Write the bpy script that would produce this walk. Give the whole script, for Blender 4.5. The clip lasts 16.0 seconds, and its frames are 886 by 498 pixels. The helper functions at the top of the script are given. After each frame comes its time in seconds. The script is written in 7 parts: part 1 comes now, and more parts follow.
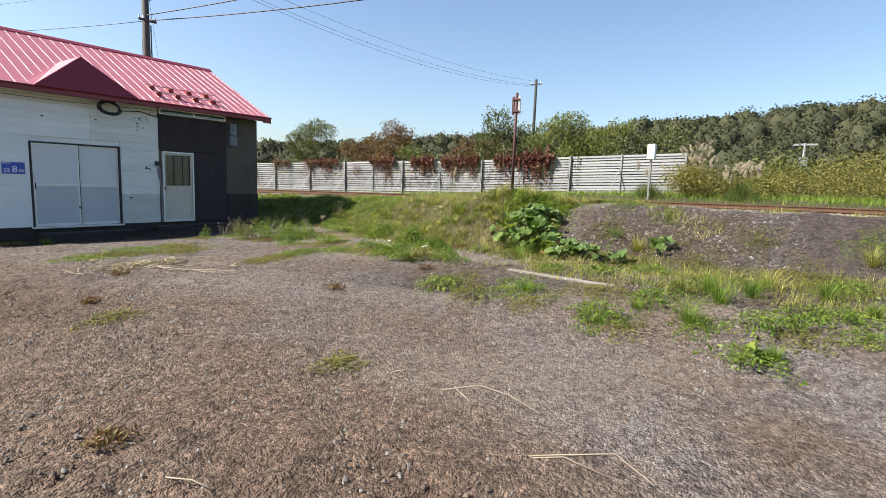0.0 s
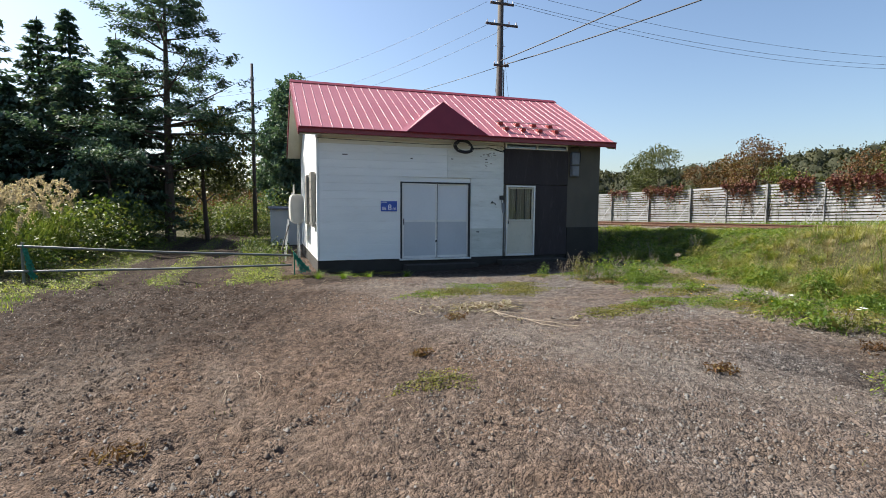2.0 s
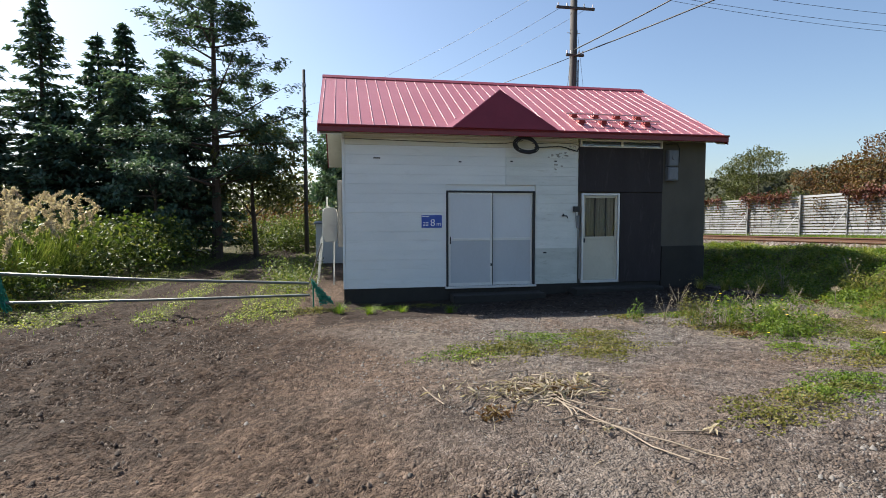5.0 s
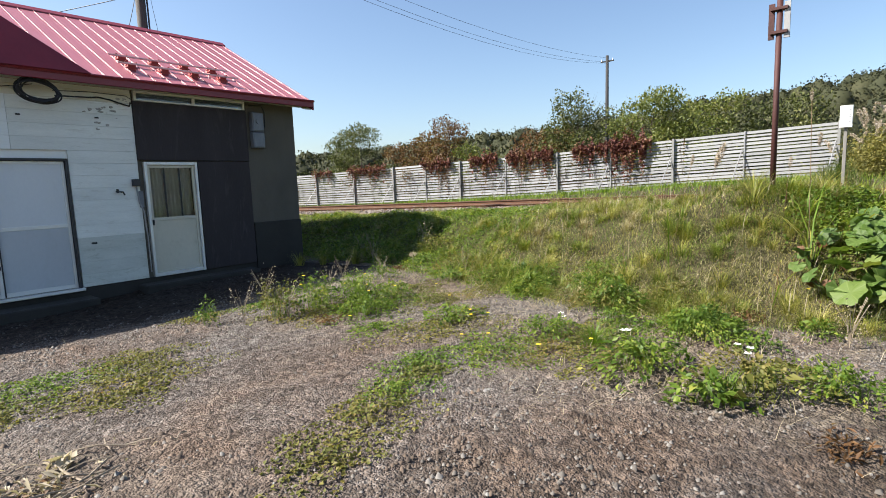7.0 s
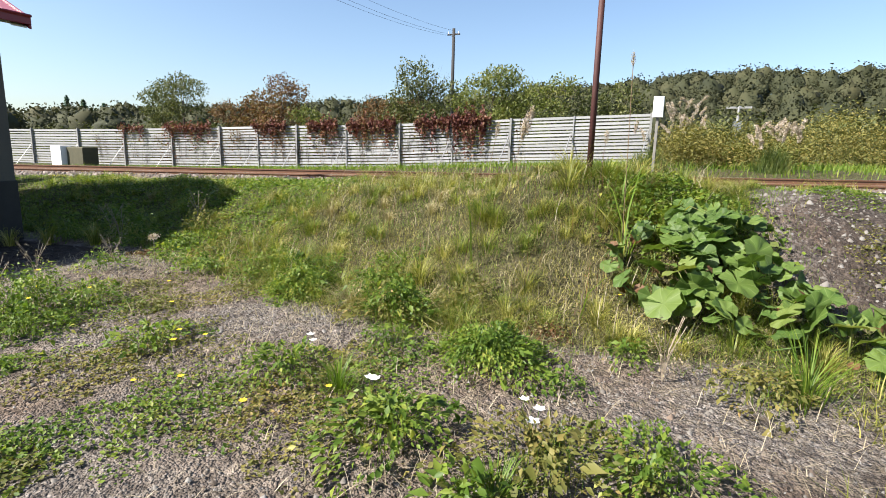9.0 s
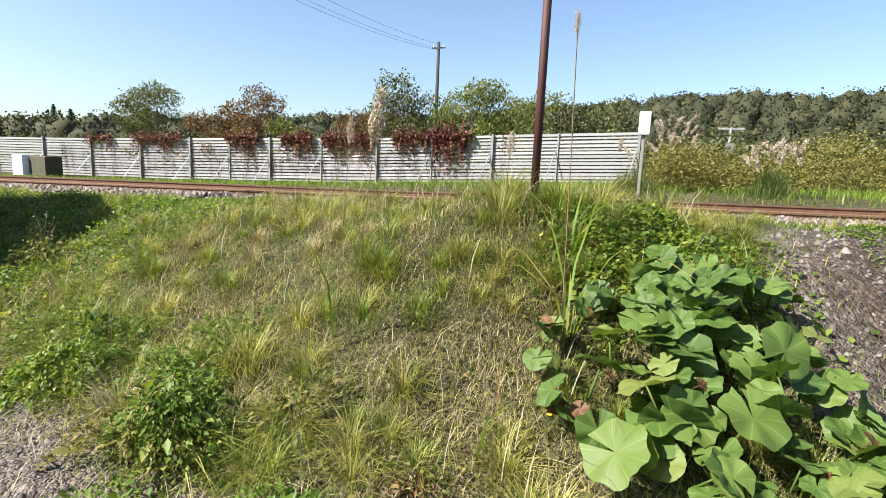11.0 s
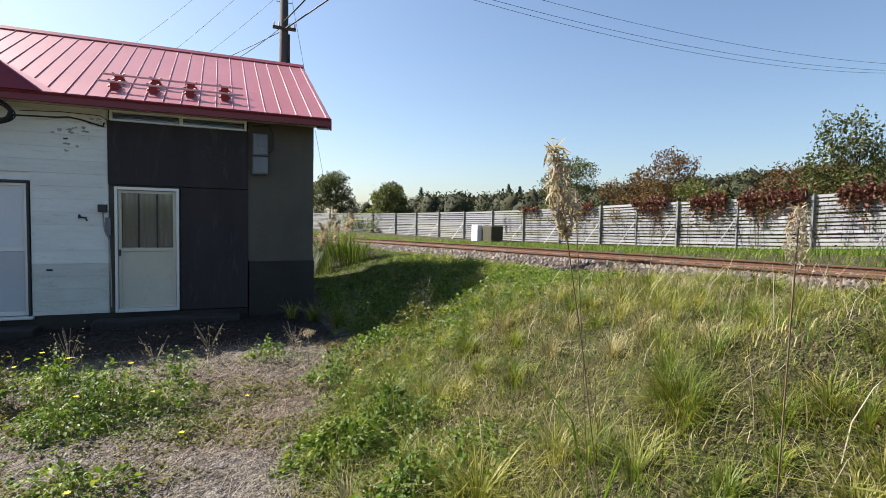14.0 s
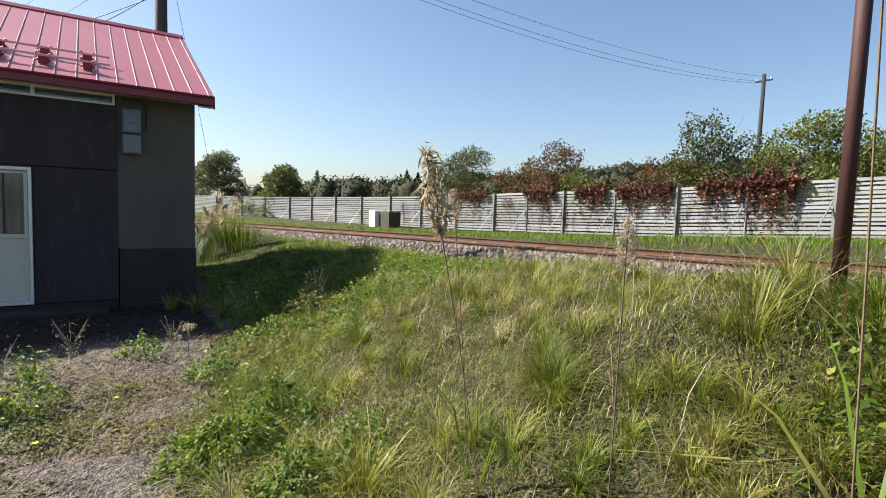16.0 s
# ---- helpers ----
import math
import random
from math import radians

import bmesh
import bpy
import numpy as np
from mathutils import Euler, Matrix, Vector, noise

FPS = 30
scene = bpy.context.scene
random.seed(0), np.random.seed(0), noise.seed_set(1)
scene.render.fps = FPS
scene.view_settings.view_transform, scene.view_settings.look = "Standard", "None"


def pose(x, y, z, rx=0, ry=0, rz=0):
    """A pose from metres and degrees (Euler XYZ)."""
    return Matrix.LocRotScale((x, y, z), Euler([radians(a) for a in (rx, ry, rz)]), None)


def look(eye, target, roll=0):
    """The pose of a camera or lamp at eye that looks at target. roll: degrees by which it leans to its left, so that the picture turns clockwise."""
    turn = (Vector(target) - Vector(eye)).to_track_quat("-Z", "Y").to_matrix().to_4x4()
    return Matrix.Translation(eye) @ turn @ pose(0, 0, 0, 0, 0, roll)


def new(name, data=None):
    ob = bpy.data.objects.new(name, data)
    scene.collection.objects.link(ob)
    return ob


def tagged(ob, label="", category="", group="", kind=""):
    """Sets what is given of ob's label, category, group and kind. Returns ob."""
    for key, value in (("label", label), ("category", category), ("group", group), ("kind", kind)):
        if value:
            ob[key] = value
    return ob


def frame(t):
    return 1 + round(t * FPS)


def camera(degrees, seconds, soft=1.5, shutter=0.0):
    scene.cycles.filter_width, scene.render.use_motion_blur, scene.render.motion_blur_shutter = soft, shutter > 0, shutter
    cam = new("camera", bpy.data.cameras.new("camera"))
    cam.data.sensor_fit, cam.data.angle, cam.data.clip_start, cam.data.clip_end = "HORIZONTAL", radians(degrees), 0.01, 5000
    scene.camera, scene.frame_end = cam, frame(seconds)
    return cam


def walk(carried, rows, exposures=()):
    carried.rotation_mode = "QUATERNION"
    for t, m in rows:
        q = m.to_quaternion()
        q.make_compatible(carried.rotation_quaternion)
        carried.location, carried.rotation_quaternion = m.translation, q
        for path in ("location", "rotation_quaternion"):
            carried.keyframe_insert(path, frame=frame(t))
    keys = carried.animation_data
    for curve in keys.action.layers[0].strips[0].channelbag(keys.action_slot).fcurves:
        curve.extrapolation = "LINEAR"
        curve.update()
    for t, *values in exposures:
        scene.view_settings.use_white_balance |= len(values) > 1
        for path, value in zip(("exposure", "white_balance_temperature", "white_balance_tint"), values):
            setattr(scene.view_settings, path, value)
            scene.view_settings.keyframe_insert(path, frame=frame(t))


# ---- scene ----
cam = camera(80.8, 16.0, soft=0.9)
PATH = [
    (0, (-2.185, -15.117, 1.731), (-0.574, -13.96, 1.474), 2.1),
    (0.5, (-1.777, -14.728, 1.726), (-0.486, -13.223, 1.47), 1.5),
    (1, (-1.623, -14.204, 1.732), (-0.6, -12.501, 1.501), 0.9),
    (1.5, (-1.388, -13.807, 1.727), (-0.602, -11.981, 1.51), 0.5),
    (2, (-1.222, -13.348, 1.715), (-0.581, -11.461, 1.548), 0.4),
    (2.5, (-1.029, -12.957, 1.732), (-0.465, -11.043, 1.604), 0.2),
    (3, (-0.777, -12.535, 1.756), (-0.262, -10.605, 1.67), 0.9),
    (5.3, (0.142, -10.516, 1.786), (0.511, -8.556, 1.648), -0.2),
    (5.5, (0.247, -10.348, 1.756), (0.666, -8.398, 1.604), -0.4),
    (6, (0.572, -10.04, 1.777), (1.364, -8.213, 1.592), -1.4),
    (6.5, (1.089, -9.878, 1.751), (2.307, -8.304, 1.554), -1.8),
    (7, (1.541, -9.677, 1.741), (3.059, -8.399, 1.493), -2.0),
    (7.5, (2.035, -9.627, 1.709), (3.69, -8.536, 1.441), -1.5),
    (8, (2.485, -9.507, 1.674), (4.214, -8.546, 1.378), -0.4),
    (8.5, (2.931, -9.441, 1.71), (4.688, -8.548, 1.371), 0.2),
    (9, (3.425, -9.51, 1.678), (5.226, -8.716, 1.32), 1.5),
    (9.2, (3.57, -9.513, 1.668), (5.385, -8.755, 1.302), 2.0),
    (11.3, (5.765, -9.641, 1.729), (7.578, -8.841, 1.458), 2.7),
    (11.5, (5.898, -9.66, 1.738), (7.682, -8.792, 1.487), 3.0),
    (12, (6.185, -9.622, 1.803), (7.817, -8.482, 1.609), 2.9),
    (12.5, (6.457, -9.556, 1.794), (7.867, -8.148, 1.622), 2.2),
    (13, (6.666, -9.605, 1.858), (7.839, -7.993, 1.706), 1.9),
    (13.5, (6.763, -9.592, 1.874), (7.692, -7.825, 1.755), 1.6),
    (14, (6.726, -9.549, 1.854), (7.507, -7.71, 1.747), 1.2),
    (14.5, (6.734, -9.539, 1.865), (7.445, -7.673, 1.755), 1.5),
    (15, (6.743, -9.556, 1.876), (7.453, -7.69, 1.764), 1.7),
    (15.5, (6.735, -9.522, 1.872), (7.566, -7.708, 1.745), 1.6),
    (16, (6.766, -9.598, 1.895), (7.888, -7.949, 1.743), 2.0),
]
walk(cam, [(t, look(eye, target, roll)) for t, eye, target, roll in PATH],
     [(0, 1.52), (1.5, 1.36), (3, 1.33), (5.5, 1.3), (7, 1.52), (8.5, 1.63), (9, 1.6), (11.5, 1.7), (12.5, 1.58), (14.5, 1.3), (16, 1.34)])

# ---- world and sun ----
SUN_FROM = Vector((-0.76, 0.76, 1.0)).normalized()
world = bpy.data.worlds.new("sky")
scene.world = world
world.use_nodes = True
_wn = world.node_tree.nodes
_sky = _wn.new("ShaderNodeTexSky")
_sky.sky_type = "NISHITA"
_sky.sun_disc = False
_sky.sun_elevation = math.asin(SUN_FROM.z)
_sky.sun_rotation = radians(315)
_sky.air_density, _sky.dust_density, _sky.ozone_density = 1.0, 1.3, 2.6
world.node_tree.links.new(_sky.outputs[0], _wn["Background"].inputs[0])
_wn["Background"].inputs[1].default_value = 0.070
_sun = bpy.data.lights.new("sun", "SUN")
_sun.energy, _sun.angle, _sun.color = 5.0, radians(0.6), (1.0, 0.94, 0.85)
_so = new("sun", _sun)
_so.matrix_world = look(SUN_FROM * 100, (0, 0, 0))

# ---- materials ----
def nodes_of(name):
    m = bpy.data.materials.new(name)
    m.use_nodes = True
    nt = m.node_tree
    return m, nt, nt.nodes, nt.links, nt.nodes["Principled BSDF"]


def noise_node(nt, scale, detail=4.0, rough=0.6, vec=None, dist=0.0):
    n = nt.nodes.new("ShaderNodeTexNoise")
    n.inputs["Scale"].default_value, n.inputs["Detail"].default_value = scale, detail
    n.inputs["Roughness"].default_value, n.inputs["Distortion"].default_value = rough, dist
    if vec is not None:
        nt.links.new(vec, n.inputs["Vector"])
    return n.outputs["Fac"]


def ramp(nt, fac, stops):
    r = nt.nodes.new("ShaderNodeValToRGB")
    el = r.color_ramp.elements
    while len(el) < len(stops):
        el.new(0.5)
    for e, (p, c) in zip(el, stops):
        e.position, e.color = p, (*c, 1.0) if len(c) == 3 else c
    nt.links.new(fac, r.inputs[0])
    return r.outputs[0]


def mixc(nt, fac, a, b, kind="MIX"):
    m = nt.nodes.new("ShaderNodeMix")
    m.data_type, m.blend_type = "RGBA", kind
    for sock, v in ((m.inputs[0], fac), (m.inputs[6], a), (m.inputs[7], b)):
        if isinstance(v, (int, float)):
            sock.default_value = v
        elif isinstance(v, tuple):
            sock.default_value = (*v, 1.0)
        else:
            nt.links.new(v, sock)
    return m.outputs[2]


def bumped(nt, bsdf, height, strength, dist=0.02):
    b = nt.nodes.new("ShaderNodeBump")
    b.inputs["Strength"].default_value, b.inputs["Distance"].default_value = strength, dist
    nt.links.new(height, b.inputs["Height"])
    nt.links.new(b.outputs[0], bsdf.inputs["Normal"])


def coords(nt, stretch=(1, 1, 1), kind="Object"):
    tc = nt.nodes.new("ShaderNodeTexCoord")
    mp = nt.nodes.new("ShaderNodeMapping")
    mp.inputs["Scale"].default_value = stretch
    nt.links.new(tc.outputs[kind], mp.inputs[0])
    return mp.outputs[0]


def surface(name, dark, light, big=1.5, fine=30.0, rough=0.7, metal=0.0, bump=0.2, stretch=(1, 1, 1), stain=None, stain_amt=0.5, depth=0.01, rand=0.0):
    """Two scales of colour variation, an optional stain, and a fine bump."""
    m, nt, n, l, b = nodes_of(name)
    v = coords(nt, stretch)
    f1, f2 = noise_node(nt, big, 5, 0.6, v), noise_node(nt, fine, 4, 0.7, v)
    c = mixc(nt, 0.35, ramp(nt, f1, [(0.3, dark), (0.7, light)]), ramp(nt, f2, [(0.3, dark), (0.7, light)]))
    if stain:
        s = noise_node(nt, big * 2.3, 8, 0.75, v, 0.6)
        k = ramp(nt, s, [(0.55, (0, 0, 0)), (0.75, (stain_amt,) * 3)])
        c = mixc(nt, k, c, stain)
    if rand:
        oi = n.new("ShaderNodeObjectInfo")
        hs = n.new("ShaderNodeHueSaturation")
        mr = n.new("ShaderNodeMapRange")
        mr.inputs[3].default_value, mr.inputs[4].default_value = 1 - rand, 1 + rand
        l.new(oi.outputs["Random"], mr.inputs[0])
        l.new(mr.outputs[0], hs.inputs["Value"])
        l.new(c, hs.inputs["Color"])
        c = hs.outputs[0]
    l.new(c, b.inputs["Base Color"])
    b.inputs["Roughness"].default_value, b.inputs["Metallic"].default_value = rough, metal
    if bump:
        bumped(nt, b, f2, bump, depth)
    return m


def foliage(name, stops, rough=0.55, through_light=0.35, patch=0.6, each=0.6):
    """Leaves: colour by leaf, patches over the plant, light coming through."""
    m, nt, n, l, b = nodes_of(name)
    geo = n.new("ShaderNodeNewGeometry")
    f = noise_node(nt, patch, 3, 0.6, coords(nt))
    mx = n.new("ShaderNodeMath")
    mx.operation = "MULTIPLY_ADD"
    l.new(geo.outputs["Random Per Island"], mx.inputs[0])
    mx.inputs[1].default_value = each
    sub = n.new("ShaderNodeMath")
    sub.operation = "MULTIPLY_ADD"
    l.new(f, sub.inputs[0])
    sub.inputs[1].default_value, sub.inputs[2].default_value = 1.2, -0.4
    l.new(sub.outputs[0], mx.inputs[2])
    c = ramp(nt, mx.outputs[0], stops)
    l.new(c, b.inputs["Base Color"])
    b.inputs["Roughness"].default_value = rough
    b.inputs["Specular IOR Level"].default_value = 0.3
    tr = n.new("ShaderNodeBsdfTranslucent")
    l.new(mixc(nt, 1.0, c, (1.0, 1.0, 0.55), "MULTIPLY"), tr.inputs[0])
    ms = n.new("ShaderNodeMixShader")
    ms.inputs[0].default_value = through_light
    l.new(b.outputs[0], ms.inputs[1])
    l.new(tr.outputs[0], ms.inputs[2])
    l.new(ms.outputs[0], n["Material Output"].inputs[0])
    return m


M = {}
M["siding"] = surface("painted_siding", (0.70, 0.72, 0.70), (0.82, 0.83, 0.80), 1.2, 40, 0.55, 0, 0.12, (0.6, 1, 2.5), (0.42, 0.40, 0.33), 0.25, 0.004, 0.03)
M["siding_old"] = surface("weathered_siding", (0.60, 0.62, 0.58), (0.80, 0.81, 0.76), 2.0, 45, 0.65, 0, 0.25, (0.5, 1, 2.5), (0.36, 0.33, 0.24), 0.6, 0.005, 0.05)
M["siding_dirty"] = surface("algae_stained_siding", (0.48, 0.50, 0.44), (0.70, 0.71, 0.65), 2.4, 45, 0.7, 0, 0.3, (0.6, 1, 2.0), (0.24, 0.25, 0.16), 0.8, 0.005, 0.06)
M["soffit"] = surface("cream_soffit", (0.62, 0.60, 0.50), (0.74, 0.72, 0.62), 2.0, 30, 0.6, 0, 0.1, (1, 1, 1), (0.35, 0.32, 0.2), 0.4)
M["roof_red"] = surface("red_roof_metal", (0.30, 0.078, 0.098), (0.37, 0.12, 0.14), 1.0, 25, 0.40, 0.0, 0.06, (1, 1, 1), (0.25, 0.075, 0.035), 0.45, 0.004)
M["roof_red"].node_tree.nodes["Principled BSDF"].inputs["Specular IOR Level"].default_value = 0.9
# trim red, darkened to put the gable face's shade into the colour
M["red_trim"] = surface("red_fascia", (0.167, 0.0126, 0.021), (0.223, 0.021, 0.0315), 2.0, 25, 0.4, 0.0, 0.06)
M["red_bracket"] = surface("red_snow_guard", (0.20, 0.02, 0.02), (0.28, 0.03, 0.03), 4, 40, 0.5, 0, 0.1)
# grey-blue of the sky's reflection in the strip window, painted on a sheet
M["reflection_sheet"] = surface("grey_blue_reflection", (0.16, 0.19, 0.25), (0.26, 0.30, 0.37), 3, 40, 0.8, 0, 0.1)
M["blister"] = surface("bare_mouldy_board", (0.24, 0.23, 0.20), (0.44, 0.43, 0.39), 12, 60, 0.9, 0, 0.3)
M["guard_bar"] = surface("faded_red_bar", (0.50, 0.30, 0.30), (0.62, 0.42, 0.41), 4, 40, 0.4, 0, 0.1)
M["dark_panel"] = surface("dark_stained_panel", (0.020, 0.0145, 0.0155), (0.040, 0.031, 0.033), 1.6, 35, 0.8, 0, 0.2, (1.6, 1, 0.35), (0.075, 0.060, 0.062), 0.9)
M["mortar"] = surface("grey_mortar", (0.0716, 0.0631, 0.0503), (0.122, 0.108, 0.0855), 1.2, 50, 0.9, 0, 0.35, (1, 1, 0.6), (0.0662, 0.0583, 0.0449), 0.5)
M["concrete"] = surface("dark_concrete", (0.0198, 0.0182, 0.0156), (0.0402, 0.0362, 0.0304), 2, 40, 0.9, 0, 0.4, (1, 1, 1), (0.0236, 0.0273, 0.013), 0.6)
M["concrete_light"] = surface("pale_concrete", (0.135, 0.131, 0.117), (0.189, 0.18, 0.167), 3, 50, 0.9, 0, 0.4, (1, 1, 1), (0.09, 0.081, 0.063), 0.5)
M["door_grey"] = surface("pale_grey_door_sheet", (0.60, 0.62, 0.64), (0.68, 0.70, 0.71), 1.0, 30, 0.45, 0, 0.05, (1, 1, 0.6), (0.5, 0.48, 0.42), 0.2)
M["door_low"] = surface("grey_door_sheet", (0.44, 0.46, 0.48), (0.52, 0.54, 0.56), 1.0, 30, 0.5, 0, 0.05, (1, 1, 0.6), (0.36, 0.35, 0.31), 0.3)
M["door_cream"] = surface("cream_door_panel", (0.499, 0.469, 0.37), (0.614, 0.57, 0.462), 2.0, 30, 0.5, 0, 0.08, (1, 1, 0.6), (0.288, 0.248, 0.168), 0.4)
M["alu"] = surface("worn_aluminium", (0.62, 0.62, 0.60), (0.75, 0.75, 0.73), 3, 60, 0.4, 0.3, 0.05)
M["sash"] = surface("white_window_sash", (0.70, 0.70, 0.68), (0.80, 0.80, 0.78), 3, 60, 0.5, 0, 0.05)
M["black"] = surface("black_frame", (0.015, 0.015, 0.017), (0.03, 0.03, 0.032), 3, 60, 0.5, 0, 0.05)
M["sign_blue"] = surface("blue_sign_sheet", (0.02, 0.07, 0.36), (0.03, 0.09, 0.42), 3, 60, 0.35, 0, 0.03)
M["white"] = surface("white_paint", (0.72, 0.72, 0.72), (0.82, 0.82, 0.82), 3, 60, 0.5, 0, 0.05)
M["curtain"] = surface("grey_curtain", (0.50, 0.50, 0.46), (0.74, 0.73, 0.68), 3, 60, 0.9, 0, 0.1, (4, 4, 0.4))
M["meter"] = surface("grey_meter_box", (0.11, 0.12, 0.14), (0.20, 0.21, 0.23), 4, 60, 0.5, 0.1, 0.12, (1, 1, 0.5), (0.07, 0.07, 0.07), 0.5)
M["ac"] = surface("cream_enclosure", (0.474, 0.466, 0.428), (0.551, 0.543, 0.505), 3, 60, 0.5, 0, 0.05)
M["shutter"] = surface("dull_shutter", (0.16, 0.15, 0.13), (0.28, 0.27, 0.24), 3, 40, 0.6, 0.2, 0.15)
M["rust_pole"] = surface("rusty_red_steel", (0.0334, 0.00864, 0.00806), (0.0576, 0.015, 0.0121), 6, 60, 0.7, 0.1, 0.3, (1, 1, 0.3), (0.0749, 0.0259, 0.0144), 0.4)
M["utility"] = surface("weathered_pole", (0.042, 0.0384, 0.0363), (0.078, 0.0713, 0.066), 3, 30, 0.85, 0, 0.4, (6, 6, 0.3))
M["dark_pole"] = surface("tarred_pole", (0.015, 0.015, 0.0165), (0.03, 0.029, 0.03), 3, 30, 0.85, 0, 0.3, (6, 6, 0.3))
M["steel"] = surface("galvanised_steel", (0.22, 0.22, 0.22), (0.36, 0.36, 0.36), 4, 50, 0.5, 0.5, 0.1)
M["slat"] = surface("silvered_fence_slat", (0.151, 0.156, 0.159), (0.25, 0.254, 0.258), 0.8, 22, 0.6, 0.0, 0.2, (2, 0.4, 4), (0.106, 0.0942, 0.0836), 0.6, 0.01, 0.12)
M["fence_post"] = surface("grey_fence_post", (0.14, 0.14, 0.14), (0.25, 0.25, 0.24), 3, 40, 0.7, 0.2, 0.2)
M["rail_rust"] = surface("rusty_rail", (0.0897, 0.0393, 0.0214), (0.151, 0.0758, 0.0421), 4, 60, 0.8, 0.1, 0.3)
M["rail_top"] = surface("polished_rail_head", (0.218, 0.173, 0.141), (0.32, 0.288, 0.256), 3, 60, 0.3, 0.9, 0.05, (1, 0.1, 1))
M["sleeper"] = surface("old_timber_sleeper", (0.06, 0.042, 0.03), (0.108, 0.078, 0.054), 3, 30, 0.9, 0, 0.4, (1, 6, 1))
M["wire"] = surface("black_cable", (0.012, 0.012, 0.013), (0.022, 0.022, 0.024), 5, 50, 0.6, 0, 0.0)
M["net"] = surface("green_rope", (0.0085, 0.136, 0.0935), (0.017, 0.221, 0.153), 8, 60, 0.8, 0, 0.3)
M["pipe"] = surface("grey_steel_pipe", (0.102, 0.111, 0.102), (0.187, 0.196, 0.178), 5, 60, 0.5, 0.4, 0.1, (0.5, 4, 4), (0.136, 0.0765, 0.0425), 0.5)
M["straw"] = surface("dry_straw", (0.172, 0.132, 0.0897), (0.292, 0.244, 0.185), 5, 60, 0.8, 0, 0.2)
M["dry_stem"] = surface("brown_dry_stem", (0.09, 0.055, 0.03), (0.20, 0.14, 0.08), 5, 60, 0.8, 0, 0.2)
M["driftwood"] = surface("bleached_plank", (0.135, 0.12, 0.101), (0.195, 0.179, 0.157), 3, 40, 0.85, 0, 0.3, (6, 1, 1))
M["bark"] = surface("bark", (0.035, 0.027, 0.02), (0.09, 0.07, 0.055), 4, 25, 0.95, 0, 0.6, (3, 3, 0.6))
M["olive_box"] = surface("olive_tarp", (0.0384, 0.0384, 0.0192), (0.0704, 0.064, 0.0352), 3, 40, 0.85, 0, 0.2)
M["far_render"] = surface("pale_render", (0.496, 0.496, 0.467), (0.613, 0.613, 0.576), 1, 20, 0.8, 0, 0.1)
M["far_roof"] = surface("dull_roof", (0.10, 0.10, 0.11), (0.17, 0.17, 0.18), 1, 20, 0.6, 0, 0.1)
M["terracotta"] = surface("rusty_pinkish_stone", (0.35, 0.22, 0.18), (0.55, 0.42, 0.36), 8, 40, 0.9, 0, 0.3)
M["petal"] = foliage("white_petals", [(0.0, (0.7, 0.7, 0.66)), (1.0, (0.85, 0.85, 0.82))], 0.6, 0.3)
M["yellow_petal"] = foliage("yellow_petals", [(0.0, (0.75, 0.5, 0.02)), (1.0, (0.85, 0.65, 0.05))], 0.6, 0.3)
M["grass_bank"] = foliage("bank_grass", [(0.05, (0.0462, 0.0661, 0.00842)), (0.33, (0.144, 0.165, 0.0224)), (0.58, (0.283, 0.277, 0.0542)), (0.8, (0.451, 0.41, 0.141)), (1.0, (0.575, 0.533, 0.271))], 0.45, 0.4, 2.2)
M["grass_fresh"] = foliage("fresh_tuft_grass", [(0.05, (0.032, 0.062, 0.006)), (0.4, (0.11, 0.165, 0.02)), (0.75, (0.25, 0.275, 0.048)), (1.0, (0.45, 0.41, 0.16))], 0.45, 0.42, 2.0)
M["grass_green"] = foliage("green_grass", [(0.05, (0.0495, 0.102, 0.0099)), (0.5, (0.132, 0.218, 0.0264)), (0.9, (0.264, 0.304, 0.0528))], 0.5, 0.5, 1.0)
M["grass_dry"] = foliage("dry_grass", [(0.0, (0.221, 0.182, 0.108)), (0.6, (0.354, 0.304, 0.216)), (1.0, (0.427, 0.38, 0.306))], 0.7, 0.25, 1.0)
M["straw_mat"] = foliage("matted_straw", [(0.0, (0.112, 0.084, 0.0328)), (0.4, (0.258, 0.218, 0.0983)), (0.8, (0.426, 0.381, 0.218)), (1.0, (0.482, 0.448, 0.306))], 0.8, 0.25, 2.0)
M["stem_red"] = foliage("russet_stems", [(0.0, (0.075, 0.0225, 0.015)), (0.6, (0.165, 0.06, 0.03)), (1.0, (0.255, 0.128, 0.06))], 0.7, 0.2, 1.0)
M["lane_leaf"] = foliage("yellow_green_weeds", [(0.05, (0.104, 0.142, 0.0227)), (0.5, (0.247, 0.298, 0.0486)), (1.0, (0.389, 0.389, 0.104))], 0.5, 0.45, 1.5)
M["reed_leaf"] = foliage("dull_reed_leaves", [(0.05, (0.072, 0.0864, 0.0288)), (0.45, (0.151, 0.158, 0.0612)), (0.8, (0.259, 0.245, 0.122)), (1.0, (0.374, 0.331, 0.216))], 0.6, 0.35, 1.0)
M["weed_lane"] = foliage("mixed_thicket_leaves", [(0.05, (0.0198, 0.0408, 0.0084)), (0.4, (0.0595, 0.0979, 0.0196)), (0.7, (0.129, 0.163, 0.042)), (0.9, (0.208, 0.218, 0.0728)), (1.0, (0.198, 0.131, 0.056))], 0.5, 0.4, 1.6)
M["weed"] = foliage("weed_leaves", [(0.05, (0.0334, 0.0729, 0.00789)), (0.4, (0.0911, 0.155, 0.0201)), (0.75, (0.182, 0.243, 0.0364)), (1.0, (0.334, 0.316, 0.0729))], 0.5, 0.45, 2.5)
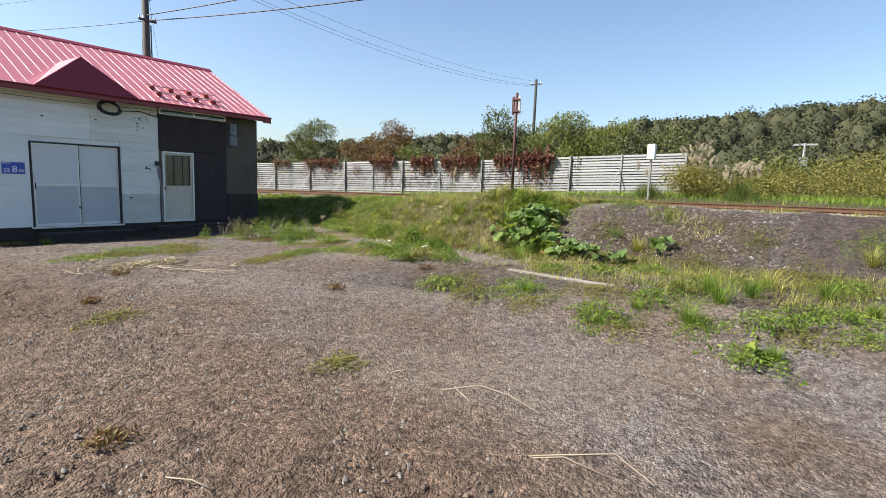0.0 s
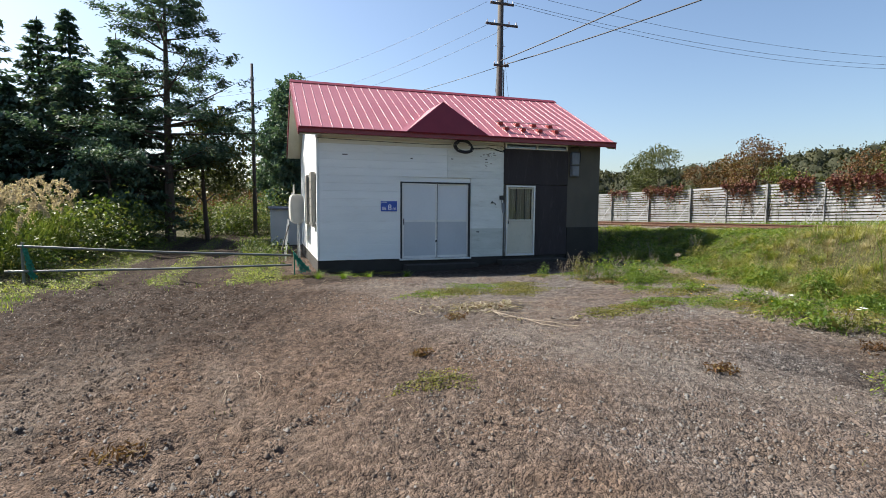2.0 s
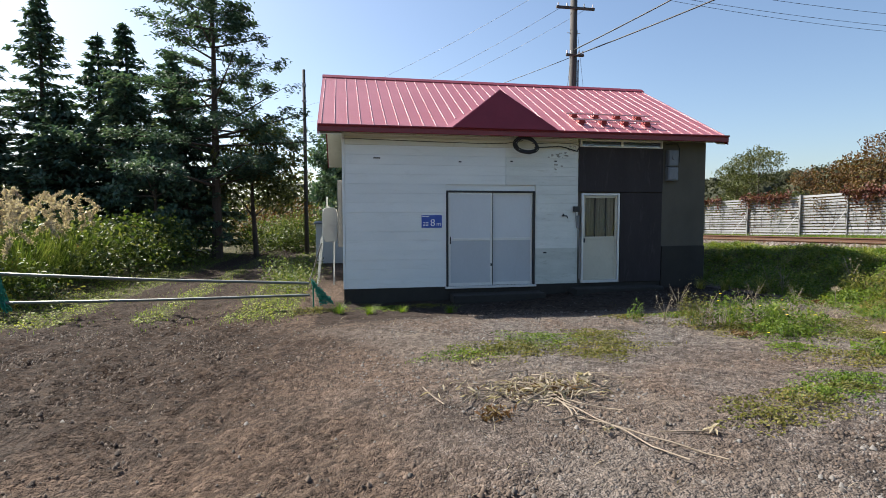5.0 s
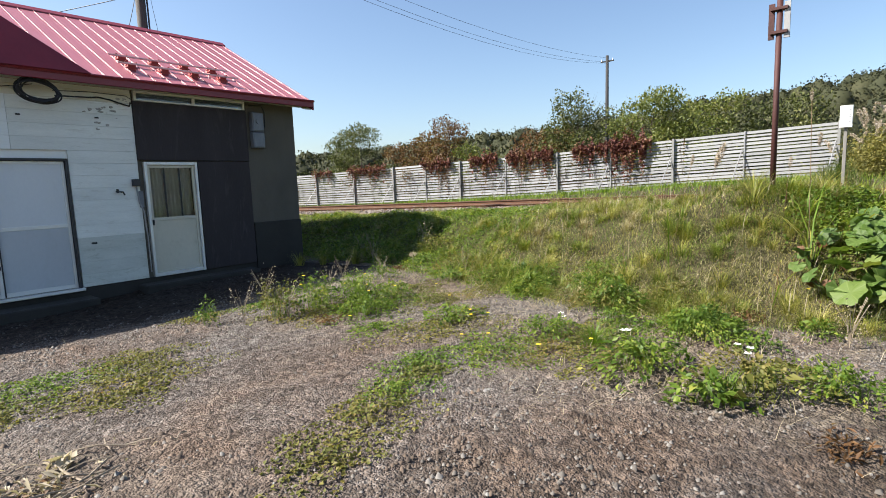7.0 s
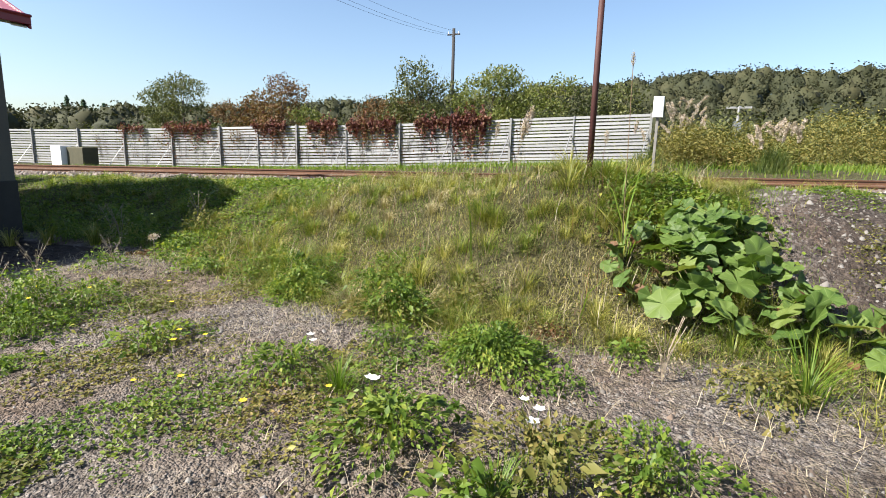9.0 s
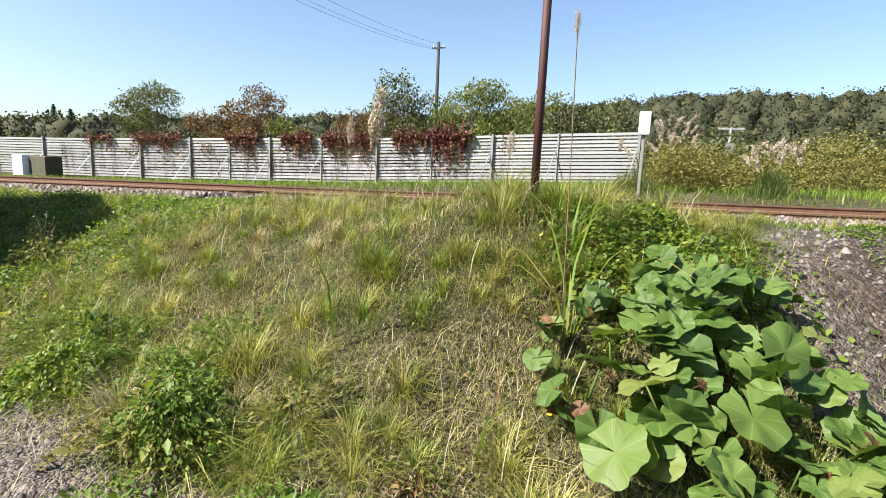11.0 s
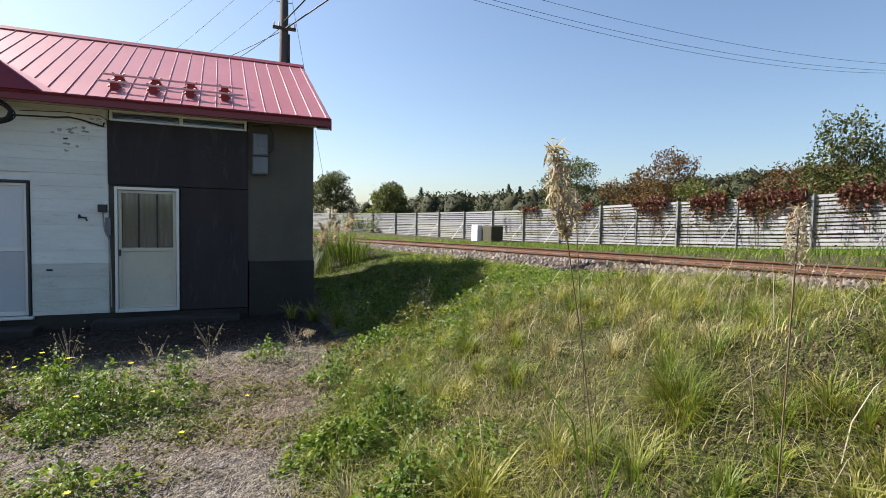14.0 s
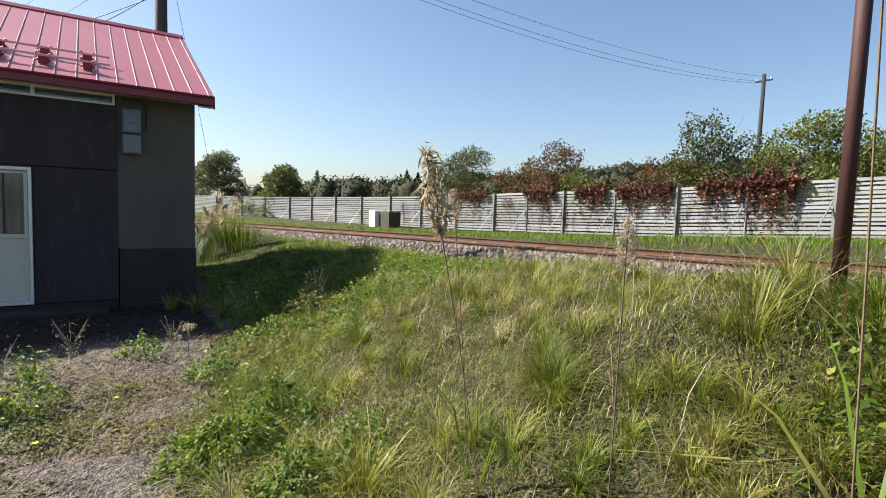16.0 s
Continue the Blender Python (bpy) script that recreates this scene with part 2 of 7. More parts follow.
M["weed_olive"] = foliage("olive_weed_leaves", [(0.05, (0.0694, 0.0809, 0.0173)), (0.5, (0.139, 0.142, 0.0347)), (0.85, (0.231, 0.19, 0.0578)), (1.0, (0.289, 0.173, 0.0751))], 0.6, 0.4, 2.0)
M["needles"] = foliage("spruce_needles", [(0.05, (0.0362, 0.077, 0.0599)), (0.5, (0.0772, 0.142, 0.103)), (0.95, (0.155, 0.206, 0.131))], 0.6, 0.3, 0.4)
M["leaf_green"] = foliage("tree_leaves", [(0.05, (0.033, 0.0468, 0.0144)), (0.5, (0.0808, 0.096, 0.03)), (0.95, (0.156, 0.159, 0.054))], 0.5, 0.3, 0.5)
M["leaf_bright"] = foliage("yellowing_leaves", [(0.05, (0.0574, 0.0829, 0.0179)), (0.5, (0.115, 0.14, 0.0331)), (0.95, (0.21, 0.21, 0.0638))], 0.5, 0.35, 0.5)
M["leaf_red"] = foliage("red_creeper_leaves", [(0.05, (0.054, 0.018, 0.0192)), (0.35, (0.12, 0.039, 0.036)), (0.6, (0.18, 0.078, 0.057)), (0.85, (0.18, 0.12, 0.06)), (1.0, (0.18, 0.18, 0.06))], 0.6, 0.3, 1.2)
M["leaf_russet"] = foliage("russet_leaves", [(0.05, (0.0607, 0.0344, 0.0151)), (0.5, (0.13, 0.0647, 0.0268)), (0.95, (0.151, 0.122, 0.0379))], 0.6, 0.3, 0.5)
M["leaf_yellow"] = foliage("golden_leaves", [(0.05, (0.109, 0.109, 0.0287)), (0.5, (0.178, 0.166, 0.0446)), (0.95, (0.268, 0.217, 0.0701))], 0.6, 0.35, 0.6)
M["hill_wood"] = foliage("hill_woodland", [(0.05, (0.0189, 0.024, 0.0104)), (0.4, (0.0396, 0.0436, 0.0188)), (0.7, (0.0621, 0.0598, 0.0274)), (0.9, (0.0812, 0.0656, 0.0304)), (1.0, (0.0621, 0.0762, 0.0243))], 0.8, 0.2, 0.16, 0.3)
M["plume"] = foliage("pampas_plumes", [(0.0, (0.315, 0.257, 0.222)), (0.6, (0.479, 0.407, 0.364)), (1.0, (0.598, 0.528, 0.485))], 0.9, 0.45, 2.0)


def veined_leaf():
    """A large soft leaf: pale veins fanning out from the stalk, blotches, a scorched spot here and there."""
    m, nt, n, l, b = nodes_of("large_veined_leaves")
    v = coords(nt)
    gr = n.new("ShaderNodeTexGradient")
    gr.gradient_type = "RADIAL"
    l.new(v, gr.inputs[0])
    mu = n.new("ShaderNodeMath")
    mu.operation = "MULTIPLY"
    mu.inputs[1].default_value = 9.0
    l.new(gr.outputs["Fac"], mu.inputs[0])
    pp = n.new("ShaderNodeMath")
    pp.operation = "PINGPONG"
    pp.inputs[1].default_value = 0.5
    l.new(mu.outputs[0], pp.inputs[0])
    vein = ramp(nt, pp.outputs[0], [(0.0, (1, 1, 1)), (0.07, (0, 0, 0))])
    oi = n.new("ShaderNodeObjectInfo")
    base = ramp(nt, oi.outputs["Random"], [(0.0, (0.0396, 0.0861, 0.0126)), (0.5, (0.072, 0.135, 0.021)), (0.85, (0.115, 0.172, 0.0315)), (1.0, (0.194, 0.213, 0.056))])
    blot = noise_node(nt, 22.0, 5, 0.7, v)
    c = mixc(nt, ramp(nt, blot, [(0.4, (0, 0, 0)), (0.7, (0.55,) * 3)]), base, (0.12, 0.175, 0.038))
    c = mixc(nt, ramp(nt, noise_node(nt, 9.0, 3, 0.6, v), [(0.68, (0, 0, 0)), (0.74, (0.8,) * 3)]), c, (0.17, 0.11, 0.045))
    vm = n.new("ShaderNodeMath")
    vm.operation = "MULTIPLY"
    vm.inputs[1].default_value = 0.6
    l.new(vein, vm.inputs[0])
    c = mixc(nt, vm.outputs[0], c, (0.19, 0.25, 0.08))
    l.new(c, b.inputs["Base Color"])
    b.inputs["Roughness"].default_value = 0.6
    bumped(nt, b, blot, 0.5, 0.006)
    tr = n.new("ShaderNodeBsdfTranslucent")
    l.new(mixc(nt, 1.0, c, (1.0, 1.0, 0.5), "MULTIPLY"), tr.inputs[0])
    ms = n.new("ShaderNodeMixShader")
    ms.inputs[0].default_value = 0.4
    l.new(b.outputs[0], ms.inputs[1])
    l.new(tr.outputs[0], ms.inputs[2])
    l.new(ms.outputs[0], n["Material Output"].inputs[0])
    return m


M["butterbur"] = veined_leaf()


def stones_material(name, stops, rough=0.85):
    m, nt, n, l, b = nodes_of(name)
    geo = n.new("ShaderNodeNewGeometry")
    c = ramp(nt, geo.outputs["Random Per Island"], stops)
    f = noise_node(nt, 60, 4, 0.7, coords(nt))
    l.new(mixc(nt, ramp(nt, f, [(0.3, (0, 0, 0)), (0.7, (0.5, 0.5, 0.5))]), c, (0.12, 0.105, 0.09)), b.inputs["Base Color"])
    b.inputs["Roughness"].default_value = rough
    bumped(nt, b, f, 0.3, 0.004)
    return m


M["gravel"] = stones_material("yard_gravel", [(0.0, (0.0452, 0.04, 0.0348)), (0.5, (0.119, 0.106, 0.0942)), (0.85, (0.169, 0.156, 0.143)), (1.0, (0.205, 0.201, 0.191))])
M["clod"] = stones_material("soil_clods", [(0.0, (0.026, 0.0169, 0.0114)), (0.5, (0.0744, 0.049, 0.0335)), (1.0, (0.156, 0.109, 0.0782))], 0.95)
M["ballast"] = stones_material("track_ballast", [(0.0, (0.0403, 0.0259, 0.0207)), (0.4, (0.104, 0.0749, 0.0599)), (0.8, (0.184, 0.144, 0.121)), (1.0, (0.277, 0.242, 0.219))])

M["ballast_bed"] = surface("ballast_grit", (0.021, 0.0156, 0.012), (0.084, 0.063, 0.051), 9.0, 60, 0.95, 0, 0.9, (1, 1, 1), (0.042, 0.03, 0.021), 0.6, 0.03)


def glass_material():
    m, nt, n, l, b = nodes_of("window_glass")
    b.inputs["Base Color"].default_value = (0.9, 0.95, 0.95, 1)
    b.inputs["Roughness"].default_value = 0.05
    b.inputs["Transmission Weight"].default_value = 1.0
    return m


M["glass"] = glass_material()


def ground_material():
    """Earth, fine gravel and thin turf, mixed by the sheet's own cover values and by noise."""
    m, nt, n, l, b = nodes_of("yard_ground")
    v = coords(nt)
    at = n.new("ShaderNodeVertexColor")
    at.layer_name = "cover"
    sep = n.new("ShaderNodeSeparateColor")
    l.new(at.outputs[0], sep.inputs[0])
    n1, n2, n3 = noise_node(nt, 0.55, 6, 0.65, v), noise_node(nt, 7.0, 9, 0.82, v), noise_node(nt, 45.0, 5, 0.75, v)
    lane = n.new("ShaderNodeVertexColor")
    lane.layer_name = "wheel_streaks"
    sepl = n.new("ShaderNodeSeparateColor")
    l.new(lane.outputs[0], sepl.inputs[0])

    def cells(size):
        vo = n.new("ShaderNodeTexVoronoi")
        vo.inputs["Scale"].default_value = size
        wv = n.new("ShaderNodeVectorMath")
        wv.operation = "MULTIPLY_ADD"
        nz = n.new("ShaderNodeTexNoise")
        nz.inputs["Scale"].default_value = size * 0.7
        l.new(v, nz.inputs["Vector"])
        l.new(nz.outputs["Color"], wv.inputs[0])
        wv.inputs[1].default_value = (0.7 / size,) * 3
        l.new(v, wv.inputs[2])
        l.new(wv.outputs[0], vo.inputs["Vector"])
        sc = n.new("ShaderNodeSeparateColor")
        l.new(vo.outputs["Color"], sc.inputs[0])
        return vo.outputs["Distance"], sc.outputs[0]
    d1, k1 = cells(28.0)
    d2, k2 = cells(72.0)
    earth = mixc(nt, 0.5, ramp(nt, k1, [(0.0, (0.0448, 0.029, 0.0193)), (0.6, (0.118, 0.08, 0.057)), (1.0, (0.213, 0.152, 0.112))]), ramp(nt, n2, [(0.3, (0.0504, 0.032, 0.0221)), (0.5, (0.123, 0.083, 0.058)), (0.70, (0.224, 0.157, 0.112))]))
    grit = mixc(nt, 0.4, ramp(nt, k2, [(0.0, (0.0397, 0.0371, 0.0357)), (0.5, (0.143, 0.134, 0.128)), (0.85, (0.238, 0.227, 0.219)), (1.0, (0.409, 0.401, 0.388))]), ramp(nt, k1, [(0.0, (0.0682, 0.0622, 0.0579)), (1.0, (0.216, 0.203, 0.194))]))
    patch = ramp(nt, n1, [(0.38, (0.15,) * 3), (0.62, (0.8,) * 3)])
    c = mixc(nt, patch, earth, grit)
    c = mixc(nt, sepl.outputs[2], c, earth)
    spots = ramp(nt, noise_node(nt, 2.2, 7, 0.75, v, 0.5), [(0.52, (0, 0, 0)), (0.66, (0.7,) * 3)])
    c = mixc(nt, spots, c, (0.05, 0.038, 0.030))
    # long streaks left by wheels: packed pale earth beside dark loose earth
    c = mixc(nt, sepl.outputs[0], c, ramp(nt, n2, [(0.35, (0.115, 0.094, 0.077)), (0.65, (0.215, 0.182, 0.155))]))
    c = mixc(nt, sepl.outputs[1], c, ramp(nt, k1, [(0.1, (0.022, 0.016, 0.012)), (0.9, (0.09, 0.068, 0.053))]))
    # dark soil; also puts extra shade into the colour of the strip before the shed
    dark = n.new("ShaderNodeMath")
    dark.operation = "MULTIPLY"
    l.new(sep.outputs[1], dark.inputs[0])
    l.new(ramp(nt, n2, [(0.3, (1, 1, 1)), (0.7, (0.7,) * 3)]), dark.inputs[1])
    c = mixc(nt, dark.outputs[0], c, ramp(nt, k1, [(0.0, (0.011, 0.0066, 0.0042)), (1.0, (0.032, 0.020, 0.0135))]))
    turf = ramp(nt, n3, [(0.38, (0.028, 0.028, 0.012)), (0.55, (0.085, 0.08, 0.034)), (0.72, (0.20, 0.17, 0.085))])
    tm = n.new("ShaderNodeMath")
    tm.operation = "MULTIPLY_ADD"
    l.new(n2, tm.inputs[0])
    tm.inputs[1].default_value = 0.9
    ad = n.new("ShaderNodeMath")
    ad.operation = "SUBTRACT"
    l.new(sep.outputs[0], ad.inputs[0])
    ad.inputs[1].default_value = 0.45
    l.new(ad.outputs[0], tm.inputs[2])
    c = mixc(nt, ramp(nt, tm.outputs[0], [(0.40, (0, 0, 0)), (0.62, (1, 1, 1))]), c, turf)
    straw = ramp(nt, noise_node(nt, 9, 6, 0.75, v), [(0.45, (0, 0, 0)), (0.65, (0.8,) * 3)])
    sm = n.new("ShaderNodeMath")
    sm.operation = "MULTIPLY"
    l.new(straw, sm.inputs[0])
    l.new(sep.outputs[2], sm.inputs[1])
    c = mixc(nt, sm.outputs[0], c, (0.213, 0.176, 0.127))
    lumps = noise_node(nt, 11.0, 6, 0.72, v, 0.3)
    # crumb tone follows the relief: hollows shaded darker, crests lighter, in the colour
    crumb = ramp(nt, lumps, [(0.40, (0.55, 0.53, 0.51)), (0.5, (1.05, 1.04, 1.03)), (0.60, (1.42, 1.41, 1.39))])
    c = mixc(nt, 0.8, c, crumb, "MULTIPLY")
    l.new(c, b.inputs["Base Color"])
    b.inputs["Roughness"].default_value = 0.95
    b.inputs["Specular IOR Level"].default_value = 0.2
    # relief: clods, the grains between them, and a broad unevenness
    def plus(x, k, y):
        ad = n.new("ShaderNodeMath")
        ad.operation = "MULTIPLY_ADD"
        l.new(x, ad.inputs[0])
        ad.inputs[1].default_value = k
        l.new(y, ad.inputs[2])
        return ad.outputs[0]
    bumped(nt, b, plus(d1, -0.62, plus(d2, -0.45, plus(n3, 0.25, lumps))), 1.0, 0.056)
    return m


M["ground"] = ground_material()

# ---- building helpers ----
def box_bm(bm, x0, y0, z0, x1, y1, z1):
    vs = [bm.verts.new((x, y, z)) for z in (z0, z1) for y in (y0, y1) for x in (x0, x1)]
    for f in ((0, 2, 3, 1), (4, 5, 7, 6), (0, 1, 5, 4), (2, 6, 7, 3), (0, 4, 6, 2), (1, 3, 7, 5)):
        bm.faces.new([vs[i] for i in f])
    return vs


def rounded(bm, width=0.006, seg=1):
    bmesh.ops.bevel(bm, geom=list(bm.edges), offset=width, segments=seg, affect="EDGES", profile=0.6)
    return bm


def box(x0, y0, z0, x1, y1, z1, bevel=0.0):
    bm = bmesh.new()
    box_bm(bm, x0, y0, z0, x1, y1, z1)
    return rounded(bm, bevel) if bevel else bm


def rod(p, q, r0, r1=None, sides=10, bm=None):
    """A tapered round bar from p to q."""
    bm = bm or bmesh.new()
    p, q = Vector(p), Vector(q)
    d = q - p
    m = Matrix.Translation((p + q) / 2) @ d.to_track_quat("Z", "Y").to_matrix().to_4x4()
    bmesh.ops.create_cone(bm, cap_ends=True, segments=sides, radius1=r0, radius2=r0 if r1 is None else r1, depth=d.length, matrix=m)
    return bm


def tube(points, r, sides=6, closed=False):
    """A bent round bar through points."""
    pts = [Vector(p) for p in points]
    bm = bmesh.new()
    rings = []
    for i, p in enumerate(pts):
        a, c = pts[max(i - 1, 0)], pts[min(i + 1, len(pts) - 1)]
        d = (c - a).normalized()
        u = d.orthogonal().normalized() if abs(d.z) > 0.95 else d.cross(Vector((0, 0, 1))).normalized()
        w = d.cross(u)
        rings.append([bm.verts.new(p + r * (math.cos(2 * math.pi * k / sides) * u + math.sin(2 * math.pi * k / sides) * w)) for k in range(sides)])
    for a, c in zip(rings, rings[1:]):
        for k in range(sides):
            bm.faces.new((a[k], a[(k + 1) % sides], c[(k + 1) % sides], c[k]))
    bm.faces.new(rings[0][::-1])
    bm.faces.new(rings[-1])
    return bm


def prism(outline, axis, a0, a1):
    """A flat outline pushed along an axis: 'x' takes (y, z) pairs, 'y' takes (x, z), 'z' takes (x, y)."""
    bm = bmesh.new()
    put = {"x": lambda a, p: (a, p[0], p[1]), "y": lambda a, p: (p[0], a, p[1]), "z": lambda a, p: (p[0], p[1], a)}[axis]
    lo, hi = [bm.verts.new(put(a0, p)) for p in outline], [bm.verts.new(put(a1, p)) for p in outline]
    bm.faces.new(lo[::-1])
    bm.faces.new(hi)
    k = len(outline)
    for i in range(k):
        bm.faces.new((lo[i], lo[(i + 1) % k], hi[(i + 1) % k], hi[i]))
    bmesh.ops.recalc_face_normals(bm, faces=list(bm.faces))
    return bm


def mesh_of(bm, material, smooth=False, name="mesh"):
    bmesh.ops.recalc_face_normals(bm, faces=list(bm.faces))
    me = bpy.data.meshes.new(name)
    bm.to_mesh(me)
    bm.free()
    me.materials.append(material)
    if smooth:
        me.shade_smooth()
    return me


def part(name, bm, material, parent=None, label="", smooth=False):
    ob = new(name, mesh_of(bm, material, smooth, name))
    if parent is not None:
        ob.parent = parent
        ob.matrix_parent_inverse = parent.matrix_world.inverted()
    if label:
        ob["label"] = label
    return ob


def piece(name, me, parent, m):
    ob = new(name, me)
    ob.parent = parent
    ob.matrix_basis = m
    return ob


def thing(name, x, y, z, label, category, group="", kind=""):
    ob = new(name)
    ob.location = (x, y, z)
    ob.empty_display_size = 0.1
    bpy.context.view_layer.update()
    return tagged(ob, label, category, group, kind)


def raw_mesh(name, verts, faces_n, corner, material, smooth=False):
    """A mesh from arrays: verts (n, 3), corner indices in a row, faces of faces_n corners each."""
    me = bpy.data.meshes.new(name)
    nf = len(corner) // faces_n
    me.vertices.add(len(verts))
    me.vertices.foreach_set("co", np.ascontiguousarray(verts, dtype=np.float32).ravel())
    me.loops.add(len(corner))
    me.loops.foreach_set("vertex_index", np.ascontiguousarray(corner, dtype=np.int32))
    me.polygons.add(nf)
    me.polygons.foreach_set("loop_start", np.arange(0, nf * faces_n, faces_n, dtype=np.int32))
    me.update(calc_edges=True)
    me.materials.append(material)
    if smooth:
        me.shade_smooth()
    return me

# ---- the lie of the land ----
def sstep(a, b, v):
    t = np.clip((np.asarray(v, float) - a) / (b - a), 0, 1)
    return t * t * (3 - 2 * t)


def wob(x, y, s, seed=0.0):
    """Cheap smooth unevenness, about -1 to 1."""
    x, y = np.asarray(x, float) * s + seed * 3.1, np.asarray(y, float) * s - seed * 1.7
    return (np.sin(x * 1.3 + 1.7 * np.sin(y * 0.9 + seed)) + np.sin(y * 1.7 + 1.3 * np.sin(x * 1.1 - seed)) + 0.6 * np.sin(2.9 * x - 2.3 * y + seed) + 0.6 * np.sin(3.7 * y + 2.1 * x)) / 3.2


def rail_x(y):
    """The rail nearer to the yard."""
    return 16.25 - 0.15 * np.asarray(y, float) - 0.0012 * np.maximum(np.asarray(y, float), 0) ** 2


def rail_z(y):
    return np.clip(1.0 - 0.016 * np.asarray(y, float), 0.35, 1.25)


def toe_x(y):
    return np.interp(y, [-40, -14, -11, -8, -5, -3, 0, 4, 40], [7.6, 7.6, 7.4, 7.1, 7.6, 8.3, 8.7, 8.9, 7.5])


def crest_z(y):
    return np.interp(y, [-40, -8, -5, -1, 4, 12, 30, 60], [1.36, 1.31, 1.16, 0.93, 0.85, 0.72, 0.5, 0.2])


def fence_x(y):
    return 33.5 - 0.0022 * np.maximum(np.asarray(y, float) - 5, 0) ** 2


def fence_z(y):
    return np.interp(y, [-30, -8, 0, 8, 16, 24, 32, 60], [1.5, 1.42, 1.1, 0.68, 0.42, 0.22, 0.05, -0.2])


def ground_z(x, y):
    x, y = np.asarray(x, float), np.asarray(y, float)
    rise = 0.22 * sstep(-1.0, -3.6, y) * sstep(-1.5, 1.2, x) * sstep(-12.0, -8.0, y)
    z = np.maximum(0.26 * sstep(2.5, 6.5, x) * (1 - 0.45 * sstep(-4, 0, y)), rise) + 0.03 * wob(x, y, 0.5, 1) * (1 - sstep(-1.2, -0.2, y) * (x > -1) * (x < 7))
    tx, cz = toe_x(y), crest_z(y)
    wide = np.interp(y, [-30, -12, -8, -2, 40], [4.0, 3.6, 2.7, 2.9, 3.0])
    bank = sstep(0, 1, (x - tx) / wide)
    lumps = (0.07 * wob(x, y, 1.3, 2) + 0.04 * wob(x, y, 3.1, 5)) * sstep(tx, tx + 1, x)
    z = z * (1 - bank) + (cz + lumps) * bank
    z = z + 0.17 * np.exp(-((x - 9.9) / 0.9) ** 2 - ((y + 8.7) / 1.0) ** 2)
    shelf = sstep(11.5, 14.3, x)
    z = z * (1 - shelf) + (rail_z(y) - 0.42 + 0.3 * lumps) * shelf
    back = sstep(19.0, 24.0, x)
    z = z * (1 - back) + (fence_z(y) + 0.05 * wob(x, y, 0.6, 3)) * back
    ruts = (np.exp(-((x + 2.6) / 0.35) ** 2) + np.exp(-((x + 4.2) / 0.35) ** 2)) * sstep(-5, -2, y) * (1 - sstep(16, 26, y))
    z = z - 0.07 * ruts
    side = sstep(-5.5, -8.5, x) * sstep(-3.5, -1, y)
    z = z + 0.25 * side * (1 + 0.4 * wob(x, y, 0.8, 4))
    dx, dy = x - 3.0, y + 10.0
    r, az = np.hypot(dx, dy), np.degrees(np.arctan2(dx, dy))
    el = np.interp(az, [-180, -120, -60, -25, 5, 14, 25, 37, 50, 67, 90, 120, 150, 180], [2.0, 1.0, 0.5, 0.3, 0.2, 0.3, 0.9, 1.7, 2.9, 4.3, 6.1, 6.2, 4.0, 2.0])
    hill = np.tan(np.radians(el)) * 170 * sstep(50, 170, r) * (1 + 0.08 * wob(x, y, 0.03, 6))
    return z * (1 - sstep(50, 120, r)) + hill


def gz(x, y):
    return float(ground_z(x, y))


def turf_cover(x, y):
    """How much of the ground green covers, from 0 to 1."""
    x, y = np.asarray(x, float), np.asarray(y, float)
    tx = toe_x(y)
    bank = sstep(tx - 0.5 + 0.5 * wob(x, y, 0.9, 7), tx + 0.5, x)
    bare = sstep(-9.6, -11.2, y + 0.5 * wob(x, y, 0.7, 8)) * sstep(tx + 0.6, tx + 1.2, x) * sstep(13.0, 11.5, x)
    track = sstep(13.6, 14.4, x + 0.15 * y) * sstep(20.3, 19.3, x + 0.15 * y)
    left = sstep(-0.7, -1.1, x) * sstep(-2.2, -0.8, y) * (1 - 0.9 * sstep(-0.25, 0.25, np.minimum(np.abs(x + 2.6), np.abs(x + 4.2)) * -1 + 0.55 + 0.15 * wob(x, y, 1.5, 2)))
    lane = sstep(-4.9, -5.6, x) * sstep(-4.5, -3.0, y)
    return np.clip(np.maximum.reduce([bank * (1 - bare) * (1 - track), left, lane, (np.hypot(x - 3, y + 10) > 45) * 0.9]), 0, 1)


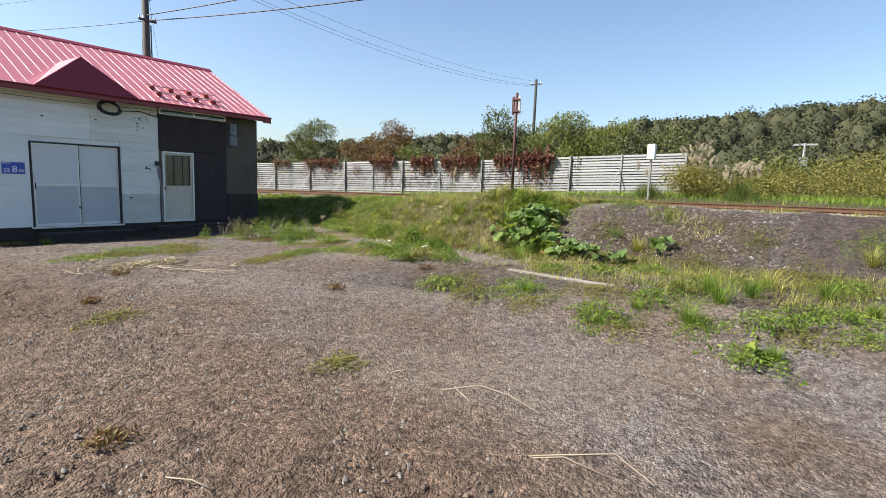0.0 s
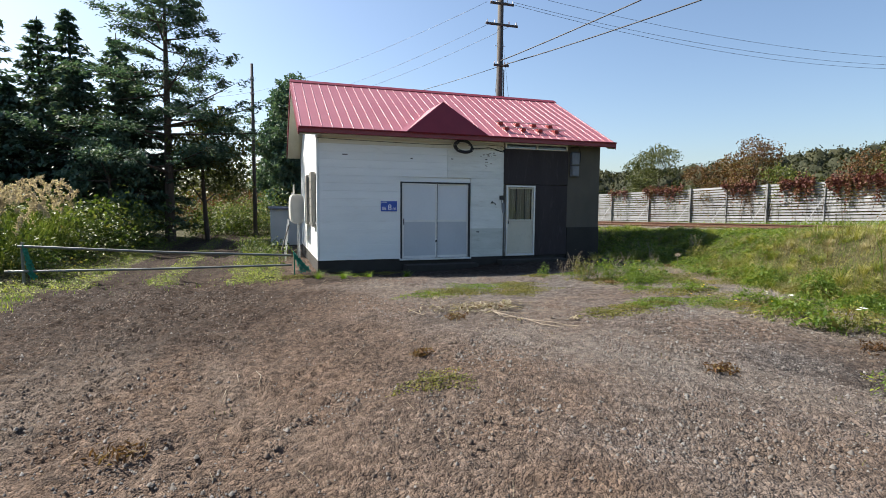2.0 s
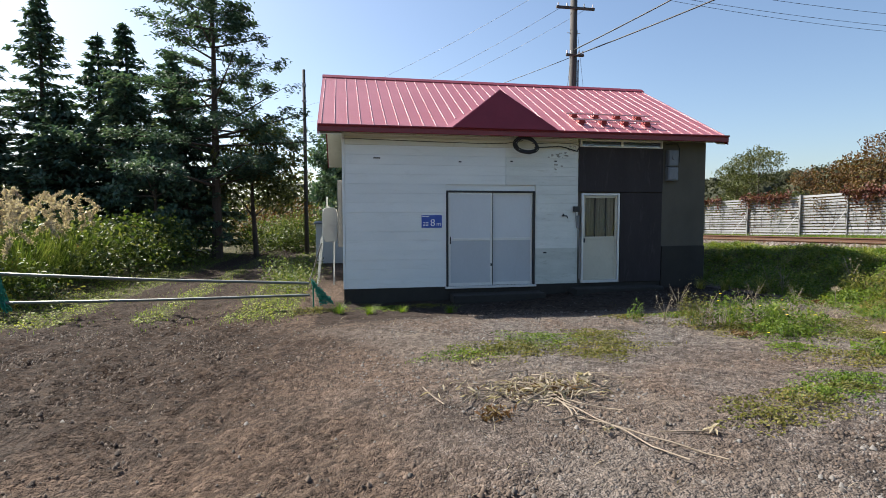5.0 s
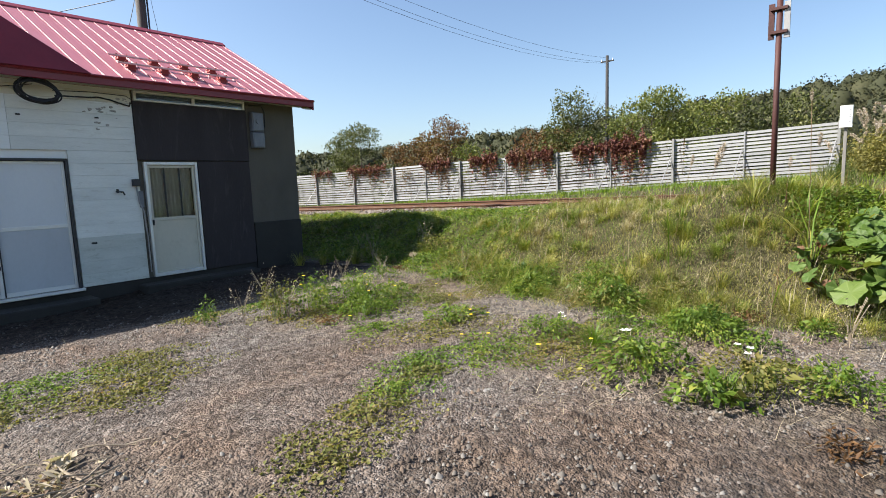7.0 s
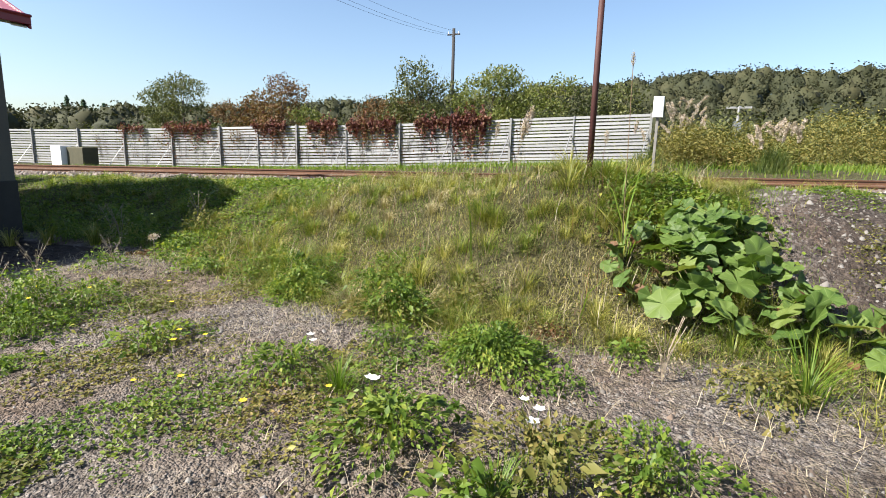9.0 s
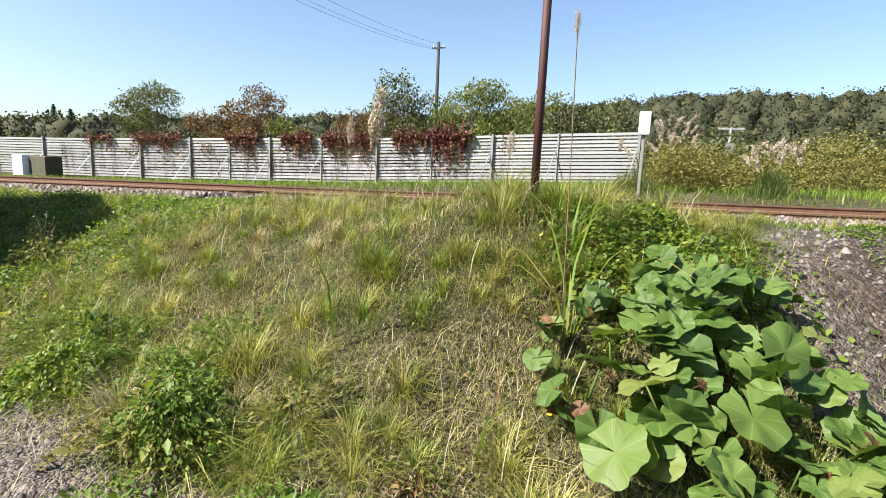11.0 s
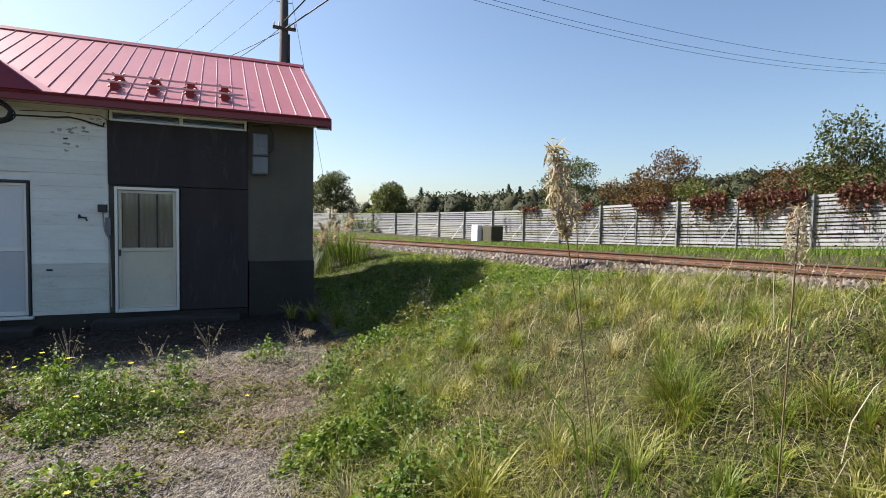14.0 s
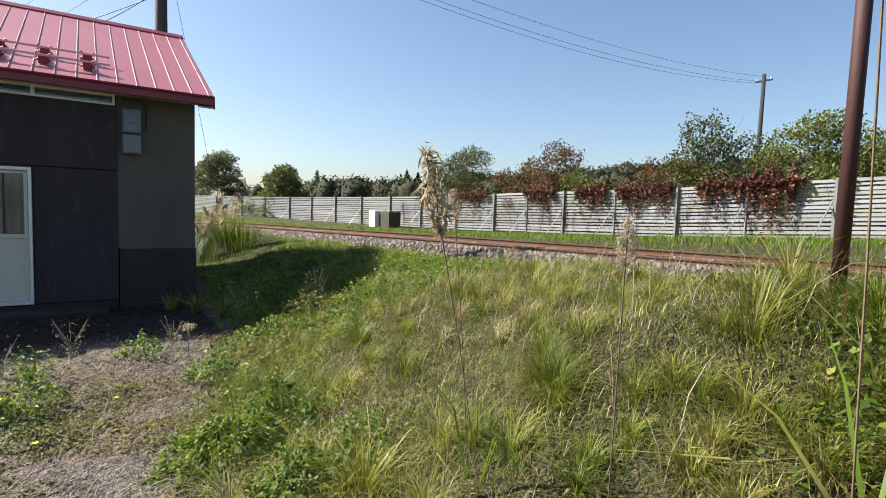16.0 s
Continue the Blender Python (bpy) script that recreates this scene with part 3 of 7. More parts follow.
def make_ground():
    def lines(lo, hi, fine_lo, fine_hi, step, grow):
        mid = list(np.arange(fine_lo, fine_hi, step))
        a, s, left, right = fine_lo, step, [], []
        while a > lo:
            s *= grow
            a -= s
            left.append(a)
        a, s = mid[-1], step
        while a < hi:
            s *= grow
            a += s
            right.append(a)
        return np.array(left[::-1] + mid + right)
    xs, ys = lines(-900, 900, -5.0, 8.4, 0.07, 1.085), lines(-900, 900, -15.3, -0.5, 0.07, 1.085)
    X, Y = np.meshgrid(xs, ys)
    Z = ground_z(X, Y)
    near = (np.abs(X - 3) < 12) & (np.abs(Y + 7) < 12)
    rng = np.random.default_rng(3)
    rough = rng.normal(0, 1, X.shape)
    rough = (rough + np.roll(rough, 1, 0) + np.roll(rough, 1, 1) + np.roll(rough, -1, 0)) / 2
    clod = 0.5 + 0.5 * np.clip(1.6 * wob(X, Y, 0.9, 4) + wob(X, Y, 2.6, 7), -1, 1)
    Z = Z + near * ((0.003 + 0.008 * clod) * rough + 0.012 * clod * wob(X, Y, 6.5, 3) + 0.02 * wob(X, Y, 2.3, 4) * (X < 2) + 0.014 * wob(X, Y, 9.0, 1) * sstep(1.5, -2.0, X) + 0.012 * rough * sstep(1.5, -2.0, X))
    path = X + 3.2 - 0.35 * (Y + 4) - 0.06 * (Y + 4) ** 2
    tread = np.sin(Y * 26 + 2.5 * np.sin(X * 6)) * (np.exp(-((path - 0.75) / 0.28) ** 2) + np.exp(-((path + 0.75) / 0.28) ** 2)) * sstep(-11, -7, Y) * sstep(6, 2, Y)
    Z = Z + 0.03 * tread - 0.03 * np.abs(tread) ** 0.5 * (np.abs(tread) > 0.01)
    nx, ny = len(xs), len(ys)
    i = (np.arange(ny - 1)[:, None] * nx + np.arange(nx - 1)[None, :]).ravel()
    corner = np.stack([i, i + 1, i + nx + 1, i + nx], 1).ravel()
    me = raw_mesh("ground", np.stack([X, Y, Z], -1).reshape(-1, 3), 4, corner, M["ground"], True)
    green = turf_cover(X, Y)
    dark = np.clip(np.maximum.reduce([
        sstep(0.35, -0.1, np.abs(X - (5.6 - 0.4 * (Y + 12)) * 1.0) - 0.9 + 0.5 * wob(X, Y, 0.8, 9)) * sstep(-8.5, -10.5, Y) * 0.8,
        sstep(1.6, -3.0, X + 1.3 * wob(X, Y, 0.6, 4) + 0.7 * wob(X, Y, 1.9, 2)) * sstep(-9.8, -4.6, Y + wob(X, Y, 1.1, 6)) * 0.92,
        # dark mud along the shed's front, coloured darker still for the shed's shade
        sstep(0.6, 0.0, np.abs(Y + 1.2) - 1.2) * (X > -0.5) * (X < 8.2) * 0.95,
        sstep(7.4, 8.2, X) * sstep(-10.2, -11.2, Y) * sstep(13, 11, X) * 0.7]), 0, 1)
    straw = np.clip(sstep(4.2, 5.5, X + 0.4 * wob(X, Y, 0.9, 3)) * sstep(9.2, 7.4, X) * sstep(-2.2, -3.6, Y) * 0.8, 0, 1)
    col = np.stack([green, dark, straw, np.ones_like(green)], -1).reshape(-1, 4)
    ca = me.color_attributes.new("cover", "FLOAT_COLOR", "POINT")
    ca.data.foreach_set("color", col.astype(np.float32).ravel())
    ang, far = np.arctan2(X + 3.4, -(Y - 0.5)), np.hypot(X + 3.4, Y - 0.5)
    band = wob(ang * 9.0 + 0.05 * far, far * 0.22, 1.0, 3) + 0.5 * wob(ang * 23.0, far * 0.5, 1.0, 8)
    yard = sstep(6.6, 4.6, X) * sstep(-0.9, -2.0, Y) * sstep(-9, -6, X)
    pale = yard * sstep(0.1, 0.8, band) * 0.55
    soil = np.clip(sstep(2.6, -1.0, X + 1.2 * wob(X, Y, 0.5, 6)) * 0.9, 0, 1)
    loose = yard * sstep(-0.15, -0.8, band) * 0.42 * (0.45 + 0.55 * sstep(3.0, -1.0, X))
    ca = me.color_attributes.new("wheel_streaks", "FLOAT_COLOR", "POINT")
    ca.data.foreach_set("color", np.stack([pale, loose, soil, np.ones_like(pale)], -1).reshape(-1, 4).astype(np.float32).ravel())
    return tagged(new("ground", me), "uneven gravel yard rising into a grassy bank", "ground", kind="structure")


make_ground()

# ---- the shed ----
ROOF_SLOPE = (5.34 - 3.54) / 3.5
W, D = 8.23, 6.3


def roof_z(y):
    return 3.56 + ROOF_SLOPE * (y + 0.40) if y < 3.12 else 3.56 + ROOF_SLOPE * (6.64 - y)


def make_house():
    h = thing("house", 0, 0, 0, "single-storey shed with white siding, grey mortar and red metal roof", "building")
    wt = 3.47
    # walls with real openings behind the doors and the window
    for x0, x1, z0, z1 in ((0, 2.13, 0.3, wt), (2.13, 4.09, 2.33, wt), (4.09, 5.09, 0.3, wt)):
        front = part("front_wall", box(x0, 0.03, z0, x1, 0.15, z1), M["siding"], h, "white painted horizontal siding, streaked with dirt")
    for x0, x1, z0, z1 in ((5.09, 5.17, 0.3, wt), (5.17, 6.08, 2.29, 3.30), (6.08, 7.13, 0.3, 3.30), (7.13, W, 1.1, wt)):
        part("mortar_wall", box(x0, 0.03 if x0 < 7 else 0.0, z0, x1, 0.15, z1), M["mortar"], h, "bare grey mortar wall")
    part("plinth", box(7.15, -0.02, -0.1, W + 0.02, 0.2, 1.1, 0.01), M["concrete"], h, "dark concrete plinth")
    bm = bmesh.new()
    box_bm(bm, -0.01, 0.01, -0.2, 7.14, 0.2, 0.30)
    part("foundation", rounded(bm, 0.012), M["concrete"], h, "dark concrete foundation strip")
    # left gable wall with a window opening, back and right walls
    bm = bmesh.new()
    for a, c in (((0.15, 0.3), (0.45, 3.70)), ((2.65, 0.3), (D, 3.70)),):
        box_bm(bm, 0.0, a[0], a[1], 0.12, c[0], 3.42)
    box_bm(bm, 0.0, 0.45, 0.3, 0.12, 2.65, 1.2)
    box_bm(bm, 0.0, 0.45, 2.5, 0.12, 2.65, 3.42)
    part("side_wall", bm, M["siding"], h, "white painted side wall")
    part("gable_infill", prism([(0.0, 3.42), (D, 3.42), (3.12, 5.10)], "x", 0.0, 0.12), M["siding"], h)
    part("gable_infill", prism([(0.0, 3.42), (D, 3.42), (3.12, 5.10)], "x", W - 0.12, W), M["mortar"], h)
    part("side_wall", box(W - 0.12, 0.15, 0.0, W, D, 3.42), M["mortar"], h)
    part("back_wall", box(0.12, D - 0.12, 0.0, W - 0.12, D, 3.42), M["mortar"], h)
    part("foundation", box(-0.01, 0.2, -0.2, 0.14, D, 0.30, 0.01), M["concrete"], h)
    part("inner_floor", box(0.14, 0.2, 0.1, W - 0.14, D - 0.14, 0.25), M["concrete"], h)
    # corner boards and top trim
    part("corner_board", box(-0.02, -0.012, 0.3, 0.03, 0.10, 3.44, 0.006), M["siding"], h)
    part("trim_board", box(0.04, -0.016, 3.24, 5.08, 0.028, 3.40, 0.006), M["soffit"], h, "stained cream board under the eave")
    # siding boards, one above another
    rng = random.Random(5)
    rows = 15
    step = (3.24 - 0.3) / rows
    for k in range(rows):
        z0, z1 = 0.3 + k * step, 0.3 + (k + 1) * step
        for x0, x1 in ((0.035, 2.12), (4.10, 5.085)) if z0 < 2.30 else ((0.035, 3.418), (3.422, 5.085)):
            tilt = rng.uniform(-0.0012, 0.0012)
            bm = prism([(0.028, z0 + 0.001), (-0.0065 + tilt, z0 + 0.001), (-0.008 + tilt, z0 + 0.006), (-0.004, z1), (0.028, z1)], "x", x0, x1)
            part("siding_board", bm, M["siding_dirty"] if x0 > 4 and k < 4 else M["siding_old"] if x0 > 3.4 and z0 > 2.3 or x0 > 4 else M["siding"], front)
    # roof
    for name, y0, y1 in (("roof_slope", -0.42, 3.12), ("roof_slope", 6.66, 3.12)):
        z0, z1 = roof_z(y0), 5.375
        part(name, prism([(y0, z0), (y1, z1), (y1, z1 - 0.07), (y0, z0 - 0.05)], "x", -0.46, 8.45), M["roof_red"], h, "red painted sheet metal with standing seams")
    seam = mesh_of(box(-0.006, 0, 0, 0.006, 3.96, 0.016, 0.002), M["roof_red"], name="seam")
    pitch = math.degrees(math.atan(ROOF_SLOPE))
    slope_len = math.hypot(3.54, 3.54 * ROOF_SLOPE)
    for k in range(36):
        x = -0.40 + k * (8.79 / 35)
        inside = abs(x - 3.27) < 1.05
        if inside:
            continue
        ob = piece("roof_seam", seam, h, pose(x, -0.42, roof_z(-0.42), pitch))
        ob.scale = (1, slope_len / 3.96, 1)
    for k in range(36):
        x = -0.40 + k * (8.79 / 35)
        if abs(x - 3.27) < 1.05:
            y0 = 1.2 - 0.75 * abs(x - 3.27) * 1.5
            ob = piece("roof_seam", seam, h, pose(x, y0, roof_z(y0), pitch))
            ob.scale = (1, (3.12 - y0) / math.cos(radians(pitch)) / 3.96, 1)
    part("ridge_cap", prism([(2.97, 5.325), (3.12, 5.42), (3.27, 5.325), (3.27, 5.30), (3.12, 5.385), (2.97, 5.30)], "x", -0.48, 8.47), M["red_trim"], h)
    part("fascia", box(-0.47, -0.45, 3.425, 8.46, -0.405, 3.545, 0.008), M["red_trim"], h, "dark red metal fascia")
    part("gutter", tube([(-0.46, -0.47, 3.545), (8.45, -0.47, 3.55)], 0.022, 6), M["red_trim"], h)
    for x0, x1 in ((-0.475, -0.445), (8.435, 8.465)):
        for s in (1, -1):
            pts = [(3.12, 5.36), (3.12 - s * 3.55, 3.54), (3.12 - s * 3.55, 3.37), (3.12, 5.19)]
            part("barge_board", prism(pts, "x", x0, x1), M["red_trim"], h)
    part("soffit", box(-0.44, -0.40, 3.475, 8.43, 0.03, 3.50), M["soffit"], h, "cream eave soffit")
    for x0, x1 in ((-0.44, 0.0), (W, 8.43)):
        for s in (1, -1):
            pts = [(3.12, 5.20), (3.12 - s * 3.5, 3.40), (3.12 - s * 3.5, 3.38), (3.12, 5.17)]
            part("soffit", prism(pts, "x", x0, x1), M["soffit"], h)
    # small dummy gable over the sliding door
    bm = bmesh.new()
    pk, lx, rx = (3.25, 4.44), 2.13, 4.43
    a, c, d = bm.verts.new((lx, -0.50, 3.55)), bm.verts.new((rx, -0.50, 3.55)), bm.verts.new((pk[0], -0.10, pk[1]))
    yb = (pk[1] - 3.56) / ROOF_SLOPE - 0.40
    e = bm.verts.new((pk[0], yb, pk[1]))
    a2, c2 = bm.verts.new((lx - 0.10, -0.38, 3.59)), bm.verts.new((rx + 0.10, -0.38, 3.59))
    for f in ((a, c, d), (a, d, e, a2), (c, c2, e, d), (a, a2, e, c2, c)):
        bm.faces.new(f)
    part("dummy_gable", bm, M["roof_red"], h, "small red ornamental gable")
    # its face, a little proud of the leaning triangle, shade put in as darker red
    bm = bmesh.new()
    rise = (pk[1] - 3.55) / 0.40
    edge = [(lx + 0.04, -0.503, 3.55), (rx - 0.04, -0.503, 3.55), (pk[0], -0.503 + 0.385, 3.55 + 0.385 * rise)]
    back = [bm.verts.new((p[0], p[1], p[2])) for p in edge]
    front_v = [bm.verts.new((p[0], p[1] - 0.022, p[2] + 0.010)) for p in edge]
    bm.faces.new(back)
    bm.faces.new(front_v)
    for i in range(3):
        bm.faces.new((back[i], back[(i + 1) % 3], front_v[(i + 1) % 3], front_v[i]))
    part("gable_face", bm, M["red_trim"], h)
    # snow guards: two tiers of short bent brackets, each tier with one long bar in front and one behind
    for yy, xa in ((0.52, 4.96), (0.14, 4.96)):
        z = roof_z(yy)
        for k in range(4):
            x = xa + 0.22 + k * 0.53
            bm = prism([(yy - 0.10, z - 0.055), (yy + 0.10, z + 0.05), (yy + 0.06, z + 0.10), (yy + 0.02, z + 0.09), (yy - 0.02, z + 0.03), (yy - 0.06, z + 0.08), (yy - 0.10, z + 0.06), (yy - 0.08, z - 0.02)], "x", x - 0.06, x + 0.06)
            br = part("snow_guard_bracket", rounded(bm, 0.004), M["red_bracket"], h, "dark red bent bracket")
            part("cross_strap", rod((x - 0.09, yy - 0.08, z + 0.00), (x + 0.09, yy - 0.06, z + 0.11), 0.014, sides=6), M["red_bracket"], br)
            part("cross_strap", rod((x + 0.09, yy - 0.08, z + 0.00), (x - 0.09, yy - 0.06, z + 0.11), 0.014, sides=6), M["red_bracket"], br)
        part("snow_guard_bar", box(xa, yy - 0.125, z + 0.055, xa + 2.1, yy - 0.10, z + 0.085, 0.004), M["guard_bar"], h, "faded pink steel bar")
    # dark boarded part above and beside the door
    part("dark_panel", box(5.09, -0.035, 2.32, 7.13, 0.028, 3.30, 0.006), M["dark_panel"], h, "dark stained upper panel")
    part("dark_panel", box(6.10, -0.022, 0.30, 7.13, 0.028, 2.31, 0.006), M["dark_panel"], h, "dark stained lower panel")
    # high strip window
    wn = part("strip_window", box(5.12, -0.012, 3.30, 7.11, -0.006, 3.468), M["glass"], h, "narrow high window pane")
    wn.visible_shadow = False
    # added sheet behind the glass, its colour imitates the reflected sky
    part("reflection_sheet", box(5.17, 0.0, 3.331, 7.06, 0.012, 3.429), M["reflection_sheet"], wn, "added grey-blue sheet giving the pane its reflected sky tone")
    for x0, x1 in ((5.12, 5.16), (6.09, 6.14), (7.07, 7.11)):
        part("window_frame", box(x0, -0.04, 3.305, x1, 0.028, 3.47, 0.004), M["sash"], wn)
    for z0, z1 in ((3.302, 3.330), (3.43, 3.468)):
        part("window_frame", box(5.16, -0.038, z0, 7.07, 0.028, z1, 0.004), M["sash"], wn)
    return h


house = make_house()


def blistered_paint():
    rng = random.Random(17)
    for cx, cz, n, spread in ((4.72, 3.12, 12, 0.14), (4.55, 2.86, 6, 0.12), (4.95, 3.24, 9, 0.08)):
        for k in range(n):
            bm = bmesh.new()
            x, z = cx + rng.gauss(0, spread), cz + rng.gauss(0, spread * 0.45)
            if x > 5.05 or x < 0.1 or z > 3.38:
                continue
            r = rng.uniform(0.006, 0.028)
            low, high = [], []
            for i in range(9):
                a = 6.283 * i / 9
                q = r * rng.uniform(0.55, 1.4)
                low.append(bm.verts.new((x + 1.5 * q * math.cos(a), -0.006, z + 0.8 * q * math.sin(a))))
                high.append(bm.verts.new((x + 1.3 * q * math.cos(a), -0.0185, z + 0.7 * q * math.sin(a))))
            for i in range(9):
                bm.faces.new((low[i], low[(i + 1) % 9], high[(i + 1) % 9], high[i]))
            bm.faces.new(high)
            part("blistered_paint", bm, M["blister"], house, "dark mouldy spots where paint has peeled")


blistered_paint()


def make_sliding_door():
    d = thing("door_1", 3.11, 0, 0.3, "closed pair of pale grey sliding doors in black frame", "door", kind="structure")
    for x0, z0, x1, z1 in ((2.135, 0.30, 2.165, 2.33), (4.055, 0.30, 4.085, 2.33), (2.165, 2.295, 4.055, 2.33)):
        part("frame", box(x0, -0.03, z0, x1, 0.10, z1, 0.004), M["black"], d, "black door frame")
    part("sill", box(2.10, -0.06, 0.255, 4.12, 0.10, 0.30, 0.006), M["alu"], d)
    for i, (x0, x1, y) in enumerate(((2.17, 3.13, 0.010), (3.09, 4.05, 0.050))):
        leaf = part("leaf", box(x0 + 0.045, y, 0.36, x1 - 0.045, y + 0.02, 2.25), M["door_grey"], d, "pale grey sheet door leaf")
        part("lower_sheet", box(x0 + 0.046, y - 0.004, 0.371, x1 - 0.046, y, 1.269), M["door_low"], leaf, "greyer lower sheet")
        for a, bb, c, e in ((x0, 0.305, x0 + 0.045, 2.29), (x1 - 0.045, 0.305, x1, 2.29), (x0 + 0.045, 0.305, x1 - 0.045, 0.37), (x0 + 0.045, 2.245, x1 - 0.045, 2.29), (x0 + 0.045, 1.27, x1 - 0.045, 1.325)):
            part("stile", box(a, y - 0.012, bb, c, y + 0.026, e, 0.004), M["alu"], leaf)
    part("meeting_gap", box(3.131, 0.012, 0.31, 3.150, 0.037, 2.29), M["black"], d)
    part("pull", box(2.20, -0.012, 1.20, 2.225, -0.002, 1.36, 0.003), M["black"], d, "dark recessed pull")
    part("lock", box(3.09, -0.01, 0.72, 3.125, 0.0, 0.78, 0.003), M["black"], d)
    return d


make_sliding_door()


def make_side_door():
    d = thing("door_2", 5.62, 0, 0.33, "closed cream aluminium door with curtained glass", "door", kind="structure")
    for x0, z0, x1, z1 in ((5.172, 0.30, 5.215, 2.29), (6.035, 0.30, 6.078, 2.29), (5.215, 2.24, 6.035, 2.29), (5.215, 0.30, 6.035, 0.36)):
        part("frame", box(x0, -0.04, z0, x1, 0.10, z1, 0.005), M["alu"], d, "cream aluminium frame")
    leaf = part("lower_panel", box(5.26, 0.012, 0.40, 5.99, 0.04, 1.30), M["door_cream"], d, "cream lower panel, weathered")
    for a, bb, c, e in ((5.22, 0.362, 5.265, 2.235), (5.985, 0.362, 6.03, 2.235), (5.265, 0.362, 5.985, 0.41), (5.265, 2.19, 5.985, 2.235), (5.265, 1.27, 5.985, 1.33)):
        part("stile", box(a, -0.005, bb, c, 0.042, e, 0.004), M["door_cream"], d)
    g = part("glass_pane", box(5.265, 0.018, 1.33, 5.985, 0.024, 2.19), M["glass"], d, "dusty glass")
    g.visible_shadow = False
    for x in (5.50, 5.76):
        part("glazing_bar", box(x - 0.012, 0.0, 1.33, x + 0.012, 0.017, 2.19, 0.002), M["black"], d)
    bm = bmesh.new()
    n = 60
    lo = [bm.verts.new((5.27 + 0.71 * i / n, 0.075 + 0.016 * math.sin(i * 1.1) + 0.008 * math.sin(i * 2.7), 1.30)) for i in range(n + 1)]
    hi = [bm.verts.new((5.27 + 0.71 * i / n, 0.075 + 0.012 * math.sin(i * 1.1 + 0.2), 2.20)) for i in range(n + 1)]
    for i in range(n):
        bm.faces.new((lo[i], lo[i + 1], hi[i + 1], hi[i]))
    bmesh.ops.solidify(bm, geom=list(bm.faces), thickness=0.003)
    part("curtain", bm, M["curtain"], d, "faded grey curtain in folds", True)
    part("handle", rounded(box(5.228, -0.04, 1.20, 5.255, -0.006, 1.30), 0.006), M["black"], d, "dark door knob")
    return d


make_side_door()

# ---- the fence beyond the track ----
def make_fence():
    ys = [-8.0, -4.0, -0.4, 3.3, 6.95, 11.0, 15.0, 18.4, 21.8, 26.4, 31.2, 36, 41, 46, 51, 56, 62, 68, 75, 82, 90]
    f = thing("fence", 33.5, 0, gz(33.5, 0), "long silvery slatted snow fence, creeper over it", "fence")
    tops = [fence_z(y) + np.interp(y, [-8, 0, 16, 32, 90], [2.62, 2.68, 2.95, 2.98, 2.9]) for y in ys]
    rng = random.Random(2)
    slat = mesh_of(box(-0.012, -0.5, -0.5, 0.012, 0.5, 0.5), M["slat"], name="slat")
    post = mesh_of(box(-0.07, -0.06, 0, 0.07, 0.06, 1.0), M["fence_post"], name="fence_post")
    thin = mesh_of(box(-0.03, -0.03, 0, 0.03, 0.03, 1.0), M["steel"], name="fence_post")
    for i, y in enumerate(ys):
        x, zb = float(fence_x(y)), float(fence_z(y))
        wide = i in (0, 2, 4, 6, 8, 9, 10) or i > 10
        ob = piece("post", post if wide else thin, f, Matrix.Translation((-33.5, 0, -gz(33.5, 0))) @ pose(x - (0.09 if wide else 0.05), y, zb - 0.2))
        ob.scale = (1, 1, float(tops[i] - zb) + 0.25)
        if i < 16:
            p, q = Vector((x - 1.35, y + 0.35, zb - 0.05)), Vector((x - 0.06, y + 0.1, zb + 1.75))
            part("brace", rod(p, q, 0.03, sides=6), M["steel"], f)
    n = 14
    for i in range(len(ys) - 1):
        ya, yb = ys[i], ys[i + 1]
        xa, xb = float(fence_x(ya)), float(fence_x(yb))
        za, zb = float(fence_z(ya)) + 0.06, float(fence_z(yb)) + 0.06
        ta, tb = float(tops[i]), float(tops[i + 1])
        sag = rng.uniform(-0.03, 0.03)
        for k in range(n):
            fa = (k + 0.5) / n
            z0, z1 = za + (ta - za) * fa, zb + (tb - zb) * fa
            mid = Vector(((xa + xb) / 2, (ya + yb) / 2, (z0 + z1) / 2 + sag + rng.uniform(-0.012, 0.012)))
            d = Vector((xb - xa, yb - ya, z1 - z0))
            gap = 0.74 if k % 3 else 0.52
            m = Matrix.Translation((-33.5, 0, -gz(33.5, 0))) @ Matrix.Translation(mid) @ Matrix.Rotation(math.atan2(-d.x, d.y), 4, "Z") @ Matrix.Rotation(math.atan2(d.z, math.hypot(d.x, d.y)) + rng.uniform(-0.002, 0.002), 4, "X") @ Matrix.Rotation(radians(rng.uniform(4, 12)), 4, "Y")
            ob = piece("slat", slat, f, m)
            ob.scale = (1, d.length - 0.02, (ta - za) / n * gap)
    return f


make_fence()

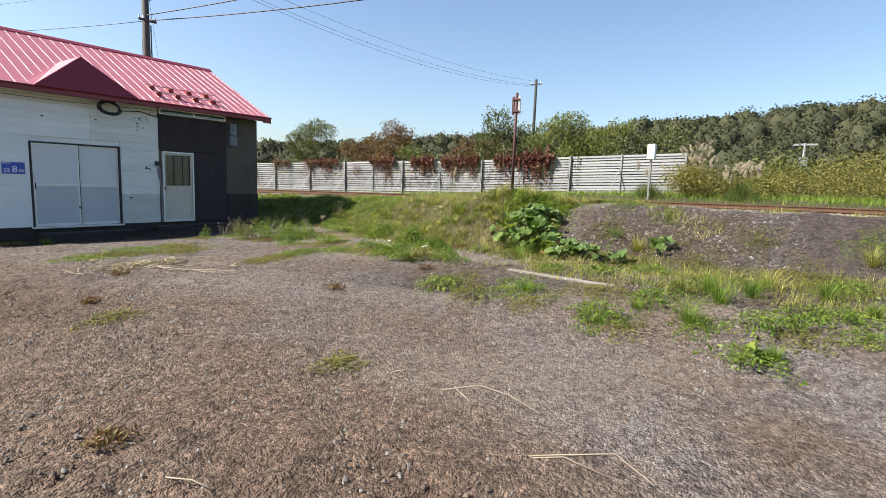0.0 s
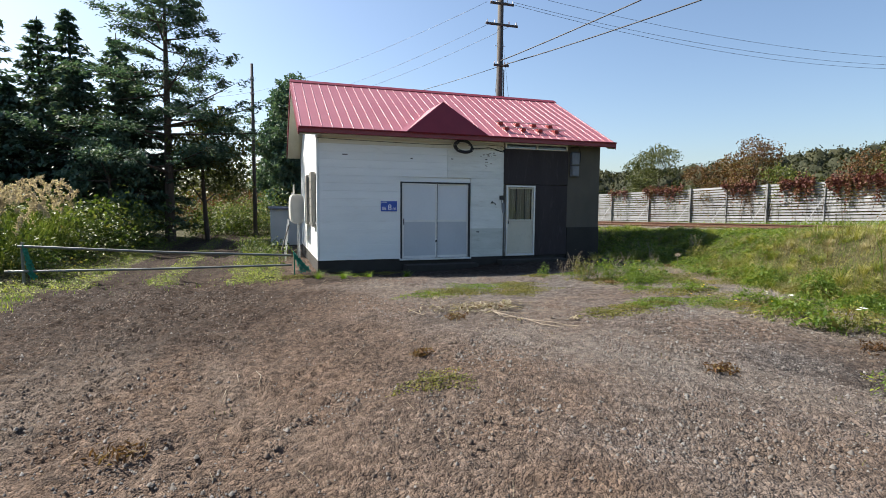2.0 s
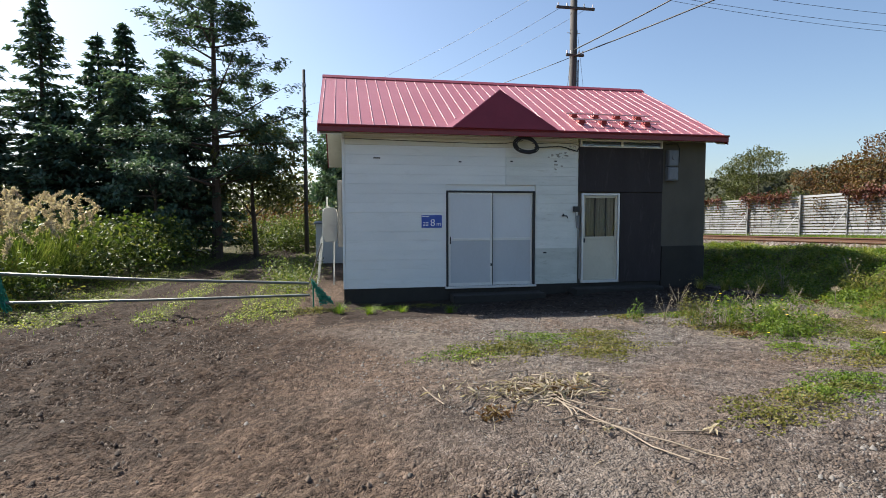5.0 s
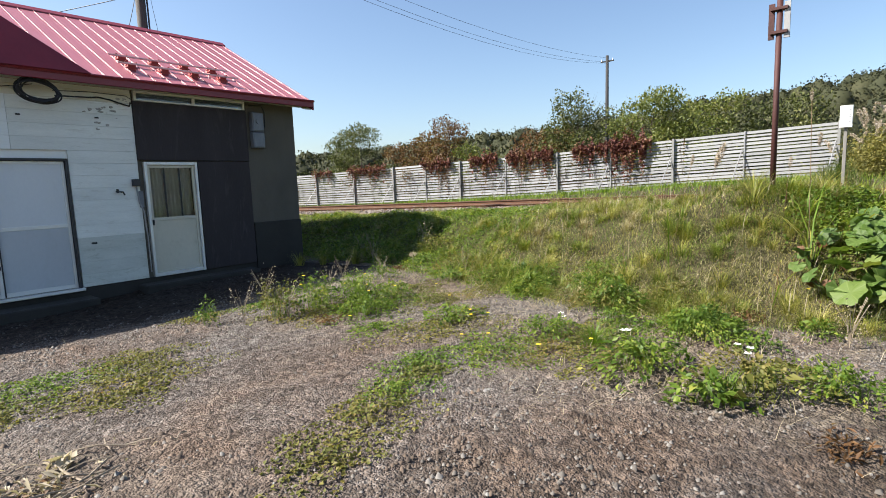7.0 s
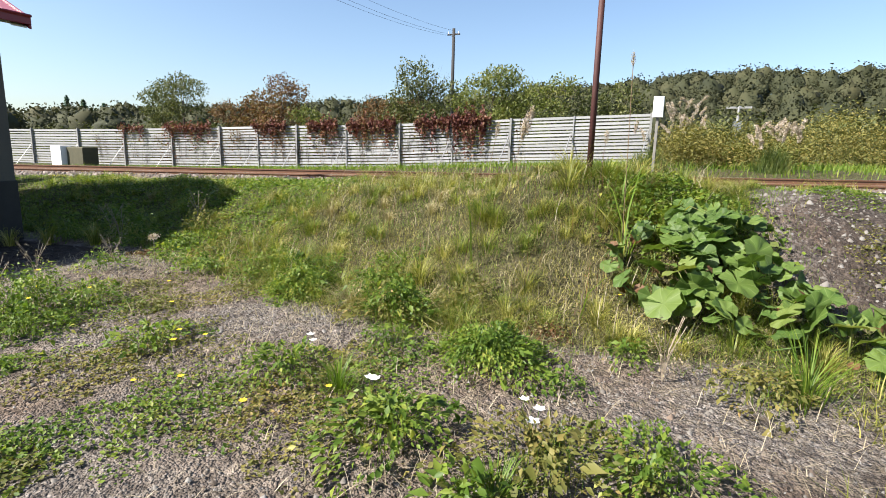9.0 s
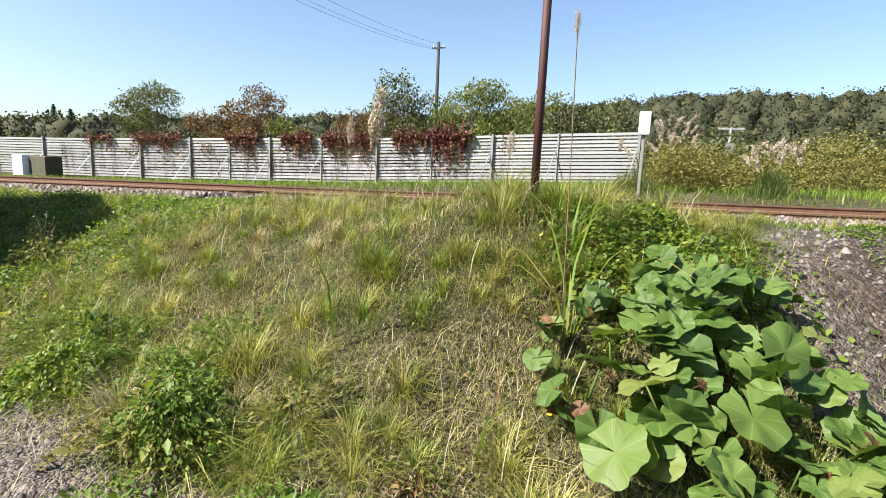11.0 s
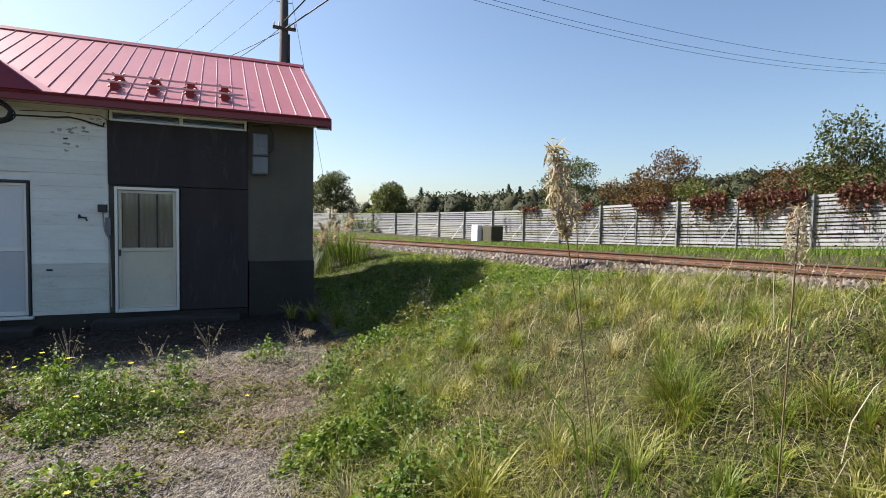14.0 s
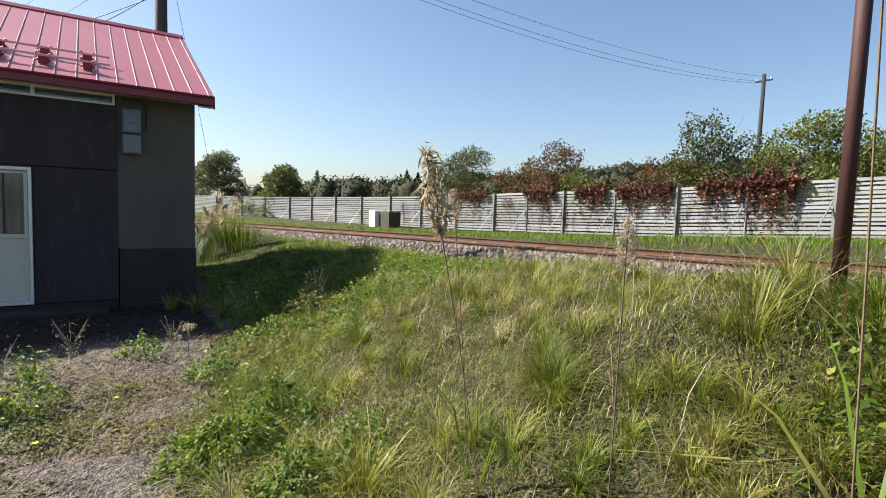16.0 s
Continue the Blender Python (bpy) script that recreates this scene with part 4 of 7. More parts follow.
# ---- the railway ----
def make_track():
    ys = np.concatenate([np.arange(-60, -12, 3.0), np.arange(-12, 30, 1.0), np.arange(30, 120, 4.0)])
    t = thing("railway_track", 16, 0, gz(16, 0), "single rusty railway track on stone ballast", "railway")
    prof_foot = [(-0.062, 0.0), (0.062, 0.0), (0.062, 0.012), (0.009, 0.03), (0.009, 0.115), (0.032, 0.12), (0.032, 0.15), (-0.032, 0.15), (-0.032, 0.12), (-0.009, 0.115), (-0.009, 0.03), (-0.062, 0.012)]
    for off, lift in ((0.0, 0.0), (1.067, 0.10)):
        bm = bmesh.new()
        rings = []
        for y in ys:
            x, z = float(rail_x(y)) + off, float(rail_z(y)) + lift - 0.15
            rings.append([bm.verts.new((x + a, y, z + c)) for a, c in prof_foot])
        for a, c in zip(rings, rings[1:]):
            for k in range(len(prof_foot)):
                bm.faces.new((a[k], a[(k + 1) % 12], c[(k + 1) % 12], c[k]))
        r = part("rail", bm, M["rail_rust"], t, "rust brown steel rail")
        bm = bmesh.new()
        rings = [[bm.verts.new((float(rail_x(y)) + off + a, y, float(rail_z(y)) + lift + c)) for a, c in ((-0.024, 0.0), (0.024, 0.0), (0.024, 0.004), (-0.024, 0.004))] for y in ys]
        for a, c in zip(rings, rings[1:]):
            for k in range(4):
                bm.faces.new((a[k], a[(k + 1) % 4], c[(k + 1) % 4], c[k]))
        part("rail_head", bm, M["rail_top"], r, "worn shiny running surface")
    sl = mesh_of(rounded(box(-1.02, -0.10, -0.14, 1.02, 0.10, 0.0), 0.012), M["sleeper"], name="sleeper")
    y = -20.0
    while y < 45:
        x, z = float(rail_x(y)) + 0.533, float(rail_z(y)) - 0.10
        piece("sleeper", sl, t, Matrix.Translation((-16, 0, -gz(16, 0))) @ pose(x, y, z, 0, -5.4, 8.5))
        y += 0.66
    # ballast bed under the stones
    bm = bmesh.new()
    prof = [(-1.55, -0.50), (-0.75, -0.13), (0.533, -0.10), (1.75, -0.02), (2.7, -0.40)]
    rings = [[bm.verts.new((float(rail_x(y)) + a, y, float(rail_z(y)) + c)) for a, c in prof] for y in ys]
    for a, c in zip(rings, rings[1:]):
        for k in range(len(prof) - 1):
            bm.faces.new((a[k], a[k + 1], c[k + 1], c[k]))
    part("ballast_bed", bm, M["ballast_bed"], t, "brownish grey ballast")
    return t


make_track()


def stones(name, xs, ys, zs, size, material, label, seed=1, flat=0.6):
    """Many small stones, each a squashed, knocked-about octahedron."""
    rng = np.random.default_rng(seed)
    n = len(xs)
    base = np.array([[1, 0, 0], [0, 1, 0], [-1, 0, 0], [0, -1, 0], [0.3, 0.3, 1], [-0.4, 0.2, 0.9], [0, 0, -1]], float)
    faces = np.array([[0, 1, 4], [1, 5, 4], [1, 2, 5], [2, 3, 5], [3, 4, 5], [3, 0, 4]])
    v = base[None] * rng.uniform(0.65, 1.25, (n, 7, 3)) * size[:, None, None]
    v[:, :, 2] *= flat
    v[:, :4, 2] -= 0.45 * size[:, None]
    a = rng.uniform(0, 6.283, n)
    c, s = np.cos(a)[:, None], np.sin(a)[:, None]
    x, y = v[:, :, 0] * c - v[:, :, 1] * s, v[:, :, 0] * s + v[:, :, 1] * c
    v = np.stack([x + xs[:, None], y + ys[:, None], v[:, :, 2] + zs[:, None]], -1)
    corner = (faces[None] + (np.arange(n) * 7)[:, None, None]).ravel()
    ob = new(name, raw_mesh(name, v.reshape(-1, 3), 3, corner, material))
    return tagged(ob, label, "gravel", kind="stuff")


def scatter_stones():
    rng = np.random.default_rng(11)
    n = 78000
    r = rng.uniform(0, 1, n)
    x, y = rng.uniform(-6, 8.2, n), -14.5 + 14.2 * r ** 1.2
    keep = (wob(x, y, 0.55, 3) + 0.5 * wob(x, y, 1.7, 6) + rng.normal(0, 0.35, n) > -0.15) & (turf_cover(x, y) < 0.5)
    keep &= ~((x + wob(x, y, 0.6, 4) < 0.3) & (y > -8.5 + wob(x, y, 0.9, 2)) & (rng.uniform(0, 1, n) < 0.85))
    keep &= ~((y > -2.2) & (x > -0.5) & (rng.uniform(0, 1, n) < 0.9))
    x, y = x[keep], y[keep]
    size = np.minimum(rng.lognormal(math.log(0.0085), 0.45, len(x)), 0.024)
    stones("yard_gravel", x, y, ground_z(x, y) + size * 0.25, size, M["gravel"], "loose grey gravel scattered over the yard", 12)
    n = 95000
    x, y = rng.uniform(-6, 7.6, n), -14.8 + 13.5 * rng.uniform(0, 1, n) ** 1.2
    keep = (wob(x, y, 0.7, 9) + 0.6 * wob(x, y, 2.3, 2) - 0.10 * x + rng.normal(0, 0.4, n) > 0.25) & (turf_cover(x, y) < 0.5)
    x, y = x[keep], y[keep]
    size = np.minimum(rng.lognormal(math.log(0.0088), 0.5, len(x)), 0.026)
    stones("soil_clods", x, y, ground_z(x, y) + size * 0.2, size, M["clod"], "dark crumbs of soil turned up by tyres", 15, 0.7)
    n = 19000
    y = -20 + 60 * rng.uniform(0, 1, n) ** 1.4
    off = rng.uniform(-1.7, 2.5, n)
    prof = np.interp(off, [-1.7, -1.55, -0.75, 0.533, 1.75, 2.7], [-0.5, -0.46, -0.12, -0.10, -0.02, -0.4])
    ok = (np.abs(off) > 0.1) & (np.abs(off - 1.067) > 0.1)
    off, y, prof = off[ok], y[ok], prof[ok]
    size = rng.uniform(0.028, 0.07, len(y)) * np.where(off < 0, 1.15, 1.0)
    stones("track_ballast", rail_x(y) + off, y, rail_z(y) + prof + 0.01, size, M["ballast"], "broken stone ballast between the rails", 13, 0.75)
    n = 6500
    x, y = rng.uniform(7.6, 12.6, n), rng.uniform(-15, -10.2, n)
    keep = turf_cover(x, y) < 0.4
    x, y = x[keep], y[keep]
    size = np.minimum(rng.lognormal(math.log(0.012), 0.5, len(x)), 0.05)
    stones("bank_stones", x, y, ground_z(x, y) + size * 0.2, size, M["gravel"], "dark stones on the bare part of the bank", 14)


scatter_stones()

# ---- green things: builders ----
def blade_mesh(name, xs, ys, zs, h, w, lean, material, seed=1, az=None, curl=1.0, short=False):
    """Grass: each blade a tapering, bending strip."""
    rng = np.random.default_rng(seed)
    n = len(xs)
    az = rng.uniform(0, 6.283, n) if az is None else az
    dx, dy = np.cos(az), np.sin(az)
    sx, sy = -dy, dx
    v = np.zeros((n, 7, 3))
    for k, (f, wf) in enumerate(((0.0, 1.0), (0.40, 0.85), (0.75, 0.55), (1.0, 0.0))):
        out = lean * h * f ** (1.0 + curl)
        px, py = xs + dx * out, ys + dy * out
        pz = zs + h * f * np.sqrt(np.clip(1 - 0.55 * (lean * f) ** 2, 0.08, 1))
        if k < 3:
            for s, c in ((-1, 0), (1, 1)):
                v[:, 2 * k + c] = np.stack([px + s * sx * w * wf, py + s * sy * w * wf, pz], -1)
        else:
            v[:, 6] = np.stack([px, py, pz], -1)
    if short:
        v = v[:, [0, 1, 2, 3, 6]]
        corner = (np.array([[0, 1, 3], [0, 3, 2], [2, 3, 4]])[None] + (np.arange(n) * 5)[:, None, None]).ravel()
        return raw_mesh(name, v.reshape(-1, 3), 3, corner, material)
    tri = np.array([[0, 1, 3], [0, 3, 2], [2, 3, 5], [2, 5, 4], [4, 5, 6]])
    corner = (tri[None] + (np.arange(n) * 7)[:, None, None]).ravel()
    return raw_mesh(name, v.reshape(-1, 3), 3, corner, material)


def leaf_mesh(name, c, size, material, seed=1, aspect=0.55, up=0.5, az=None, droop=0.0, far=False):
    """Leaves at the places c: each a small folded blade; up: how far they lie flat."""
    rng = np.random.default_rng(seed)
    n = len(c)
    az = rng.uniform(0, 6.283, n) if az is None else az
    tilt = rng.normal(0, 1, n) * (1 - up) * 1.2 - droop
    d = np.stack([np.cos(az) * np.cos(tilt), np.sin(az) * np.cos(tilt), np.sin(tilt)], -1)
    roll = rng.normal(0, 1, n) * (1 - up)
    s0 = np.stack([-np.sin(az), np.cos(az), np.zeros(n)], -1)
    u0 = np.cross(d, s0)
    s = s0 * np.cos(roll)[:, None] + u0 * np.sin(roll)[:, None]
    u = np.cross(d, s)
    L = size[:, None]
    v = np.zeros((n, 6, 3))
    v[:, 0] = c - d * L * 0.5
    v[:, 1] = c + s * L * aspect * 0.5 - d * L * 0.08 + u * L * 0.10
    v[:, 2] = c - d * L * 0.02
    v[:, 3] = c - s * L * aspect * 0.5 - d * L * 0.08 + u * L * 0.10
    v[:, 4] = c + d * L * 0.5 - u * L * 0.08
    v[:, 5] = c + d * L * 0.5 - u * L * 0.08
    if far:
        quad = v[:, [0, 1, 4, 3]]
        corner = (np.array([[0, 2, 1], [0, 3, 2]])[None] + (np.arange(n) * 4)[:, None, None]).ravel()
        return raw_mesh(name, quad.reshape(-1, 3), 3, corner, material)
    tri = np.array([[0, 2, 1], [0, 3, 2], [2, 4, 1], [2, 3, 4]])
    corner = (tri[None] + (np.arange(n) * 5)[:, None, None]).ravel()
    return raw_mesh(name, v[:, :5].reshape(-1, 3), 3, corner, material)


def clump_points(rng, blobs, density, shell=0.45):
    """Leaf places in a crown of ellipsoid clumps (x, y, z, rx, ry, rz), thin inside, ragged outside."""
    out = []
    for x, y, z, rx, ry, rz in blobs:
        n = max(20, int(density * (rx * ry * rz) ** (2 / 3)))
        d = rng.normal(0, 1, (n, 3))
        d /= np.linalg.norm(d, axis=1)[:, None]
        lump = 1 + 0.22 * np.sin(d[:, 0] * 5 + x) * np.sin(d[:, 1] * 6 + y) + 0.15 * np.sin(d[:, 2] * 9 + z * 3 + d[:, 0] * 7)
        r = (shell + (1 - shell) * rng.uniform(0, 1, n) ** 0.6) * lump
        out.append(np.array([x, y, z]) + d * r[:, None] * np.array([rx, ry, rz]))
    return np.concatenate(out)


def leafy_tree(x, y, height, spread, leaf, leaf_size, density, label, category="tree", seed=1, trunk=0.12, low=0.25, name="tree", group="", blobs=9, sticks=0):
    rng = np.random.default_rng(seed)
    z0 = gz(x, y)
    t = thing(name, x, y, z0, label, category, group)
    bm = bmesh.new()
    top = Vector((x + rng.normal(0, 0.1), y + rng.normal(0, 0.1), z0 + height * 0.8))
    foot = Vector((x, y, z0 - 0.1))
    mid = foot.lerp(top, 0.5) + Vector((rng.normal(0, 0.12), rng.normal(0, 0.12), 0))
    rod(foot, mid, trunk, trunk * 0.65, 8, bm)
    rod(mid, top, trunk * 0.65, trunk * 0.15, 7, bm)
    bl = []
    for k in range(blobs):
        f = low + (1 - low) * (k + 0.5) / blobs
        a = k * 2.4 + rng.uniform(0, 1)
        reach = spread * (0.35 + 0.65 * math.sin(math.pi * min(0.95, (f - low) / (1 - low) * 0.75 + 0.2))) * 0.55
        p = Vector((x + reach * math.cos(a), y + reach * math.sin(a), z0 + height * f * 0.92))
        s = spread * rng.uniform(0.32, 0.5)
        bl.append((p.x, p.y, p.z, s, s, s * rng.uniform(0.6, 0.85)))
        st = foot.lerp(mid, 0.7) if f < 0.55 else mid.lerp(top, 0.35)
        rod(st, p, trunk * 0.35, trunk * 0.08, 5, bm)
    for k in range(sticks):
        a, q = rng.uniform(0, 6.28), rng.uniform(0.4, 1.0) * spread
        e = Vector((x + q * 0.8 * math.cos(a), y + q * 0.8 * math.sin(a), z0 + height * rng.uniform(0.85, 1.08)))
        rod(mid.lerp(top, 0.4), e, trunk * 0.16, trunk * 0.03, 4, bm)
    part("trunk", bm, M["bark"], t)
    pts = clump_points(rng, bl, density)
    pts = pts[pts[:, 2] > z0 + 0.1]
    size = rng.uniform(0.7, 1.3, len(pts)) * leaf_size
    ob = new("crown", leaf_mesh("crown", pts, size, M[leaf], seed, 0.6, 0.35, droop=0.2, far=True))
    ob.parent = t
    ob.matrix_parent_inverse = t.matrix_world.inverted()
    return t


def spruce(x, y, height, reach, label, seed=1, bare=0.15, gappy=0.0, name="spruce_tree", group="spruces beside the lane", flare=0.75, dist_tree=False):
    """A conifer: whorls of drooping boughs set with flat sprays of needles."""
    rng = np.random.default_rng(seed)
    z0 = gz(x, y)
    t = thing(name, x, y, z0, label, "tree", group)
    bm = rod((x, y, z0 - 0.1), (x + 0.1, y, z0 + height), 0.018 * height, 0.02, 8)
    cs, sz, azs = [], [], []
    z = height * bare
    while z < height * 0.99:
        f = z / height
        n = int(rng.integers(4, 7))
        a0 = rng.uniform(0, 6.28)
        for k in range(n):
            if rng.uniform() < gappy:
                continue
            L = reach * (1 - f) ** flare * (rng.uniform(0.6, 1.15) if gappy < 0.2 else rng.uniform(0.25, 1.35)) + 0.12
            a = a0 + 6.283 * k / n + rng.uniform(-0.3, 0.3)
            lift = rng.uniform(-0.15, 0.25) if gappy < 0.2 else rng.uniform(-0.1, 0.45)
            end = Vector((x + L * math.cos(a), y + L * math.sin(a), z0 + z + L * lift - 0.10 * L * L / max(reach, 1)))
            rod((x, y, z0 + z), end, 0.012 + 0.012 * L, 0.006, 4, bm)
            if gappy >= 0.2:
                # open crown: a few thick tufts along the outer half of each bough
                k2 = int(2 + 2.2 * L)
                m = k2 * 46
                u0 = np.repeat(rng.uniform(0.35, 1.02, k2), 46)
                side0 = np.repeat(rng.uniform(-1, 1, k2) * 0.22 * L, 46)
                uu, side = u0 + rng.normal(0, 0.16, m) / max(L, 0.5), side0 + rng.normal(0, 0.17, m)
                px, py = x + L * uu * math.cos(a) - side * math.sin(a), y + L * uu * math.sin(a) + side * math.cos(a)
                pz = z0 + z + uu * (end.z - z0 - z) + rng.normal(0.03, 0.09, m)
                cs.append(np.stack([px, py, pz], -1))
                sz.append(rng.uniform(0.12, 0.26, m))
                azs.append(a + rng.normal(0, 0.9, m))
                continue
            m = int(4 + L * 9) if dist_tree else int(10 + L * 22)
            u = rng.uniform(0.15, 1.05, m)
            wide = 0.30 * L * (1.1 - u) + 0.10
            side = rng.uniform(-1, 1, m) * wide
            px = x + L * u * math.cos(a) - side * math.sin(a)
            py = y + L * u * math.sin(a) + side * math.cos(a)
            pz = z0 + z + u * (end.z - z0 - z) - 0.08 * np.abs(side) + rng.normal(0, 0.04, m) - rng.uniform(0, 0.12, m)
            cs.append(np.stack([px, py, pz], -1))
            sz.append(rng.uniform(0.5, 0.9, m) if dist_tree else rng.uniform(0.2, 0.44, m))
            azs.append(a + np.sign(side) * rng.uniform(0.3, 1.0, m))
        z += height * rng.uniform(0.022, 0.038)
    part("trunk", bm, M["bark"], t)
    c, s, az = np.concatenate(cs), np.concatenate(sz), np.concatenate(azs)
    ob = new("crown", leaf_mesh("crown", c, s, M["needles"], seed, 0.42, 0.68, az, 0.15, True))
    ob.parent = t
    ob.matrix_parent_inverse = t.matrix_world.inverted()
    return t


def stuff(name, me, label, category):
    return tagged(new(name, me), label, category, kind="stuff")


# ---- grass of the bank ----
def bank_grass():
    rng = np.random.default_rng(21)
    # tussocks: fresh green, olive and straw-coloured ones
    kinds = (("bank_grass", 360, "grass_fresh", 1.0, "arching tufts of fresh green grass on the bank"), ("olive_bank_grass", 300, "grass_bank", 0.95, "tall tufted grass turning straw-coloured on the bank"), ("straw_tufts", 85, "straw_mat", 0.75, "bleached straw tufts on the bank"))
    for name, n, mat, tall, lab in kinds:
        x, y = rng.uniform(7.0, 13.6, n * 3), rng.uniform(-10.6, 4.5, n * 3)
        keep = (x > toe_x(y) - 0.1) & (turf_cover(x, y) > 0.5) & ~((x < 8.3) & (y > -0.3))
        keep &= ~((y > -4.2) & (x < 11.2) & (rng.uniform(0, 1, len(x)) < 0.75))
        x, y = x[keep][:n], y[keep][:n]
        size = tall * rng.uniform(0.15, 0.40, len(x)) * (1 + 0.5 * wob(x, y, 0.9, 5)) * np.interp(x, [8, 10, 12], [1.0, 0.85, 0.6])
        cnt = 175
        bx, by, h, az, ln = [], [], [], [], []
        for cx, cy, s in zip(x, y, size):
            a, r = rng.uniform(0, 6.283, cnt), np.abs(rng.normal(0, 0.015 + 0.22 * s, cnt))
            bx.append(cx + r * np.cos(a))
            by.append(cy + r * np.sin(a))
            h.append(s * rng.uniform(0.45, 1.25, cnt) * (1 - 0.25 * np.minimum(r / 0.15, 1)))
            az.append(a + rng.normal(0, 0.45, cnt))
            ln.append(np.clip(0.75 + r * 5.0 + rng.normal(0, 0.28, cnt), 0.1, 1.36))
        bx, by, h, az, ln = map(np.concatenate, (bx, by, h, az, ln))
        me = blade_mesh(name, bx, by, ground_z(bx, by) - 0.01, h, rng.uniform(0.0012, 0.0028, len(bx)), ln, M[mat], 22, az, 0.9, True)
        stuff(name, me, lab, "grass")
    # short turf between
    n = 130000
    x, y = 6.9 + 7.5 * rng.uniform(0, 1, n) ** 1.35, -11.0 + 17 * rng.uniform(0, 1, n)
    keep = (rng.uniform(0, 1, n) < turf_cover(x, y)) & ~((x < 8.35) & (y > -0.1) & (y < 6.4))
    x, y = x[keep], y[keep]
    green = ((y > -4.6) & (x < 11.6)) | (wob(x, y, 1.6, 9) + 0.6 * wob(x, y, 3.1, 4) > -0.2)
    for name, sel, mat, hh, lab in (("turf", ~green, "grass_bank", 0.085, "short straw-green turf"), ("green_turf", green, "grass_green", 0.08, "fresh green turf in the shade of the shed")):
        xx, yy = x[sel], y[sel]
        me = blade_mesh(name, xx, yy, ground_z(xx, yy) - 0.01, hh * rng.uniform(0.5, 1.5, len(xx)), rng.uniform(0.0012, 0.0026, len(xx)) * np.interp(xx, [8.5, 13], [1, 2.2]), rng.uniform(0.2, 1.25, len(xx)), M[mat], 24, None, 1.0, True)
        stuff(name, me, lab, "grass")
    # clover-like cover on the shaded flank
    n = 25000
    x, y = rng.uniform(7.6, 12.6, n), rng.uniform(-5.6, 3.5, n)
    keep = (turf_cover(x, y) > 0.4) & ~((x < 8.4) & (y > -0.15)) & (y > -5.1 + 0.6 * wob(x, y, 1.1, 2) + 0.25 * (x - 9))
    x, y = x[keep], y[keep]
    c = np.stack([x, y, ground_z(x, y) + rng.uniform(0.01, 0.12, len(x))], -1)
    stuff("ground_cover", leaf_mesh("ground_cover", c, rng.uniform(0.025, 0.06, len(x)), M["weed"], 25, 0.8, 0.55), "low leafy ground cover on the flank of the bank", "plants")
    n = 24000
    x, y = rng.uniform(7.0, 11.6, n), rng.uniform(-10.4, -4.0, n)
    keep = (x > toe_x(y) - 0.2) & (wob(x, y, 1.4, 3) + 0.5 * wob(x, y, 0.6, 8) - 0.25 * (x - 8.2) + 0.35 * rng.normal(0, 1, n) > 0.1)
    x, y = x[keep], y[keep]
    c = np.stack([x, y, ground_z(x, y) + rng.uniform(0.01, 0.10, len(x))], -1)
    stuff("bank_herbs", leaf_mesh("bank_herbs", c, rng.uniform(0.016, 0.042, len(x)), M["weed_olive"], 33, 0.6, 0.5), "small leafy herbs among the grass tufts", "plants")
    # long dry and green blades standing out of the tufts
    n = 620
    x, y = rng.uniform(7.3, 11.5, n), rng.uniform(-10.3, -4.2, n)
    keep = (x > toe_x(y)) & (turf_cover(x, y) > 0.6)
    x, y = x[keep], y[keep]
    me = blade_mesh("dry_stalks", x, y, ground_z(x, y), rng.uniform(0.22, 0.5, len(x)), rng.uniform(0.0014, 0.003, len(x)), rng.uniform(0.4, 1.2, len(x)), M["grass_dry"], 26)
    stuff("dry_stalks", me, "bleached dry stalks among the bank grass", "grass")
    # thin russet stems and withered herbs
    n = 260
    x, y = rng.uniform(7.5, 11.5, n), rng.uniform(-10.0, -4.4, n)
    keep = (x > toe_x(y)) & (turf_cover(x, y) > 0.6)
    x, y = x[keep], y[keep]
    me = blade_mesh("russet_stems", x, y, ground_z(x, y), rng.uniform(0.2, 0.45, len(x)), rng.uniform(0.001, 0.002, len(x)), rng.uniform(0.05, 0.6, len(x)), M["stem_red"], 34)
    stuff("russet_stems", me, "thin russet stems among the bank grass", "grass")
    n = 9000
    x, y = rng.uniform(7.2, 11.8, n), rng.uniform(-10.4, -4.2, n)
    keep = (x > toe_x(y)) & (wob(x, y, 1.9, 5) + 0.5 * wob(x, y, 3.7, 1) + 0.25 * rng.normal(0, 1, n) > 0.55)
    x, y = x[keep], y[keep]
    c = np.stack([x, y, ground_z(x, y) + rng.uniform(0.02, 0.2, len(x))], -1)
    stuff("withered_herbs", leaf_mesh("withered_herbs", c, rng.uniform(0.012, 0.03, len(x)), M["leaf_russet"], 35, 0.5, 0.2), "russet withered herbs between the tufts", "plants")
    # matted straw
    n = 36000
    x, y = rng.uniform(7.0, 11.8, n), rng.uniform(-10.2, -4.3, n)
    keep = (x > toe_x(y)) & (wob(x, y, 0.9, 12) + 0.5 * rng.normal(0, 1, n) > 0.1)
    x, y = x[keep], y[keep]
    me = blade_mesh("straw_mat", x, y, ground_z(x, y) + 0.01, rng.uniform(0.05, 0.15, len(x)), rng.uniform(0.0011, 0.0022, len(x)), rng.uniform(0.8, 1.34, len(x)), M["straw_mat"], 27, None, 0.6, True)
    stuff("straw_mat", me, "flattened straw between the tufts", "grass")
    # verge beyond the track, to the fence and past its end
    n = 26000
    y = -26 + 86 * rng.uniform(0, 1, n) ** 1.5
    x = rail_x(y) + 3.4 + 12.1 * rng.uniform(0, 1, n) ** 0.8
    keep = x < np.where(y > -8, fence_x(y) - 0.1, 60)
    x, y = x[keep], y[keep]
